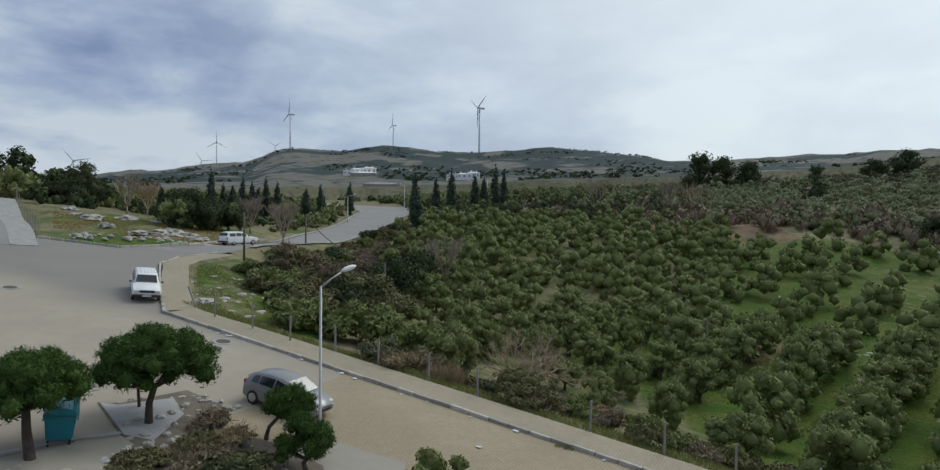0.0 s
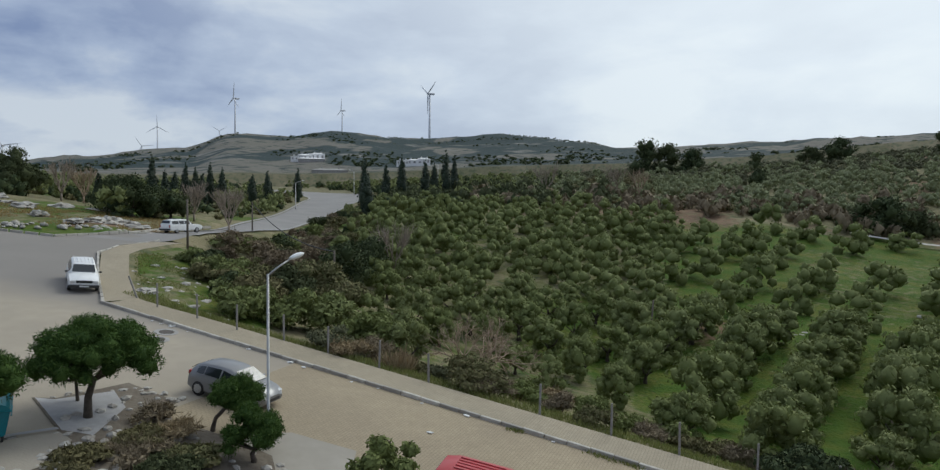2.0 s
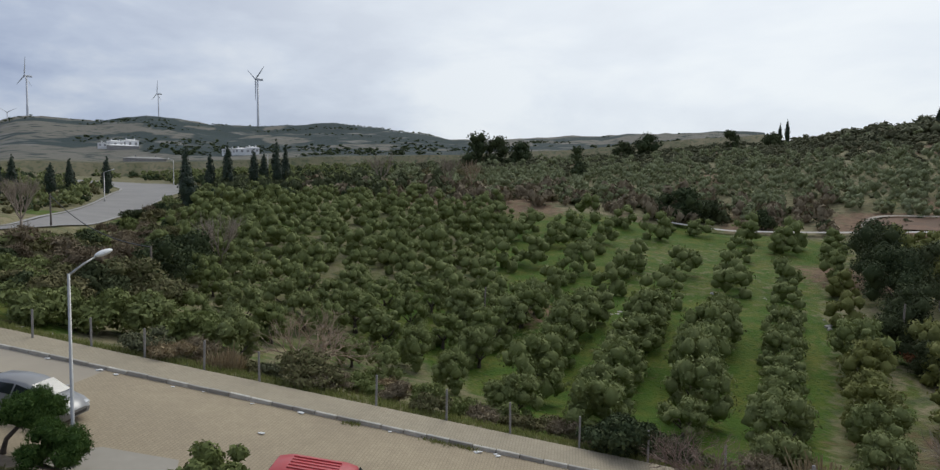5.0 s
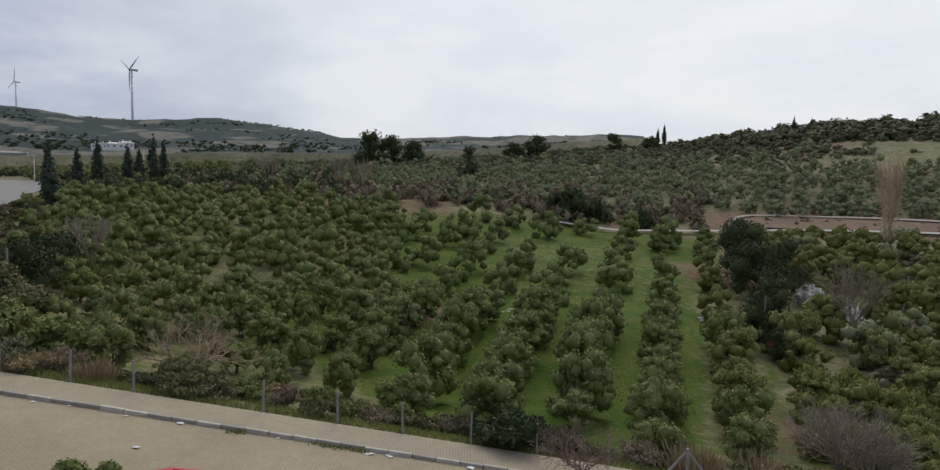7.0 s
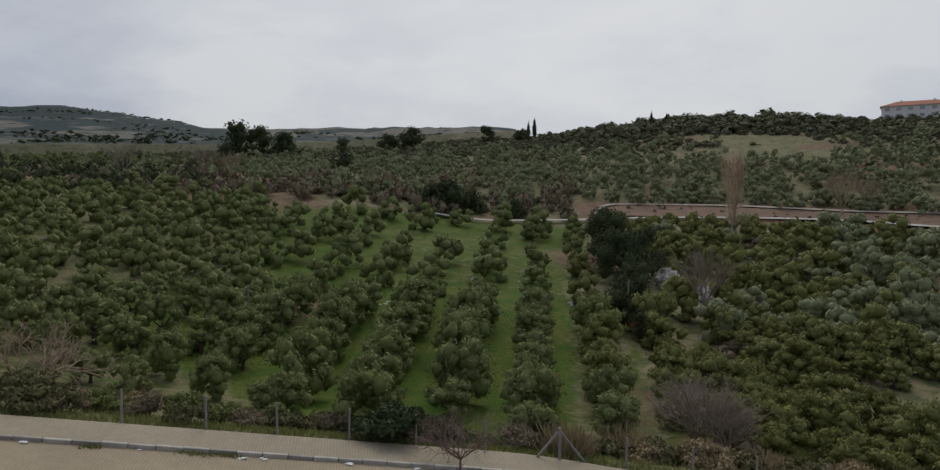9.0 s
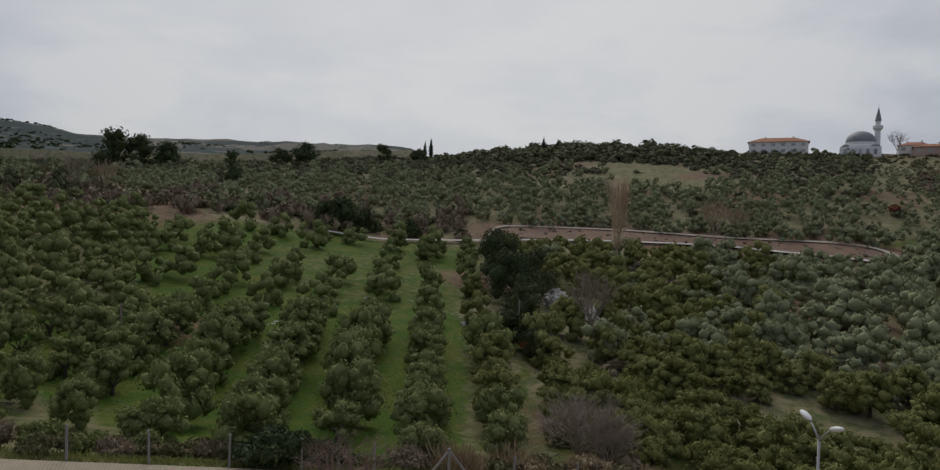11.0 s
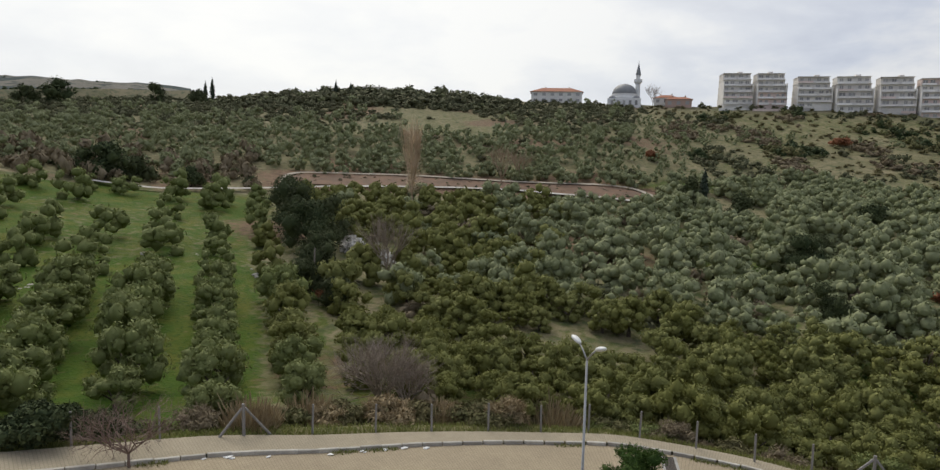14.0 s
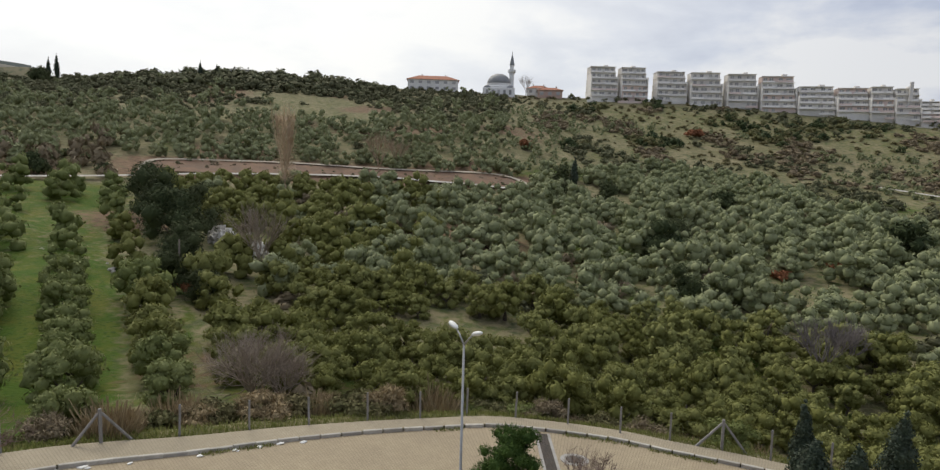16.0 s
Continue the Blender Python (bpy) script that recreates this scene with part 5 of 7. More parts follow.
def stone(x, y, size, rng, flat_=0.6, mat=None, name="stone", label="rough pale limestone lying on the ground", group="stones of the garden", sink=0.3):
    bm = bmesh.new()
    bmesh.ops.create_icosphere(bm, subdivisions=3 if size > 0.5 else 1, radius=size)
    sx, sy, k = rng.uniform(0.7, 1.3), rng.uniform(0.7, 1.2), rng.uniform(0, 50)
    for v in bm.verts:
        q = v.co * (1.3 / size) + Vector((k, 0, 0))
        d = 0.75 + 0.55 * abs(noise.noise(q)) + 0.45 * noise.noise(q * 2.3) * (1 if size > 0.5 else 0.6)
        v.co = Vector((v.co.x * sx * d, v.co.y * sy * d, v.co.z * flat_ * d))
    ob = part(name, bm, mat or STONE)
    ob.matrix_world = Matrix.Translation((x, y, ground(x, y) + size * flat_ * (0.5 - sink))) @ Matrix.Rotation(rng.uniform(0, 6), 4, "Z")
    return tagged(ob, label, "stone", group)


def pine(name, x, y, height, crown_w, crown_h, trunk, leaves, label, puffs=14, lean=0.0, seed=1, size=0.13):
    """A pine with a domed crown of needle tufts on forked limbs; lean: how far the crown stands off the foot."""
    rg = np.random.default_rng(seed)
    ob = empty(name, Matrix.Translation((x, y, ground(x, y))), label, "pine tree")
    low = height - crown_h
    pf = []
    for k in range(puffs):
        a, u = rg.uniform(0, 2 * math.pi), math.sqrt(rg.random())
        rr = crown_w * 0.42 * u
        dome = math.sqrt(max(0.0, 1 - u * u))
        z = low + crown_h * (0.08 + 0.80 * dome * rg.uniform(0.04, 1.0) ** 0.7 + 0.14 * u * rg.random())
        pf.append(((rr * math.cos(a) + lean, rr * math.sin(a), z), crown_w * rg.uniform(0.065, 0.115) * (1.0 if puffs > 70 else 1.4), rg.uniform(0.8, 1.0)))
    bm = bmesh.new()
    fork = Vector((lean * 0.55 + 0.06, 0.04, low + crown_h * 0.06))
    tube(bm, [(0, 0, -0.4), (0.02, 0, 0.1), (lean * 0.18 - 0.05, 0.05, fork.z * 0.5), fork], [trunk * 1.5, trunk * 1.15, trunk * 0.95, trunk * 0.8], 8)
    for c, q, z in pf[::max(1, puffs // 9)]:
        e = Vector(c)
        m = fork.lerp(e, 0.5) + Vector((0, 0, -0.12 * (e - fork).length))
        tube(bm, [fork - Vector((0, 0, 0.12)), m, e], [trunk * 0.55, trunk * 0.36, trunk * 0.16], 5)
    part("trunk", bm, BARK, ob, flat_shaded=False)
    v, f = crown_arrays(rg, pf, leaves, size * 0.4, core=0.7, rings=4, sides=7, long=3.2, loose=0.7, shell=(0.66, 1.12))
    sv, sf = spike_quads(rg, pf, leaves, size * 1.2, size * 0.08, 0.6, (0.75, 1.02))
    v, f = np.concatenate([v, sv]), np.concatenate([f, sf + len(v)])
    joined("crown", v, f, PINE, ob)
    return ob


pine("umbrella_pine", -12.0, 24.9, 3.85, 4.7, 2.5, 0.14, 12000, "umbrella pine with a broad dark-green crown beside the slab", 120, seed=3, lean=0.35)
pine("umbrella_pine", -13.9, 21.0, 3.45, 4.4, 1.8, 0.15, 11000, "umbrella pine with a broad dark-green crown near the container", 110, seed=4, lean=-0.35)
pine("young_pine", -13.0, 26.2, 2.3, 1.1, 0.9, 0.06, 900, "slender young pine behind the larger pine", 8, seed=5)
pine("young_pine", -7.6, 25.0, 2.05, 2.1, 1.2, 0.08, 4200, "small leaning pine with a bright green crown in the garden", 40, 0.85, seed=6, size=0.11)
pine("young_pine", -5.6, 22.9, 2.05, 2.05, 1.6, 0.09, 4200, "small rounded pine with a bright green crown in the garden", 44, seed=7, size=0.11)
x, y = 24.9, 4.35
pine("young_pine", x, y, 3.75, 2.7, 3.0, 0.08, 3000, "young bright green pine at the street side", 34, seed=8, size=0.14)


def bush(name, x, y, wide, tall, mat, leaves, size, label, seed, number=12, category="bush", base=0.0):
    rg = np.random.default_rng(seed)
    pf = []
    for k in range(number):
        a, u = rg.uniform(0, 2 * math.pi), math.sqrt(rg.random())
        pf.append(((wide * 0.38 * u * math.cos(a), wide * 0.38 * u * math.sin(a), base + tall * rg.uniform(0.2, 0.78 - 0.25 * u)), wide * rg.uniform(0.12, 0.22), min(1.0, tall / wide)))
    if mat in (DRYBRUSH, DARKBRUSH, BROWNSCRUB, PINE):
        v, f = crown_arrays(rg, pf, leaves, size * 0.55, core=0.8 if mat is PINE else 0.55, rings=3, sides=6, long=3.0, loose=0.9, shell=(0.5, 1.1))
        sv, sf = spike_quads(rg, pf, leaves // 2, size * 2.0, size * 0.08, 0.9)
        v, f = np.concatenate([v, sv]), np.concatenate([f, sf + len(v)])
    else:
        v, f = crown_arrays(rg, pf, int(leaves * 1.2), size * 0.78, core=0.64, rings=3, sides=6, long=1.9, loose=0.6, shell=(0.75, 1.12))
        sv, sf = spike_quads(rg, pf, leaves // 5, size * 1.5, size * 0.13, 0.6)
        v, f = np.concatenate([v, sv]), np.concatenate([f, sf + len(v)])
    ob = joined(name, v, f, mat)
    ob.location = (x, y, ground(x, y))
    return tagged(ob, label, category)


bush("juniper_bush", -7.9, 21.3, 2.4, 0.9, DARKLEAF, 2600, 0.14, "low spreading dark-green juniper in the garden", 11)
bush("juniper_bush", -7.2, 18.6, 2.4, 0.9, SHRUB, 2200, 0.14, "low bright green shrub in the garden", 12)
bush("juniper_bush", -9.2, 18.0, 2.6, 1.2, PINE, 2400, 0.14, "low dark-green juniper in the garden", 22)
bush("low_shrub", -9.6, 23.3, 1.9, 0.6, SHRUB, 1800, 0.13, "low olive-green undergrowth in the garden", 13)
bush("dry_bush", -8.6, 24.2, 1.9, 0.6, DRYBRUSH, 1400, 0.15, "tangled dry brown undergrowth in the garden", 14)
bush("low_shrub", -10.4, 21.6, 2.2, 0.6, SHRUB, 1800, 0.12, "low olive-green undergrowth in the garden", 15)
bush("dry_bush", -9.9, 25.4, 1.5, 0.6, BROWNSCRUB, 900, 0.15, "brown dry tuft at the garden edge", 16)
bush("low_shrub", -7.4, 22.2, 2.2, 0.8, SHRUB, 1700, 0.15, "low olive-green shrub among garden stones", 17)
bush("low_shrub", -9.2, 22.2, 2.4, 0.6, BROWNSCRUB, 1700, 0.13, "low brownish shrub among garden stones", 19)
rg = np.random.default_rng(21)
for k in range(130):
    s, n = rg.uniform(-22.5, -13), rg.uniform(11, 19)
    x, y = street(s, n)
    stone(x, y, rg.uniform(0.07, 0.26), rg)
for k in range(70):
    x, y = street(-20.6 + 2.6 * rg.random(), 13.5 + 4.5 * rg.random())
    stone(x, y, rg.uniform(0.08, 0.26), rg)
for k in range(26):
    x, y = street(-24.5 + 3.8 * k / 26 + rg.normal(0, 0.15), 16.9 + 3.0 * min(1, k / 10) + rg.normal(0, 0.2))
    stone(x, y, rg.uniform(0.08, 0.22), rg)
# near olive below the window
ob = tree_thing("olive_tree", np.random.default_rng(31), olive_sprays(np.random.default_rng(31), 1.35, 0.6, 3.2, 20), 2600, 0.1, OLIVE, 1.3, 0.1,
                "young olive tree standing beside the street kerb", "tree", spread=0.7, sprays=True)
stand(ob, -0.95, 19.3, 1.0)


# ---- bare and dead trees ----
def branching(rg, bm, start, direction, length, thick, depth, spread, sides=3, up=0.15):
    end = start + direction * length
    midp = (start + end) / 2 + Vector(rg.normal(0, 0.06 * length, 3))
    tube(bm, [start, midp, end], [thick, thick * 0.8, thick * 0.62], sides, cap=False)
    if depth == 0:
        return
    for k in range(rg.integers(2, 4) + (1 if depth > 2 else 0)):
        d = (direction + Vector(rg.normal(0, spread, 3)) + Vector((0, 0, up))).normalized()
        branching(rg, bm, start + (end - start) * rg.uniform(0.55, 1.0), d, length * rg.uniform(0.6, 0.85), thick * 0.6, depth - 1, spread, sides, up)


def bare_tree(name, x, y, height, stems, depth, spread, mat, label, seed, thick=0.07, trunk=0.3, up=0.15, share=0.36):
    rg = np.random.default_rng(seed)
    ob = empty(name, Matrix.Translation((x, y, ground(x, y))), label, "bare tree")
    bm = bmesh.new()
    tube(bm, [(0, 0, -0.3), (0, 0, trunk)], [thick * 1.6, thick * 1.3], 7)
    part("trunk", bm, mat, ob, flat_shaded=False)
    bm = bmesh.new()
    for k in range(stems):
        a = 2 * math.pi * k / stems + rg.uniform(0, 0.8)
        d = Vector((math.cos(a) * spread, math.sin(a) * spread, 1)).normalized()
        branching(rg, bm, Vector((0, 0, trunk - 0.05)), d, height * share, thick, depth, spread * 0.55, up=up)
    part("branch_crown", bm, mat, ob)
    return ob


x, y = polar(5.1, 37.8)
bare_tree("bare_tree", x, y, 4.6, 6, 4, 0.95, BROWNTWIG, "dead brown tree with spreading bare branches below the footpath", 41, 0.085, 0.7, 0.05)
x, y = polar(57.6, 42.0)
bare_tree("bare_tree", x, y, 4.9, 20, 4, 0.7, BARETWIG, "dense grey leafless bush below the fence", 42, 0.06, 0.2, 0.1)
x, y = polar(60.0, 41.0)
bare_tree("bare_tree", x, y, 3.7, 14, 4, 0.7, BARETWIG, "dense grey leafless bush below the fence", 43, 0.05, 0.2, 0.1)
x, y = polar(59.7, 134)
pop = bare_tree("poplar_tree", x, y, 17.5, 9, 3, 0.16, POPLAR, "tall narrow leafless brown poplar below the track", 44, 0.15, 2.0, 0.45, 0.34)
pq = np.random.default_rng(440)
pv, pfc = spike_quads(pq, [((pq.normal(0, 0.15), pq.normal(0, 0.15), 3.0 + 13.2 * k / 11), 1.5 - 0.9 * abs(k / 11 - 0.45) - 0.5 * (k > 9), 1.0) for k in range(12)], 1300, 1.6, 0.02, 0.22, (0.1, 0.9))
joined("twig_mass", pv, pfc, POPLAR, pop)
for k, (az, r, h, mat, lab) in enumerate(((57.9, 80, 7.5, BARETWIG, "slim leafless tree beside the white rocks"), (67.3, 158, 9, BROWNTWIG, "leafless brown tree above the dirt track"),
                                          (68.8, 163, 7, BROWNTWIG, "leafless brown tree above the dirt track"), (10.8, 168, 8.5, BARETWIG, "grey leafless tree above the grove"),
                                          (16.5, 176, 8, BARETWIG, "grey leafless tree above the grove"), (18.5, 172, 7, BROWNTWIG, "leafless tree beside the bare earth"),
                                          (-15.6, 92, 5.5, BARETWIG, "leafless scrubby tree beside the road"), (-18.2, 100, 5, BARETWIG, "leafless scrubby tree beside the road"),
                                          (-27.2, 112, 5.5, BARETWIG, "grey leafless tree on the bank"), (-25.8, 116, 5, BROWNTWIG, "grey leafless tree on the bank"),
                                          (104, 62, 5.5, GREYTWIG, "grey leafless tree in the lower grove"), (105.5, 66, 5, GREYTWIG, "grey leafless tree in the lower grove"), (-2.2, 76, 6, BARETWIG, "pale leafless tree in the thicket"), (79.5, 335, 9, BARETWIG, "bare round tree near the mosque"))):
    bare_tree("bare_tree", *polar(az, r), h, 6, 4, 0.45, mat, lab, 50 + k, 0.1, h * 0.2)
x, y = 25.0, 1.2
bare_tree("bare_tree", x, y, 2.3, 6, 4, 0.85, REDTWIG, "small leafless street tree beside the drain", 71, 0.045, 1.0)
x, y = 17.0, 21.9
bare_tree("bare_tree", x, y, 3.1, 9, 4, 1.35, REDTWIG, "spreading leafless reddish tree at the street side", 72, 0.04, 0.6)


# ---- cypresses and dark evergreens ----
def cypress_puffs(rg, height, wide, number=16):
    pf = []
    for k in range(number):
        u = k / (number - 1)
        r = wide * 0.5 * (0.55 + 0.6 * u if u < 0.3 else 0.9 * (1 - (u - 0.3) / 0.7) ** 0.75 + 0.06)
        pf.append(((rg.normal(0, wide * 0.035), rg.normal(0, wide * 0.035), 0.25 + height * 0.93 * u), max(r, wide * 0.07), 1.35))
    return pf


def cypress(x, y, height, wide, seed, label="dark columnar cypress on the slope", leaves=900, size=0.28, mat=None, name="cypress_tree"):
    rg = np.random.default_rng(seed)
    ob = empty(name, Matrix.Translation((x, y, ground(x, y))), label, "cypress tree")
    bm = bmesh.new()
    tube(bm, [(0, 0, -0.3), (0, 0, height * 0.3)], [0.16, 0.1], 6)
    part("trunk", bm, BARK, ob)
    v, f = crown_arrays(rg, cypress_puffs(rg, height, wide), leaves, size, core=0.74, rings=4, sides=7, shell=(0.7, 1.06))
    joined("crown", v, f, mat or CYPRESS, ob)
    return ob


for k, (az, r, h, w) in enumerate(((-4.6, 137, 9.5, 4.2), (-4.7, 150, 13.5, 3.2), (-1.6, 175, 13, 3.6), (-2.9, 180, 11, 3.2), (0.4, 172, 11, 3.4), (2.2, 170, 13, 3.4), (2.9, 178, 11.5, 2.8), (1.2, 185, 10, 3),
                                   (-21.2, 150, 11, 2.6), (-20.3, 155, 8, 2.4), (-19.6, 150, 7.5, 2.8), (-18.8, 160, 10, 2.6), (-18.1, 158, 9, 2.6), (-17.6, 150, 7.5, 2.6), (-17.0, 162, 10.5, 2.4), (-16.1, 160, 9.5, 2.8),
                                   (-12.6, 190, 9, 3), (-10.2, 200, 10, 3.2), (-24.8, 120, 5, 1.6), (-13.8, 180, 8, 3),
                                   (43.1, 320, 9.5, 2.2), (43.6, 320, 11, 2.6), (53.2, 318, 9, 2.4), (54.4, 322, 7, 2), (83.9, 156, 8.5, 2.4))):
    cypress(*polar(az, r), h, w, 100 + k)
cypress(*polar(103.5, 31.5), 4.35, 1.2, 131, "dark columnar cypress beside the street", 7000, 0.065)
cypress(*polar(104.4, 28.0), 3.8, 2.4, 132, "broad dark conical conifer beside the street", 7000, 0.07)
cypress(*polar(109.9, 31.5), 4.7, 1.8, 133, "dark columnar cypress beside the street", 7000, 0.065)
cypress(*polar(107.3, 28.5), 3.9, 1.7, 134, "broad conical conifer beside the street", 5000, 0.07)

dk = np.random.default_rng(77)
DARK = [("holm_oak", 51.0, 92, 8.5, 8.5), ("holm_oak", 50.2, 101, 9, 8.5), ("holm_oak", 52.8, 98, 8, 7.5), ("holm_oak", 49.6, 110, 8, 8), ("holm_oak", 52.3, 80, 7, 6), ("holm_oak", 51.2, 72, 5, 4.5), ("holm_oak", 53.5, 68, 4.5, 3.6),
        ("holm_oak", 36.3, 146, 9, 7), ("holm_oak", 34.6, 148, 7, 6), ("holm_oak", 38.2, 150, 7, 5), ("holm_oak", 42.0, 146, 5, 4), ("holm_oak", 27.7, 203, 9, 10.5), ("holm_oak", 18.8, 290, 18, 13), ("holm_oak", 20.6, 292, 16, 12), ("holm_oak", 22.6, 295, 14, 9),
        ("holm_oak", 33.0, 300, 14, 9), ("holm_oak", 31.2, 300, 11, 7), ("holm_oak", 39.6, 310, 9, 8), ("holm_oak", 42.5, 312, 10, 6), ("holm_oak", -22.6, 93, 7.5, 5.2), ("holm_oak", -21.0, 96, 7, 4.4), ("holm_oak", -23.9, 96, 6, 4.6), ("holm_oak", -19.9, 99, 6, 3.6),
        ("holm_oak", -30.3, 112, 8, 6.2), ("holm_oak", -31.4, 116, 7, 5), ("holm_oak", -34.0, 122, 7, 8), ("holm_oak", -35.6, 126, 8, 6.5), ("holm_oak", -29.4, 115, 6, 4.6), ("holm_oak", 91.4, 104, 8, 6), ("holm_oak", 92.4, 112, 7, 5), ("holm_oak", 108.3, 125, 9, 6), ("holm_oak", 93.5, 83, 5.5, 4.5), ("holm_oak", 86.7, 143, 7, 6), ("holm_oak", 95.7, 150, 7, 5), ("holm_oak", 83, 150, 7, 7.5)]
for k, (name, az, r, w, h) in enumerate(DARK):
    pf = [(c, q * 0.8, z) for c, q, z in olive_puffs(dk, w * 0.54, 0.1, h, 18)]
    ob = tree_thing(name, dk, pf, 4200 if r < 115 else 1100, (0.02 * w + 0.09) * (0.62 if r < 115 else 1.4), DARKLEAF, h * 0.2, 0.2, "dark evergreen oak with a dense rounded crown", "tree", "dark evergreen oaks", 1.2, core=0.66, rings=3, sides=6, shell=(0.68, 1.08))
    stand(ob, *polar(az, r), 1.0)
# thicket below the corner, between fence and grove
for k, (az, r, w, h, mat, lab) in enumerate(((-13.5, 50, 4.5, 2.8, SHRUB, "olive-green thicket bush"), (-11, 54, 5, 4.2, DARKLEAF, "dark thicket bush"), (-8.6, 58, 6, 4.6, SHRUB, "olive-green thicket bush"), (-12.2, 62, 6, 4.2, DARKBRUSH, "reddish-brown leafless thicket"),
                                             (-6.2, 66, 6, 5.6, DARKLEAF, "dark thicket bush"), (-4.0, 74, 6, 6, DARKLEAF, "dark thicket bush"), (-9.4, 72, 6, 4, DARKBRUSH, "reddish-brown leafless thicket"), (-13.4, 60, 5, 2.4, SHRUB, "olive-green thicket bush"),
                                             (-12.6, 55, 4.0, 2.6, SHRUB, "olive-green thicket bush"), (-6.6, 54, 5, 3.6, SHRUB, "olive-green thicket bush"), (-15.0, 45.5, 3.6, 2.4, OLIVE, "loose grey-green olive shrub"), (-13.8, 47.5, 3.6, 2.6, OLIVE, "loose grey-green olive shrub"), (-10.2, 45.5, 4, 3.2, OLIVE, "loose grey-green olive shrub"),
                                             (-7.4, 46, 4.2, 3.2, OLIVE, "loose grey-green olive shrub"), (-4.4, 42, 4, 3.2, OLIVE, "loose grey-green olive shrub"), (-1.6, 46, 4, 3.4, OLIVE, "loose grey-green olive shrub"))):
    bush("thicket_bush", *polar(az, r), w, h, mat, 1500, 0.24, lab + " on the bank", 200 + k, 16)

bank = np.random.default_rng(250)
for k in range(26):
    az, r = bank.uniform(-19.2, -12.0), bank.uniform(51, 66)
    if az < -17.5 and r < 55:
        continue
    mat, lab = ((SHRUB, "olive-green thicket bush"), (OLIVE, "loose grey-green olive shrub"), (DARKBRUSH, "reddish-brown leafless thicket"), (DARKLEAF, "dark evergreen thicket bush"))[bank.choice(4, p=(0.4, 0.42, 0.08, 0.1))]
    bush("thicket_bush", *polar(az, r), bank.uniform(2.4, 4.2), bank.uniform(1.3, 2.6), mat, 800, 0.22, lab + " behind the grassy corner", 230 + k, 12)
for k in range(64):
    y = bank.uniform(68, 138)
    x = lerp_table({66: -22.6, 92: -22.2, 132: -21.6, 180: -19.3}, y) + 1.8 + 10.5 * bank.random() * smooth(66, 80, y) + 1.0
    mat, lab = ((DARKBRUSH, "reddish-brown leafless thicket"), (DARKLEAF, "dark evergreen thicket bush"), (SHRUB, "olive-brown thicket bush"), (BROWNSCRUB, "grey-brown leafless thicket"), (OLIVE, "loose grey-green olive shrub"))[bank.choice(5, p=(0.2, 0.16, 0.3, 0.12, 0.22))]
    bush("thicket_bush", x, y, bank.uniform(2.6, 4.6), bank.uniform(1.3, 2.8), mat, 620, 0.28, lab + " below the climbing road", 260 + k, 12)

# brush along the fence
def reed_clump(x, y, wide, tall, seed, label, mat=None):
    """Upright dry stalks that fan out from a low tangle."""
    rg = np.random.default_rng(seed)
    n = 1000
    a, u = rg.uniform(0, 2 * math.pi, n), np.sqrt(rg.random(n))
    foot = np.stack([wide * 0.5 * u * np.cos(a), wide * 0.5 * u * np.sin(a), np.zeros(n)], 1)
    up = np.stack([0.35 * u * np.cos(a), 0.35 * u * np.sin(a), np.ones(n)], 1) + rg.normal(0, 0.22, (n, 3))
    tip = foot + up * (tall * rg.uniform(0.35, 1.0, n) * (1 - 0.45 * u * u))[:, None]
    side = rg.normal(size=(n, 3)) * np.array([1, 1, 0.1])
    side /= np.linalg.norm(side, axis=1)[:, None]
    w = rg.uniform(0.015, 0.05, n)[:, None]
    v = np.stack([foot - side * w, foot + side * w, tip + side * w * 0.5, tip - side * w * 0.5], 1).reshape(-1, 3)
    ob = joined("reed_clump", v, np.arange(n * 4).reshape(-1, 4), mat or DRYBRUSH)
    ob.location = (x, y, ground(x, y) - 0.05)
    return tagged(ob, label, "dry grass")


fr = np.random.default_rng(301)
for k in range(66):
    az = -8 + 118 * (k + fr.uniform(0, 0.8)) / 66
    r = fence(az) + fr.uniform(1.6, 4.6)
    if (42 < az < 73 and fr.random() < 0.85) or fr.random() < 0.25:
        tall = fr.uniform(1.3, 2.1) if 42 < az < 73 else fr.uniform(0.8, 1.4)
        if k % 3 == 0:
            reed_clump(*polar(az, r), fr.uniform(1.8, 3.2), tall, 400 + k, "tall dry yellow-brown reeds below the fence", DRYBRUSH)
        else:
            bush("dry_brush", *polar(az, r), fr.uniform(2.2, 3.6), tall, DRYBRUSH if k % 3 == 1 else SHRUB, 1500, 0.16, "tangled yellow-brown brush below the fence", 400 + k, 14)
    else:
        mat = (SHRUB, OLIVE, BROWNSCRUB, CREST)[fr.choice(4, p=(0.4, 0.32, 0.18, 0.1))]
        bush("fence_brush", *polar(az, r), fr.uniform(1.8, 3.2), fr.uniform(1.0, 2.1), mat, 1100, 0.12, "low green shrub below the fence", 400 + k, 14)
bush("ivy_bush", *polar(32.0, 31.4), 3.4, 2.2, DARKLEAF, 2200, 0.16, "dark-green ivy mound beside the fence", 460)
bush("ivy_bush", *polar(31.2, 30.4), 3.2, 1.9, DARKLEAF, 1800, 0.16, "dark-green ivy mound beside the fence", 462)
bush("ivy_bush", *polar(34.8, 31.8), 3.0, 2.0, DARKLEAF, 1800, 0.16, "dark-green ivy mound beside the fence", 461)

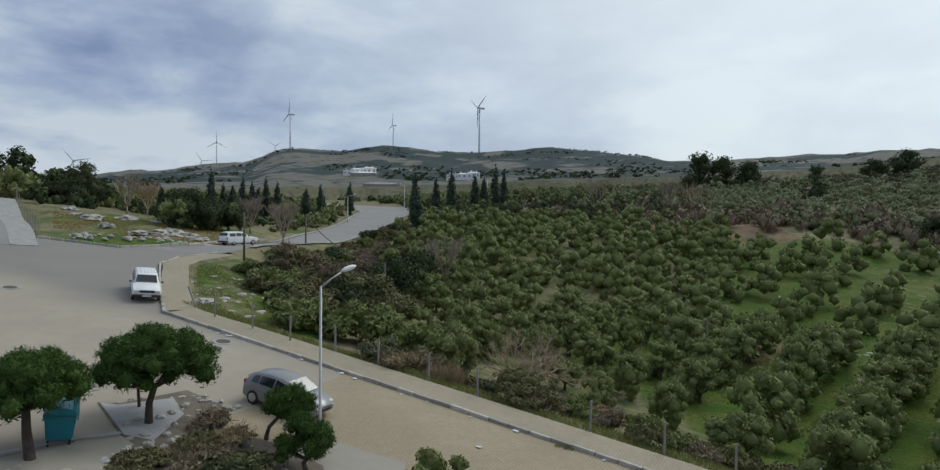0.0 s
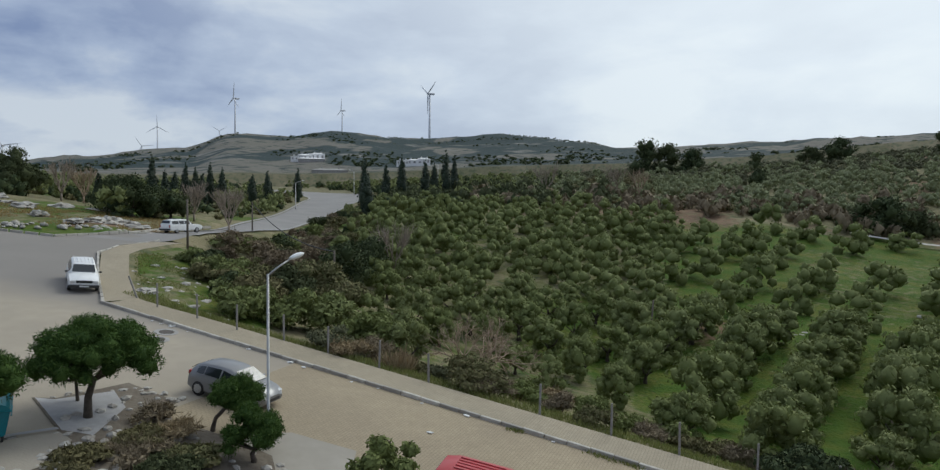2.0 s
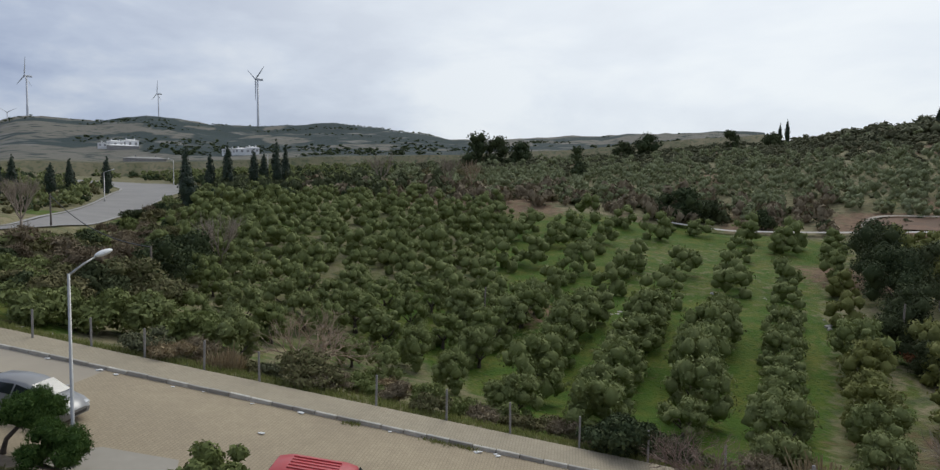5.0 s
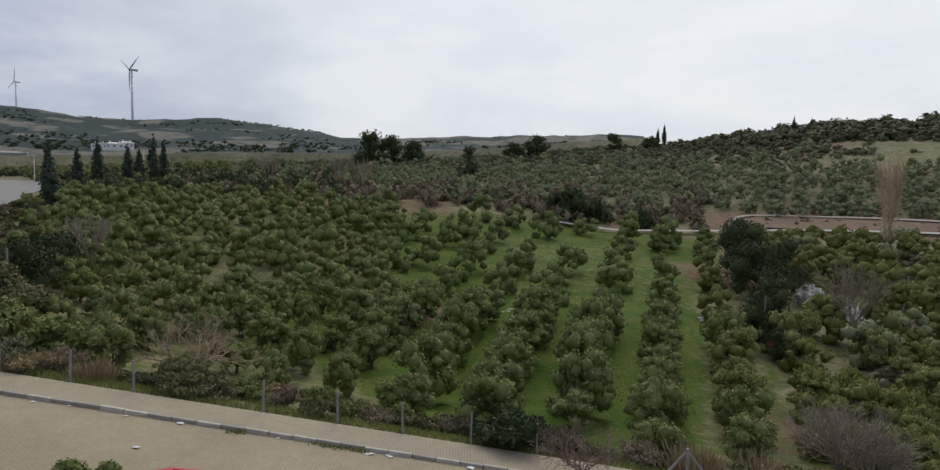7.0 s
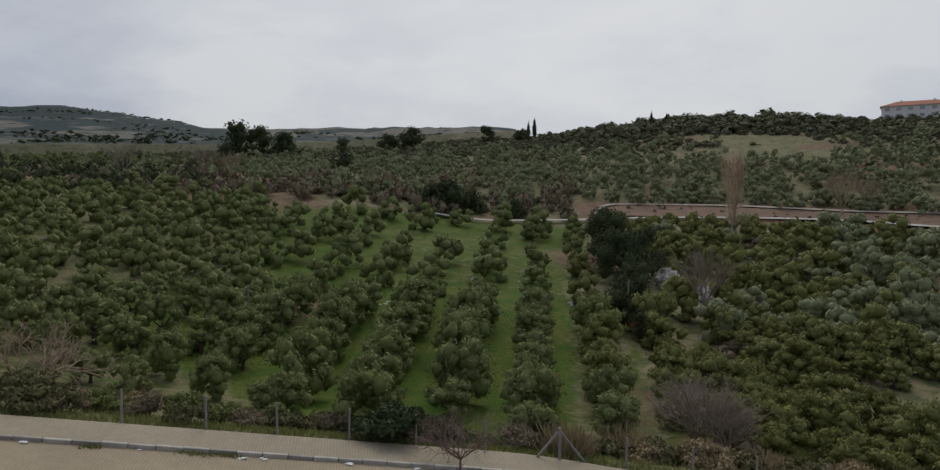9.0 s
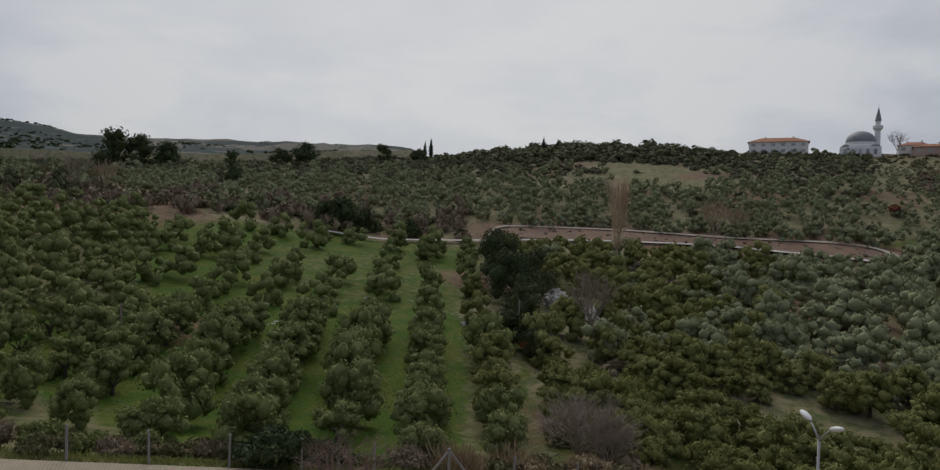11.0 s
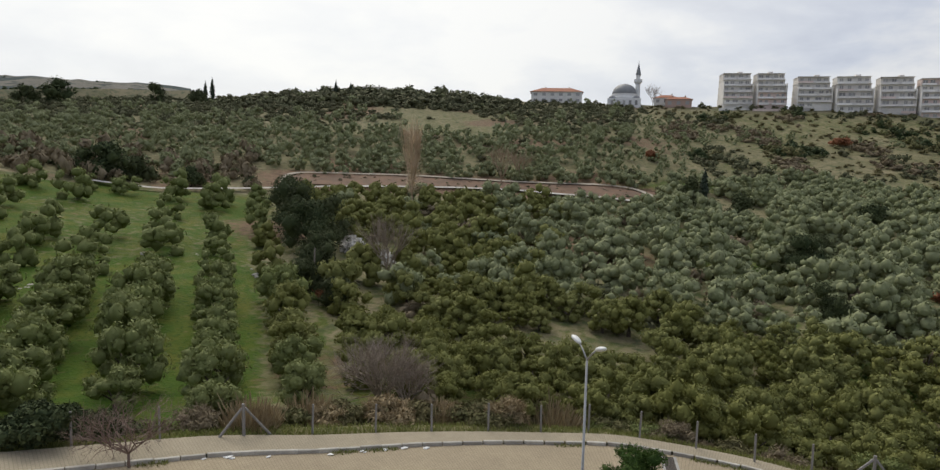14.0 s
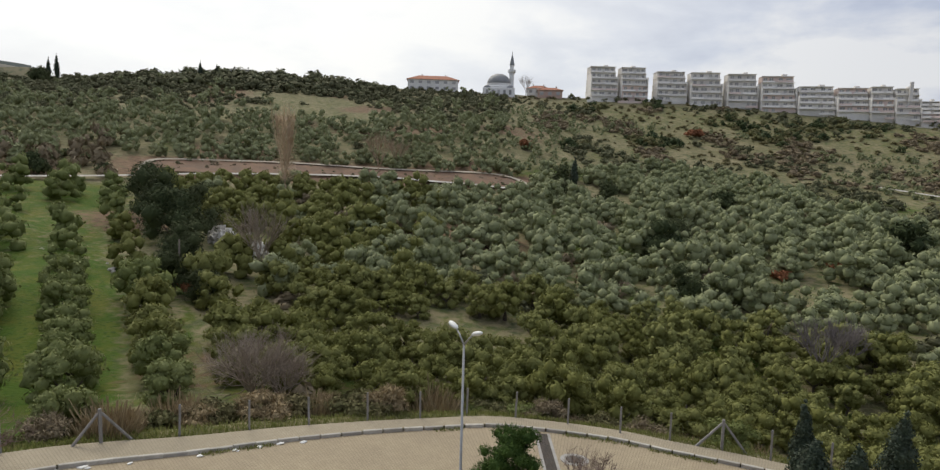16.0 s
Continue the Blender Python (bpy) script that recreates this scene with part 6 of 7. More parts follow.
bush("rust_shrub", *polar(52.6, 71), 3.0, 2.2, RUST, 900, 0.22, "rust-brown withered shrub below the dark oaks", 470)
bush("rust_shrub", *polar(93.3, 268), 7.0, 3.5, RUST, 700, 0.6, "reddish-orange withered shrub on the grassy slope", 471)
bush("rust_shrub", *polar(104.6, 109), 3.4, 2.6, RUST, 500, 0.3, "rust-brown withered shrub among silvery olives", 473)
bush("rust_shrub", *polar(100.5, 101), 3.0, 2.0, RUST, 500, 0.3, "rust-brown withered shrub among silvery olives", 474)
bush("rust_shrub", *polar(79.6, 201), 5.0, 4.0, RUST, 700, 0.5, "reddish-orange withered shrub above the track", 472)

GRASS = material("grass_blades", (0.13, 0.16, 0.04), 0.8, island=(0.28, 0.27, 0.11), spec=0.2, through_light=0.4)
kg = np.random.default_rng(480)


DRYGRASS = material("dry_grass_blades", (0.24, 0.17, 0.07), 0.85, island=(0.38, 0.26, 0.12), spec=0.2, through_light=0.4)


def blades(name, feet, tall, label, broad=1.0, mat=GRASS):
    """Short grass blades at the given feet, joined."""
    foot = np.array([(x, y, ground(x, y)) for x, y in feet])
    n = len(foot)
    tip = foot + kg.normal(0, 0.07, (n, 3)) * np.array([1, 1, 0]) + np.array([0, 0, 1]) * (tall * kg.uniform(0.4, 1.0, n))[:, None]
    side = kg.normal(size=(n, 3)) * np.array([1, 1, 0])
    side /= np.linalg.norm(side, axis=1)[:, None]
    w = kg.uniform(0.012, 0.03, n)[:, None] * broad
    v = np.stack([foot - side * w, foot + side * w, tip + side * w * 0.4, tip - side * w * 0.4], 1).reshape(-1, 3)
    return tagged(joined(name, v, np.arange(n * 4).reshape(-1, 4), mat), label, "grass", kind="stuff")


feet = []
for k in range(5200):
    d = kg.uniform(-20, 46)
    if noise.noise((d * 0.35, 0.2, 0.4)) > (0.02 if d > 10 else 0.34):
        feet.append(offset_point(d, kg.normal(-0.14, 0.11)))
blades("kerb_grass", feet, 0.16, "grass growing in the joint along the kerb")
feet = [offset_point(d, walk_width(d) + 0.1 + abs(kg.normal(0, 0.9))) for d in kg.uniform(-36, 48, 16000)]
blades("strip_grass", feet, 0.28, "rough grass strip between the footpath and the fence")

feet = [polar(a, r) for a, r in zip(kg.uniform(-32, -19.5, 9000), kg.uniform(73.5, 96, 9000))]
feet = [q for q in feet if noise.noise((q[0] * 0.3, q[1] * 0.3, 0.5)) > -0.1]
blades("bank_grass", feet, 0.16, "dry grass among the rocks of the bank", 1.8, DRYGRASS)
feet = [polar(a, r) for a, r in zip(kg.uniform(-22.5, -13, 9000), kg.uniform(43.5, 62, 9000))]
feet = [q for q in feet if noise.noise((q[0] * 0.4, q[1] * 0.4, 0.5)) > -0.05]
blades("corner_grass", feet, 0.13, "rough grass between the stones of the corner", 1.6)

# ---- wild ground cover on the left bank and the far land ----
lw = np.random.default_rng(501)
shrubs, olives_l, darks, tufts = [], [], [], []
for k in range(3000):
    az, r = lw.uniform(-46, 12), 60 + 280 * lw.random() ** 0.65
    x, y = polar(az, r)
    lx = lerp_table({66: -27.6, 90: -27.5, 145: -29.8, 190: -33.2, 224: -37, 262: -58, 400: -150}, y)
    rx = lerp_table({66: -22.6, 92: -22.2, 132: -21.6, 180: -19.3, 205: -18.8, 250: -28, 400: -100}, y)
    if lx - 3 < x < rx + 3.5 or (az < -16 and r < 88) or (az > -16 and x > rx and r < 140) or (az < -30 and r < 105) or (-30 < az < -24 and r < 122):
        continue
    if x < lx and y < 130 and abs(x - lx) < 8:
        if lw.random() < 0.7:
            continue
    v = noise.noise((x * 0.03, y * 0.03, 3.3))
    q = lw.random()
    if q < 0.3:
        darks.append((x, y, lw.uniform(0.5, 1.1), lw.uniform(0.7, 1.2)))
    elif q < 0.62:
        olives_l.append((x, y, lw.uniform(0.7, 1.15), 1.0))
    else:
        shrubs.append((x, y, lw.uniform(0.4, 0.9), lw.uniform(0.6, 1.0)))
SMALLBUSH = [crown_arrays(lw, olive_puffs(lw, 2.2, 0.0, 2.6, 4), 44, 0.48, rings=3, sides=5) for _ in range(6)]
scatter("bank_olives", olives_l, FAR, OLIVE, lw, "scattered grey-green olive trees beside the climbing road", "trees")
scatter("bank_evergreens", darks, BUSH, DARKLEAF, lw, "dark evergreen shrubs on the far bank", "shrubs")
scatter("bank_shrubs", shrubs, SMALLBUSH, SHRUB, lw, "brownish scrub on the far bank", "shrubs")
hills = []
for k in range(9000):
    az, r = lw.uniform(-45, 52), 370 + 690 * lw.random()
    x, y = polar(az, r)
    if noise.noise((x * 0.009, y * 0.009, 8.8)) + 0.35 * noise.noise((x * 0.03, y * 0.03, 8.8)) > (-0.08 if az < 16 else 0.1) and cover(x, y)[3] > 0.5:
        hills.append((x, y, lw.uniform(0.4, 1.25), lw.uniform(0.45, 0.8)))
HILLBUSH = [crown_arrays(lw, olive_puffs(lw, 2.6, 0.0, 2.8, 2), 9, 1.0, rings=3, sides=5) for _ in range(6)]
scatter("far_hill_scrub", hills, HILLBUSH, DARKLEAF, lw, "dark scrub dotted over the distant hills", "scrub")

edge_brown = [(*polar(lw.uniform(4, 47), lw.uniform(142, 180)), lw.uniform(0.7, 1.4), lw.uniform(0.9, 1.5)) for _ in range(170)]
edge_dark = [(*polar(lw.uniform(-3, 16), lw.uniform(150, 195)), lw.uniform(0.8, 1.4), lw.uniform(0.9, 1.5)) for _ in range(120)] + [(*polar(lw.uniform(16, 47), lw.uniform(147, 170)), lw.uniform(0.6, 1.1), lw.uniform(0.8, 1.2)) for _ in range(45)]
scatter("brown_thicket", edge_brown, SMALLBUSH, BROWNSCRUB, lw, "greyish-brown leafless thicket along the upper edge of the grove", "thicket")
scatter("dark_thicket", edge_dark, BUSH, DARKLEAF, lw, "dark evergreen thicket along the upper edge of the grove", "thicket")
slope_dark, slope_brown = [], []
for k in range(2500):
    az, r = lw.uniform(80, 113), lw.uniform(212, 332)
    x, y = polar(az, r)
    a = noise.noise((x * 0.022, y * 0.045, 1.3)) + 0.5 * noise.noise((x * 0.07, y * 0.07, 6.1))
    b = noise.noise((x * 0.03, y * 0.05, 11.3)) + 0.4 * noise.noise((x * 0.09, y * 0.09, 2.2))
    if a > 0.36:
        slope_dark.append((x, y, lw.uniform(0.6, 1.4), lw.uniform(0.6, 0.95)))
    elif b > (0.18 if r < 285 else 0.45):
        slope_brown.append((x, y, lw.uniform(0.5, 1.3), lw.uniform(0.5, 0.8)))
scatter("slope_thicket", slope_dark[::4], BUSH, DARKLEAF, lw, "dark evergreen thicket in bands below the apartment blocks", "scrub")
scatter("slope_scrub", slope_dark[1::4], BUSH, SHRUB, lw, "olive-brown scrub in bands below the apartment blocks", "scrub")
scatter("slope_brush", slope_brown, SMALLBUSH, BROWNSCRUB, lw, "reddish-brown leafless brush on the grassy slope", "brush")

# ---- rocks ----
rk = np.random.default_rng(601)
for k, (az, r, size) in enumerate(((-24.0, 79, 1.9), (-22.9, 80, 1.3), (-25.0, 78, 1.3), (-22.3, 78, 1.2), (-26.4, 77, 0.9), (-29.5, 92, 2.0), (-27.2, 95, 1.8), (-24.6, 98, 1.8), (-31.0, 99, 1.4), (-28.6, 83, 1.2), (-30.5, 95, 0.9),
                                   (-21.7, 48.0, 0.95), (-20.2, 50, 0.45), (-18.9, 52, 0.5), (-19.6, 46.6, 0.35), (-18.3, 46, 0.5), (-17.4, 48, 0.4), (-22.6, 54, 0.35), (-21.0, 57, 0.45), (-19.0, 57, 0.5), (-14.2, 43.0, 0.45), (-13.2, 42.6, 0.4), (-16.0, 43.4, 0.4), (-17.2, 44.5, 0.35), (-20.6, 53, 0.35), (-22.3, 50, 0.3))):
    stone(*polar(az, r), size, rk, 0.36, name="rock", label="weathered pale limestone rock in the grassy bank", group="rocks of the bank", sink=0.55)
PEBBLE = [core_quads([((0, 0, 0.1), 1.0, 0.6)], 1.0, 4, 7)] + [core_quads([((0, 0, 0.1), 1.0, 0.5), ((0.5, 0.2, 0.0), 0.7, 0.6)], 1.0, 4, 6)]
spots = []
for k in range(90):
    az = rk.uniform(-31, -20)
    spots.append((*polar(az, 72.5 + rk.uniform(0, 3) + (az + 25) * 0.25), rk.uniform(0.12, 0.4), 1.0))
scatter("bank_stones", spots, PEBBLE, STONE, rk, "small pale stones along the foot of the bank", "stones")
spots = []
for k in range(150):
    spots.append((*offset_point(rk.uniform(-34, 16), 2.45 + abs(rk.normal(0, 0.8))), rk.uniform(0.05, 0.18), 1.0))
scatter("strip_stones", spots, PEBBLE, STONE, rk, "small pale stones in the grass strip beside the footpath", "stones")
spots = [(*polar(rk.uniform(-22.5, -15), rk.uniform(43.5, 58)), rk.uniform(0.1, 0.36), 0.9) for k in range(70)]
scatter("corner_stones", spots, PEBBLE, STONE, rk, "pale stones sunk in the grass of the corner", "stones")
for k, (az, r, size, fl) in enumerate(((54.6, 99, 1.4, 0.9), (55.2, 98, 1.2, 0.9), (54.3, 97, 1.0, 0.8), (54.9, 95, 1.2, 1.0), (55.5, 93.5, 0.9, 0.9), (56.9, 93, 1.2, 1.0), (57.5, 91, 1.3, 0.9), (57.2, 89, 0.8, 0.9), (58.6, 89, 0.9, 0.8), (55.9, 91, 0.8, 0.9), (53.9, 101, 1.0, 0.7), (59.3, 90, 0.8, 0.7), (60.2, 92, 0.7, 0.6), (58.0, 95, 0.8, 0.6))):
    stone(*polar(az, r), size, rk, fl * 1.25, mat=WHITEROCK, name="rock", label="whitish limestone outcrop among the trees", group="rocks of the outcrop", sink=0.15)
for az, r in ((41.8, 76.5), (41.4, 74), (36.9, 66.3), (37.2, 67), (36.2, 66), (33.5, 69), (33.0, 70), (46.8, 82), (47.0, 80), (47.3, 78.5), (42.6, 88), (41.0, 92), (38.6, 88), (31.0, 74), (30.6, 75)):
    for q in range(3):
        stone(*polar(az + rk.normal(0, 0.3), r + rk.normal(0, 0.5)), rk.uniform(0.2, 0.45), rk, 0.6, label="pale stone in the orchard grass", group="stones of the orchard")
# litter
LITTER = material("white_litter", (0.7, 0.7, 0.68), 0.6, tint=(0.55, 0.55, 0.53), amount=0.4, scale=9)
for k in range(44):
    d = rk.uniform(-34, 20)
    x, y = offset_point(d, rk.choice([-0.15, -0.3, 2.0, 0.6, -3.0], p=[0.4, 0.3, 0.15, 0.1, 0.05]))
    bm = bmesh.new()
    bmesh.ops.create_icosphere(bm, subdivisions=1, radius=rk.uniform(0.05, 0.14))
    for v in bm.verts:
        v.co = Vector((v.co.x * 1.6, v.co.y, v.co.z * 0.3)) * rk.uniform(0.6, 1.3)
    ob = part("paper_litter", bm, LITTER)
    ob.matrix_world = Matrix.Translation((x, y, ground(x, y) + 0.03)) @ Matrix.Rotation(radians(-27 + rk.uniform(-20, 20)), 4, "Z")
    tagged(ob, "scrap of white litter along the kerb", "litter", "litter along the kerb")

# ---- tracks on the opposite slope ----
TRACK = material("track_gravel", (0.55, 0.53, 0.49), 0.95, tint=(0.30, 0.27, 0.22), amount=0.6, scale=0.3, bump=0.4)
EARTHTRACK = material("track_earth", (0.40, 0.355, 0.29), 0.95, tint=(0.26, 0.22, 0.17), amount=0.7, scale=0.3, bump=0.4)
EARTH = material("red_earth", (0.20, 0.115, 0.07), 0.95, tint=(0.12, 0.08, 0.055), amount=0.7, scale=0.35, bump=0.6, bump_scale=3)


def track(points, width, mat, lift, label, name="track"):
    mids = [polar(a, r) for a, r in curve_through(points, 60)]
    left, right = [], []
    for i, (x, y) in enumerate(mids):
        x0, y0 = mids[max(0, i - 1)]
        x1, y1 = mids[min(len(mids) - 1, i + 1)]
        k = math.hypot(x1 - x0, y1 - y0)
        left.append((x - (y1 - y0) / k * width / 2, y + (x1 - x0) / k * width / 2))
        right.append((x + (y1 - y0) / k * width / 2, y - (x1 - x0) / k * width / 2))
    return strip(name, left, right, 4, mat, lift, label, "track")


tk = np.random.default_rng(640)
scatter("bank_brush", [(*polar(tk.uniform(49.5, 79), tk.uniform(152.5, 161)), tk.uniform(0.2, 0.5), tk.uniform(0.6, 1.1)) for _ in range(110)], SMALLBUSH, BROWNSCRUB, tk, "brown brush on the earth bank between the tracks", "brush")
scatter("bank_shrubs", [(*polar(tk.uniform(49.5, 80), tk.uniform(153, 161)), tk.uniform(0.25, 0.5), tk.uniform(0.6, 1.0)) for _ in range(60)], SMALLBUSH, CREST, tk, "low green shrubs on the earth bank", "shrubs")
scatter("track_olives", [(*polar(50 + 30 * (k + tk.uniform(0, 0.6)) / 26, tk.uniform(163, 169)), tk.uniform(0.85, 1.15), tk.uniform(0.95, 1.15)) for k in range(26)], MID, OLIVE_FAR, tk, "row of silvery olive trees along the upper track", "trees")
track([(49, 156), (56, 156), (64, 158), (72, 157), (80, 156)], 11, EARTH, 0.55, "bare reddish earth bank between the tracks", "bank")
track([(34, 141), (40, 139), (46, 142), (52.5, 147.5), (60, 150.5), (67.6, 152.5), (72, 151), (77.6, 149.5), (81.5, 150)], 1.4, TRACK, 0.75, "pale gravel track across the hillside")
track([(49.0, 150), (49.2, 156), (50.5, 161.5), (56, 162), (61, 162), (67.6, 161), (74, 162), (78, 162), (80, 156), (81, 151)], 1.3, EARTHTRACK, 0.8, "worn gravel track above the earth bank")
track([(106.5, 213), (108, 211), (110, 208), (113, 202), (120, 195)], 1.5, TRACK, 0.9, "pale gravel track in the valley")

# ---- poles and the overhead cable ----
WOOD = material("grey_wood", (0.16, 0.135, 0.11), 0.9, tint=(0.09, 0.075, 0.06), amount=0.6, scale=4, bump=0.4)


def wooden_pole(x, y, h, label, lean=(0, 0)):
    bm = bmesh.new()
    tube(bm, [(0, 0, -0.3), (lean[0], lean[1], h)], [0.12, 0.08], 8)
    ob = part("wooden_pole", bm, WOOD, flat_shaded=False)
    ob.location = (x, y, ground(x, y))
    return tagged(ob, label, "pole")


wooden_pole(-21.3, 63.0, 4.6, "short grey wooden pole on the grassy corner")
wooden_pole(*polar(19.6, 63), 4.6, "leaning grey wooden pole in the olive grove", (0.25, 0))
wooden_pole(*polar(51.6, 75), 4.8, "grey wooden pole beside the dark trees", (0.3, 0))
bm = bmesh.new()
a, b = Vector((-22.6, 92, ground(-22.6, 92) + 4.5)), Vector((*polar(-7.2, 60), ground(*polar(-7.2, 60)) + 4.6))
tube(bm, [a + (b - a) * (k / 12) + Vector((0, 0, -1.2 * (1 - (k / 6 - 1) ** 2))) for k in range(13)], [0.05] * 13, 5)
tagged(part("overhead_cable", bm, TRIMBLACK), "black overhead cable sagging across the road bank", "cable")
wooden_pole(*polar(-7.2, 60), 4.7, "wooden pole holding the cable in the thicket")
wooden_pole(-22.6, 92, 4.7, "wooden pole holding the cable beside the road")


bm = bmesh.new()
tube(bm, [(0, 0, -0.2), (0.05, 0, 0.9), (0.22, 0.05, 1.7), (0.25, 0.05, 2.3)], [0.17, 0.14, 0.1, 0.03], 7)
tube(bm, [(0.05, 0, 0.8), (-0.25, 0.05, 1.3)], [0.09, 0.03], 6)
ob = part("dead_trunk", bm, BARK)
ob.location = (*polar(94.6, 44), ground(*polar(94.6, 44)))
tagged(ob, "broken dark dead trunk among the lower olives", "dead tree")

# ---- wind turbines ----
TURBINE = material("turbine_white", (0.62, 0.63, 0.65), 0.5, tint=(0.55, 0.56, 0.58), amount=0.3, scale=0.1)


def wind_turbine(az, r, hub_el, tower, blade, phase, facing, label):
    x, y = polar(az, r)
    hub = EYE + r * math.tan(radians(hub_el))
    ob = empty("wind_turbine", Matrix.Translation((x, y, hub - tower)) @ Matrix.Rotation(radians(facing), 4, "Z"), label, "wind turbine", "wind turbines on the ridge")
    deep = max(0, hub - tower - ground(x, y)) + 6
    bm = bmesh.new()
    tube(bm, [(0, 0, -deep), (0, 0, 0), (0, 0, tower)], [blade * 0.066, blade * 0.062, blade * 0.036], 12)
    part("tower", bm, TURBINE, ob, flat_shaded=False)
    bm = bmesh.new()
    box(bm, 0, blade * 0.10, tower + blade * 0.04, blade * 0.09, blade * 0.34, blade * 0.1, blade * 0.02)
    nac = part("nacelle", bm, TURBINE, ob)
    bm = bmesh.new()
    bmesh.ops.create_uvsphere(bm, u_segments=10, v_segments=6, radius=blade * 0.06, matrix=Matrix.Translation((0, -blade * 0.1, tower + blade * 0.04)))
    part("hub", bm, TURBINE, ob, flat_shaded=False)
    for k in range(3):
        a = radians(phase + 120 * k)
        ux, uz = math.sin(a), math.cos(a)
        bm = bmesh.new()
        tube(bm, [(ux * blade * q, -blade * 0.1, tower + blade * 0.04 + uz * blade * q) for q in (0.03, 0.2, 0.6, 1.0)], [blade * w for w in (0.02, 0.035, 0.022, 0.006)], 6)
        part("blade", bm, TURBINE, ob)
    return ob


wind_turbine(0.75, 900, 9.40, 66, 27, 62, -65, "white wind turbine on the ridge, standing still")
wind_turbine(-15.1, 1150, 8.41, 62, 27, 8, -52, "white wind turbine on the ridge, standing still")
wind_turbine(-6.6, 1500, 7.85, 60, 27, 8, -60, "distant white wind turbine beyond the ridge")
wind_turbine(-20.8, 1600, 5.90, 60, 26, -2, 20, "distant white wind turbine beyond the ridge")
wind_turbine(-30.7, 1500, 3.94, 60, 32, -40, 15, "distant white wind turbine beyond the ridge")
wind_turbine(-21.9, 1900, 4.38, 60, 28, -35, 20, "distant white wind turbine beyond the ridge")
wind_turbine(-16.3, 2200, 5.83, 60, 26, 60, 20, "distant white wind turbine beyond the ridge")

# ---- buildings ----
PLASTER = material("grey_plaster", (0.74, 0.70, 0.645), 0.9, tint=(0.60, 0.58, 0.55), amount=0.6, scale=0.25, bump=0.2)
PALEPLASTER = material("pale_plaster", (0.86, 0.83, 0.78), 0.9, tint=(0.68, 0.66, 0.62), amount=0.5, scale=0.3)
PINKPLASTER = material("pink_plaster", (0.52, 0.36, 0.29), 0.9, tint=(0.42, 0.30, 0.25), amount=0.5, scale=0.3)
WINDARK = material("window_dark", (0.26, 0.255, 0.25), 0.25, obj=(0.52, 0.50, 0.47))
ROSEPLASTER = material("rose_plaster", (0.74, 0.60, 0.54), 0.9, tint=(0.62, 0.52, 0.47), amount=0.5, scale=0.3)
TILES = material("roof_tiles", (0.40, 0.16, 0.09), 0.85, tint=(0.28, 0.12, 0.075), amount=0.6, scale=0.6)
LEAD = material("dome_lead", (0.27, 0.275, 0.28), 0.6, 0.1, tint=(0.2, 0.21, 0.215), amount=0.5, scale=0.4)
WHITESTONE = material("white_stone", (0.82, 0.81, 0.79), 0.8, tint=(0.70, 0.69, 0.67), amount=0.4, scale=0.5)


def facing_pose(az, r, z):
    """A pose at a bearing whose -y side faces back along it."""
    x, y = polar(az, r)
    return Matrix.Translation((x, y, z)) @ Matrix.Rotation(radians(-az), 4, "Z")


def terrace_block(az, r, z, width, height, storeys, seed, label):
    """A stepped apartment block: each storey set back behind the balcony of the one below."""
    rg = np.random.default_rng(seed)
    ob = empty("apartment_block", facing_pose(az, r, z) @ Matrix.Rotation(radians(13), 4, "Z"), label, "apartment block", "stepped apartment blocks on the crest")
    sh, full = height / storeys, width * 0.92
    for k in range(storeys):
        front = -6.0 + 1.3 * k
        depth = 14 - (front + 6.0)
        z0 = k * sh
        width = full * (1.04 - 0.012 * k)
        bm = bmesh.new()
        box(bm, 0, front + depth / 2, z0 + sh / 2 - 0.09, width, depth, sh - 0.18)
        if k == 0:
            box(bm, 0, 1, -3, width, 13.8, 6)
            box(bm, 0, -8.5, -4.0, width + 5, 0.5, 4.2)
        part("storey", bm, ROSEPLASTER if rg.random() < 0.22 else PLASTER if rg.random() < 0.75 else PALEPLASTER, ob)
        bm = bmesh.new()
        box(bm, 0, front + depth / 2 - 0.5, z0 + sh - 0.09, width + 0.3, depth + 1.3, 0.18)
        part("floor_slab", bm, PALEPLASTER, ob)
        split = rg.uniform(-0.12, 0.12) * width
        for x0, x1, out in ((-width / 2 + 0.1, split - 0.5, 1.1), (split + 0.5, width / 2 - 0.1, 1.1)):
            if k == 0 and rg.random() < 0.3:
                continue
            bm = bmesh.new()
            tall = rg.uniform(0.75, 1.05)
            box(bm, (x0 + x1) / 2, front - out, z0 + tall / 2, x1 - x0, 0.15, tall)
            part("balcony_parapet", bm, ROSEPLASTER if rg.random() < 0.15 else PALEPLASTER if rg.random() < 0.6 else PLASTER, ob)
            n = 2 if x1 - x0 > 4 else 1
            for q in range(n):
                w = (x1 - x0) / n * rg.uniform(0.3, 0.7)
                cx = x0 + (x1 - x0) * (q + 0.5) / n
                bm = bmesh.new()
                box(bm, cx, front - 0.02, z0 + sh * 0.48, w, 0.12, sh * 0.5)
                win = part("window", bm, WINDARK, ob)
                bm = bmesh.new()
                box(bm, cx, front - 0.1, z0 + sh * 0.48, 0.1, 0.06, sh * 0.5)
                part("mullion", bm, PALEPLASTER, win)
    for side in (-1, 1):
        bm = bmesh.new()
        box(bm, side * full * 0.53, -1.0, height * 0.33, 0.3, 9, height * 0.66)
        part("party_wall", bm, PALEPLASTER, ob)
    bm = bmesh.new()
    box(bm, width * rg.uniform(0.05, 0.3), 4, height + 0.5, width * 0.16, 3, 1.4)
    part("stair_head", bm, PLASTER, ob)
    return ob


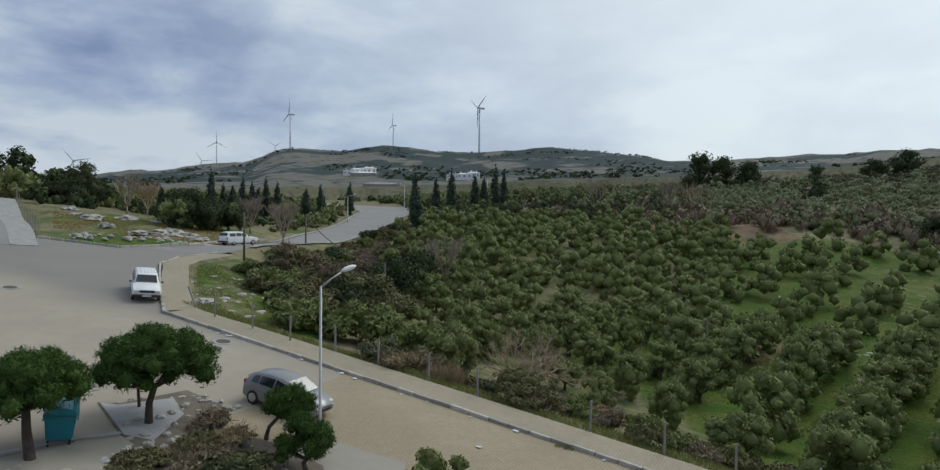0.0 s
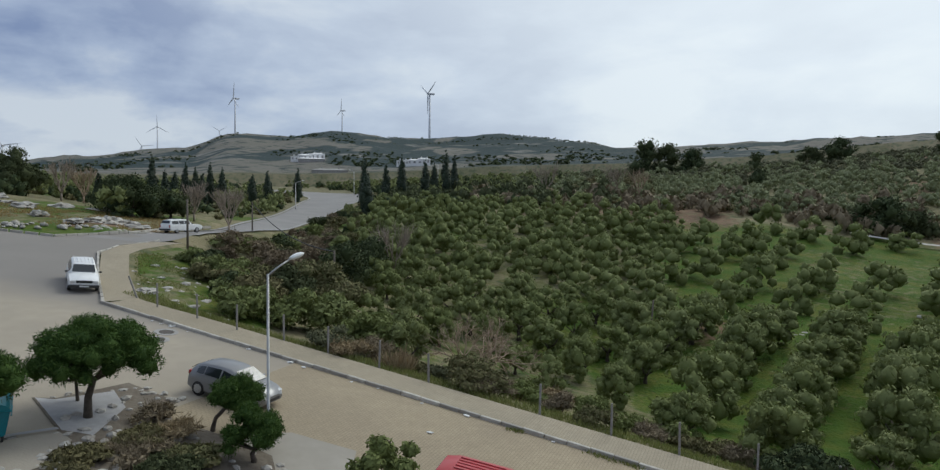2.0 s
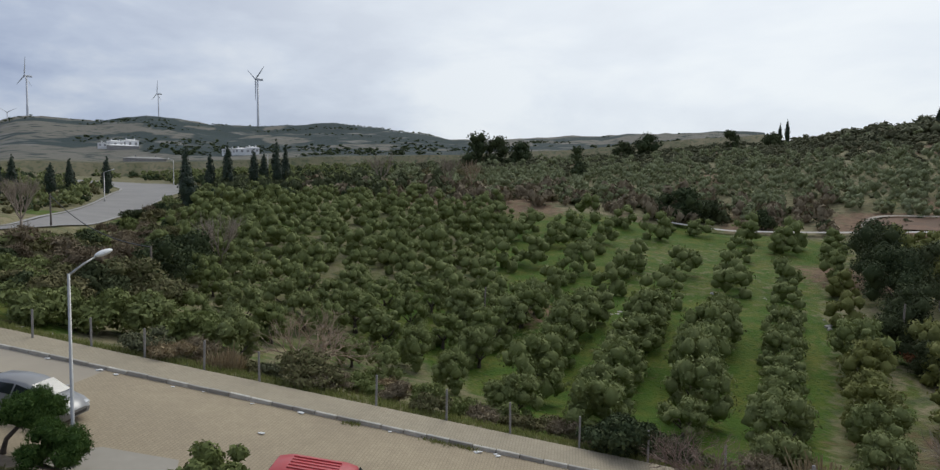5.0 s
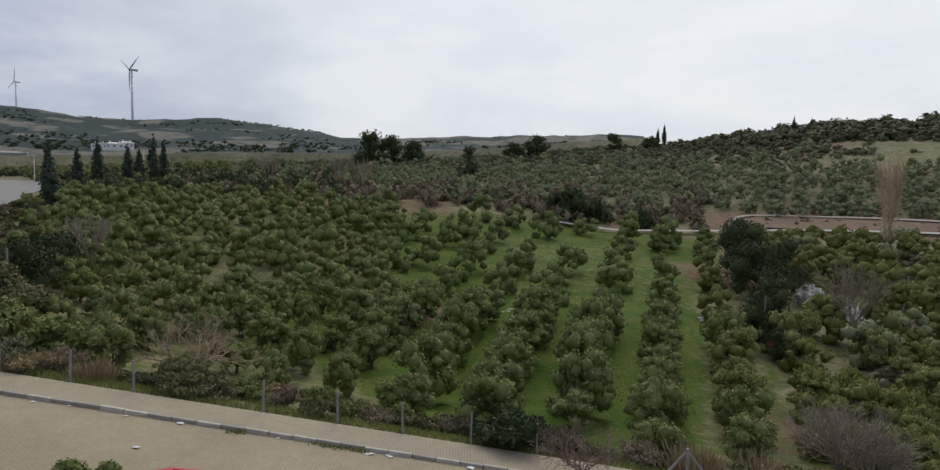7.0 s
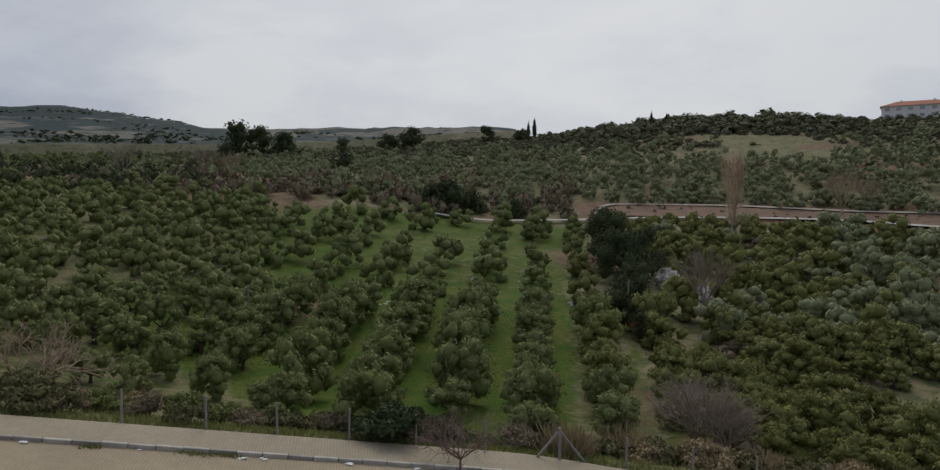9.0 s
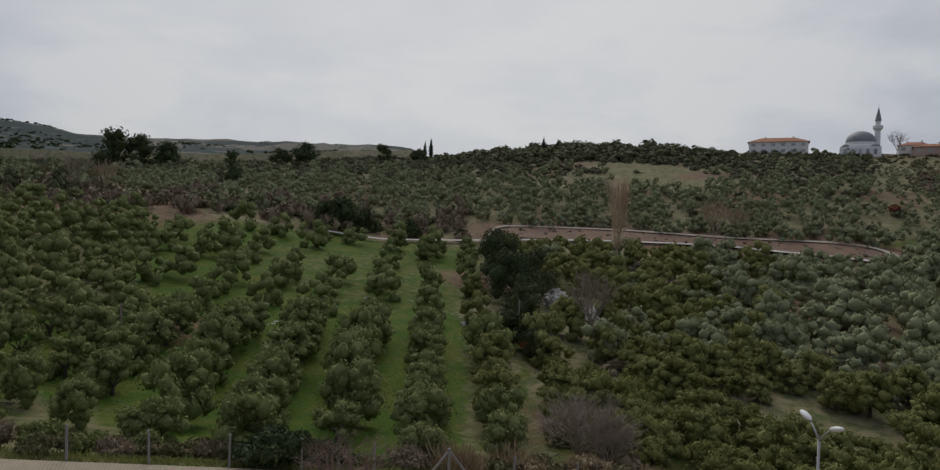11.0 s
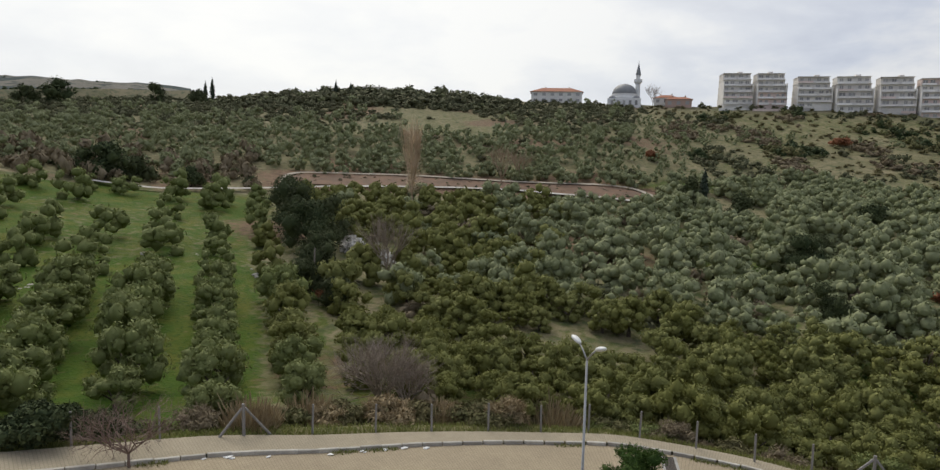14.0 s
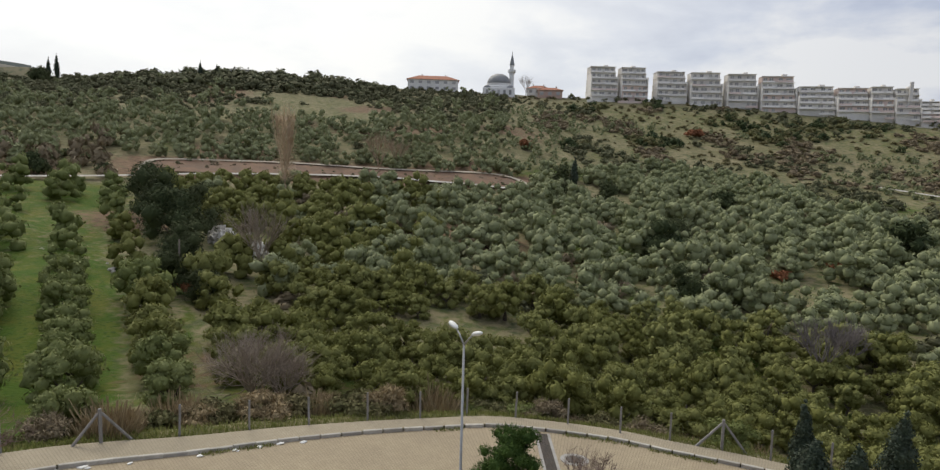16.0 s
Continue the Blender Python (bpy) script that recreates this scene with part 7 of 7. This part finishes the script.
BLOCKS = ((85.75, 4.94, 13.2, 14.8), (88.2, 4.88, 12.7, 14.7), (91.15, 4.57, 14.2, 14.5), (93.8, 4.22, 14.4, 16.0), (96.5, 4.10, 13.4, 15.8), (99.1, 3.66, 14.9, 17.3), (101.75, 3.58, 15.0, 12.8), (104.15, 3.37, 12.5, 13.1), (106.0, 3.25, 8.8, 14.1), (107.55, 3.16, 8.9, 13.6), (109.0, 3.04, 7.8, 8.8), (111.0, 2.9, 15, 12))
for k, (az, el, w, h) in enumerate(BLOCKS):
    r = 336
    terrace_block(az, r + 5, EYE + r * math.tan(radians(el)), w, h, 5 if h < 16.5 else 6, 701 + k, "weathered grey stepped apartment block with balconies")


def dwelling(name, az, r, z, width, depth, height, wall, roof, label, storeys=2, over=0.7, rise=2.4):
    ob = empty(name, facing_pose(az, r, z), label, "house")
    bm = bmesh.new()
    box(bm, 0, 0, height / 2 - 2, width, depth, height + 4)
    w = part("wall", bm, wall, ob)
    bm = bmesh.new()
    hw, hd = width / 2 + over, depth / 2 + over
    lo = [bm.verts.new(p) for p in ((-hw, -hd, height), (hw, -hd, height), (hw, hd, height), (-hw, hd, height))]
    rd = [bm.verts.new((-hw + hd * 0.9, 0, height + rise)), bm.verts.new((hw - hd * 0.9, 0, height + rise))]
    bm.faces.new(lo[::-1])
    bm.faces.new((lo[0], lo[1], rd[1], rd[0]))
    bm.faces.new((lo[1], lo[2], rd[1]))
    bm.faces.new((lo[2], lo[3], rd[0], rd[1]))
    bm.faces.new((lo[3], lo[0], rd[0]))
    rf = part("roof", bm, roof, ob)
    for x in (-width * 0.22, width * 0.25):
        bm = bmesh.new()
        box(bm, x, 0.5, height + rise * 0.9, 0.7, 0.7, 1.6)
        part("chimney", bm, wall, rf)
    n = max(3, int(width / 4))
    for s in range(storeys):
        for k in range(n):
            bm = bmesh.new()
            box(bm, -width / 2 + width * (k + 0.5) / n, -depth / 2, height * (s + 0.52) / storeys, width / n * 0.42, 0.14, height / storeys * 0.45)
            part("window", bm, WINDARK, ob)
    return ob


def el_z(el, r):
    return EYE + r * math.tan(radians(el))


dwelling("villa", 71.65, 345, el_z(5.0, 345), 25, 12, 5.6, PALEPLASTER, TILES, "large pale villa with an orange tiled hip roof")
dwelling("cottage", 81.5, 338, el_z(4.75, 338), 12, 8, 3.6, PINKPLASTER, TILES, "small pink house with a low tiled roof", 1, 0.5, 1.4)
dwelling("cottage", 80.5, 343, el_z(4.95, 343), 11, 8, 3.2, PALEPLASTER, TILES, "small pale house with a brown tiled roof", 1, 0.5, 1.6)
dwelling("cottage", 53.9, 334, el_z(5.2, 334), 12, 7, 2.8, PALEPLASTER, LEAD, "low pale house with a dark flat-looking roof", 1, 0.5, 0.8)
dwelling("cottage", 56.2, 340, el_z(5.55, 340), 13, 7, 2.6, PLASTER, LEAD, "low grey house half hidden on the crest", 1, 0.5, 0.9)
# farm buildings; the last entry stands for a low pale wall
for k, (az, r, el, w, h) in enumerate(((-10.3, 488, 3.66, 8, 2.6), (-9.6, 489, 3.7, 10, 3.6), (-8.6, 490, 3.74, 10, 4.2), (-9.1, 480, 3.56, 18, 2.2), (-1.5, 430, 3.46, 8, 2.6), (-0.5, 431, 3.5, 10, 2.8), (0.3, 432, 3.54, 8, 3.4), (-7.6, 368, 2.8, 19, 0.7))):
    dwelling("farm_building", az, r, el_z(el, r), w, 9, h, CONCRETE if k % 4 == 3 else WHITESTONE, CONCRETE if k == 7 else LEAD if k in (0, 4) else WHITESTONE, "long white farm structure on the distant hillside", 1, 0.3, 1.0)


def mosque(az, r, z):
    ob = empty("mosque", facing_pose(az, r, z), "small white stone mosque with a grey lead dome", "mosque")
    bm = bmesh.new()
    box(bm, 0, 0, -0.5, 15.5, 14, 6.5, 0.15)
    part("hall", bm, WHITESTONE, ob)
    bm = bmesh.new()
    lathe(bm, [(6.6, 2.6), (6.6, 3.6), (5.9, 3.9), (5.9, 4.9), (6.05, 5.0), (6.05, 5.2)], 24)
    part("drum", bm, WHITESTONE, ob)
    bm = bmesh.new()
    lathe(bm, [(5.8 * math.cos(a), 5.2 + 4.9 * math.sin(a)) for a in [math.pi / 2 * k / 10 for k in range(11)]], 28)
    part("dome", bm, LEAD, ob, "grey lead dome", flat_shaded=False)
    for x in (-5.6, 5.6):
        bm = bmesh.new()
        lathe(bm, [(1.7 * math.cos(a), 2.7 + 1.4 * math.sin(a)) for a in [math.pi / 2 * k / 6 for k in range(7)]], 16, (x, -5.2, 0))
        part("small_dome", bm, LEAD, ob, flat_shaded=False)
    for k in range(5):
        bm = bmesh.new()
        box(bm, -5.6 + 2.8 * k, -7.0, 0.6, 1.2, 0.14, 2.2)
        part("window", bm, WINDARK, ob)
    return ob


mosque(77.2, 336, el_z(4.95, 336))
ob = empty("minaret", facing_pose(78.25, 336, el_z(4.8, 336)), "slender white minaret with a dark pointed cap", "minaret")
bm = bmesh.new()
lathe(bm, [(1.5, -4), (1.5, 2.2), (1.15, 3.4), (1.1, 10.6), (1.55, 11.4)], 14)
part("shaft", bm, WHITESTONE, ob)
bm = bmesh.new()
lathe(bm, [(1.3, 11.2), (1.95, 11.8), (1.95, 13.0), (1.75, 13.0), (1.75, 12.0), (1.0, 12.0)], 16)
part("balcony", bm, WHITESTONE, ob)
bm = bmesh.new()
lathe(bm, [(1.0, 11.9), (0.98, 15.2)], 14)
part("upper_shaft", bm, WHITESTONE, ob)
bm = bmesh.new()
lathe(bm, [(1.25, 15.1), (1.2, 15.5), (0.7, 18), (0.12, 20.6), (0.05, 22.0)], 14)
part("cap", bm, LEAD, ob, "dark pointed lead cap")
# a tall chimney mast at the end of the row
bm = bmesh.new()
x, y = polar(107.8, 338)
tube(bm, [(x, y, ground(x, y)), (x, y, el_z(5.85, 338))], [0.9, 0.8], 8)
tagged(part("chimney_stack", bm, PLASTER), "grey chimney stack behind the apartment blocks", "chimney")
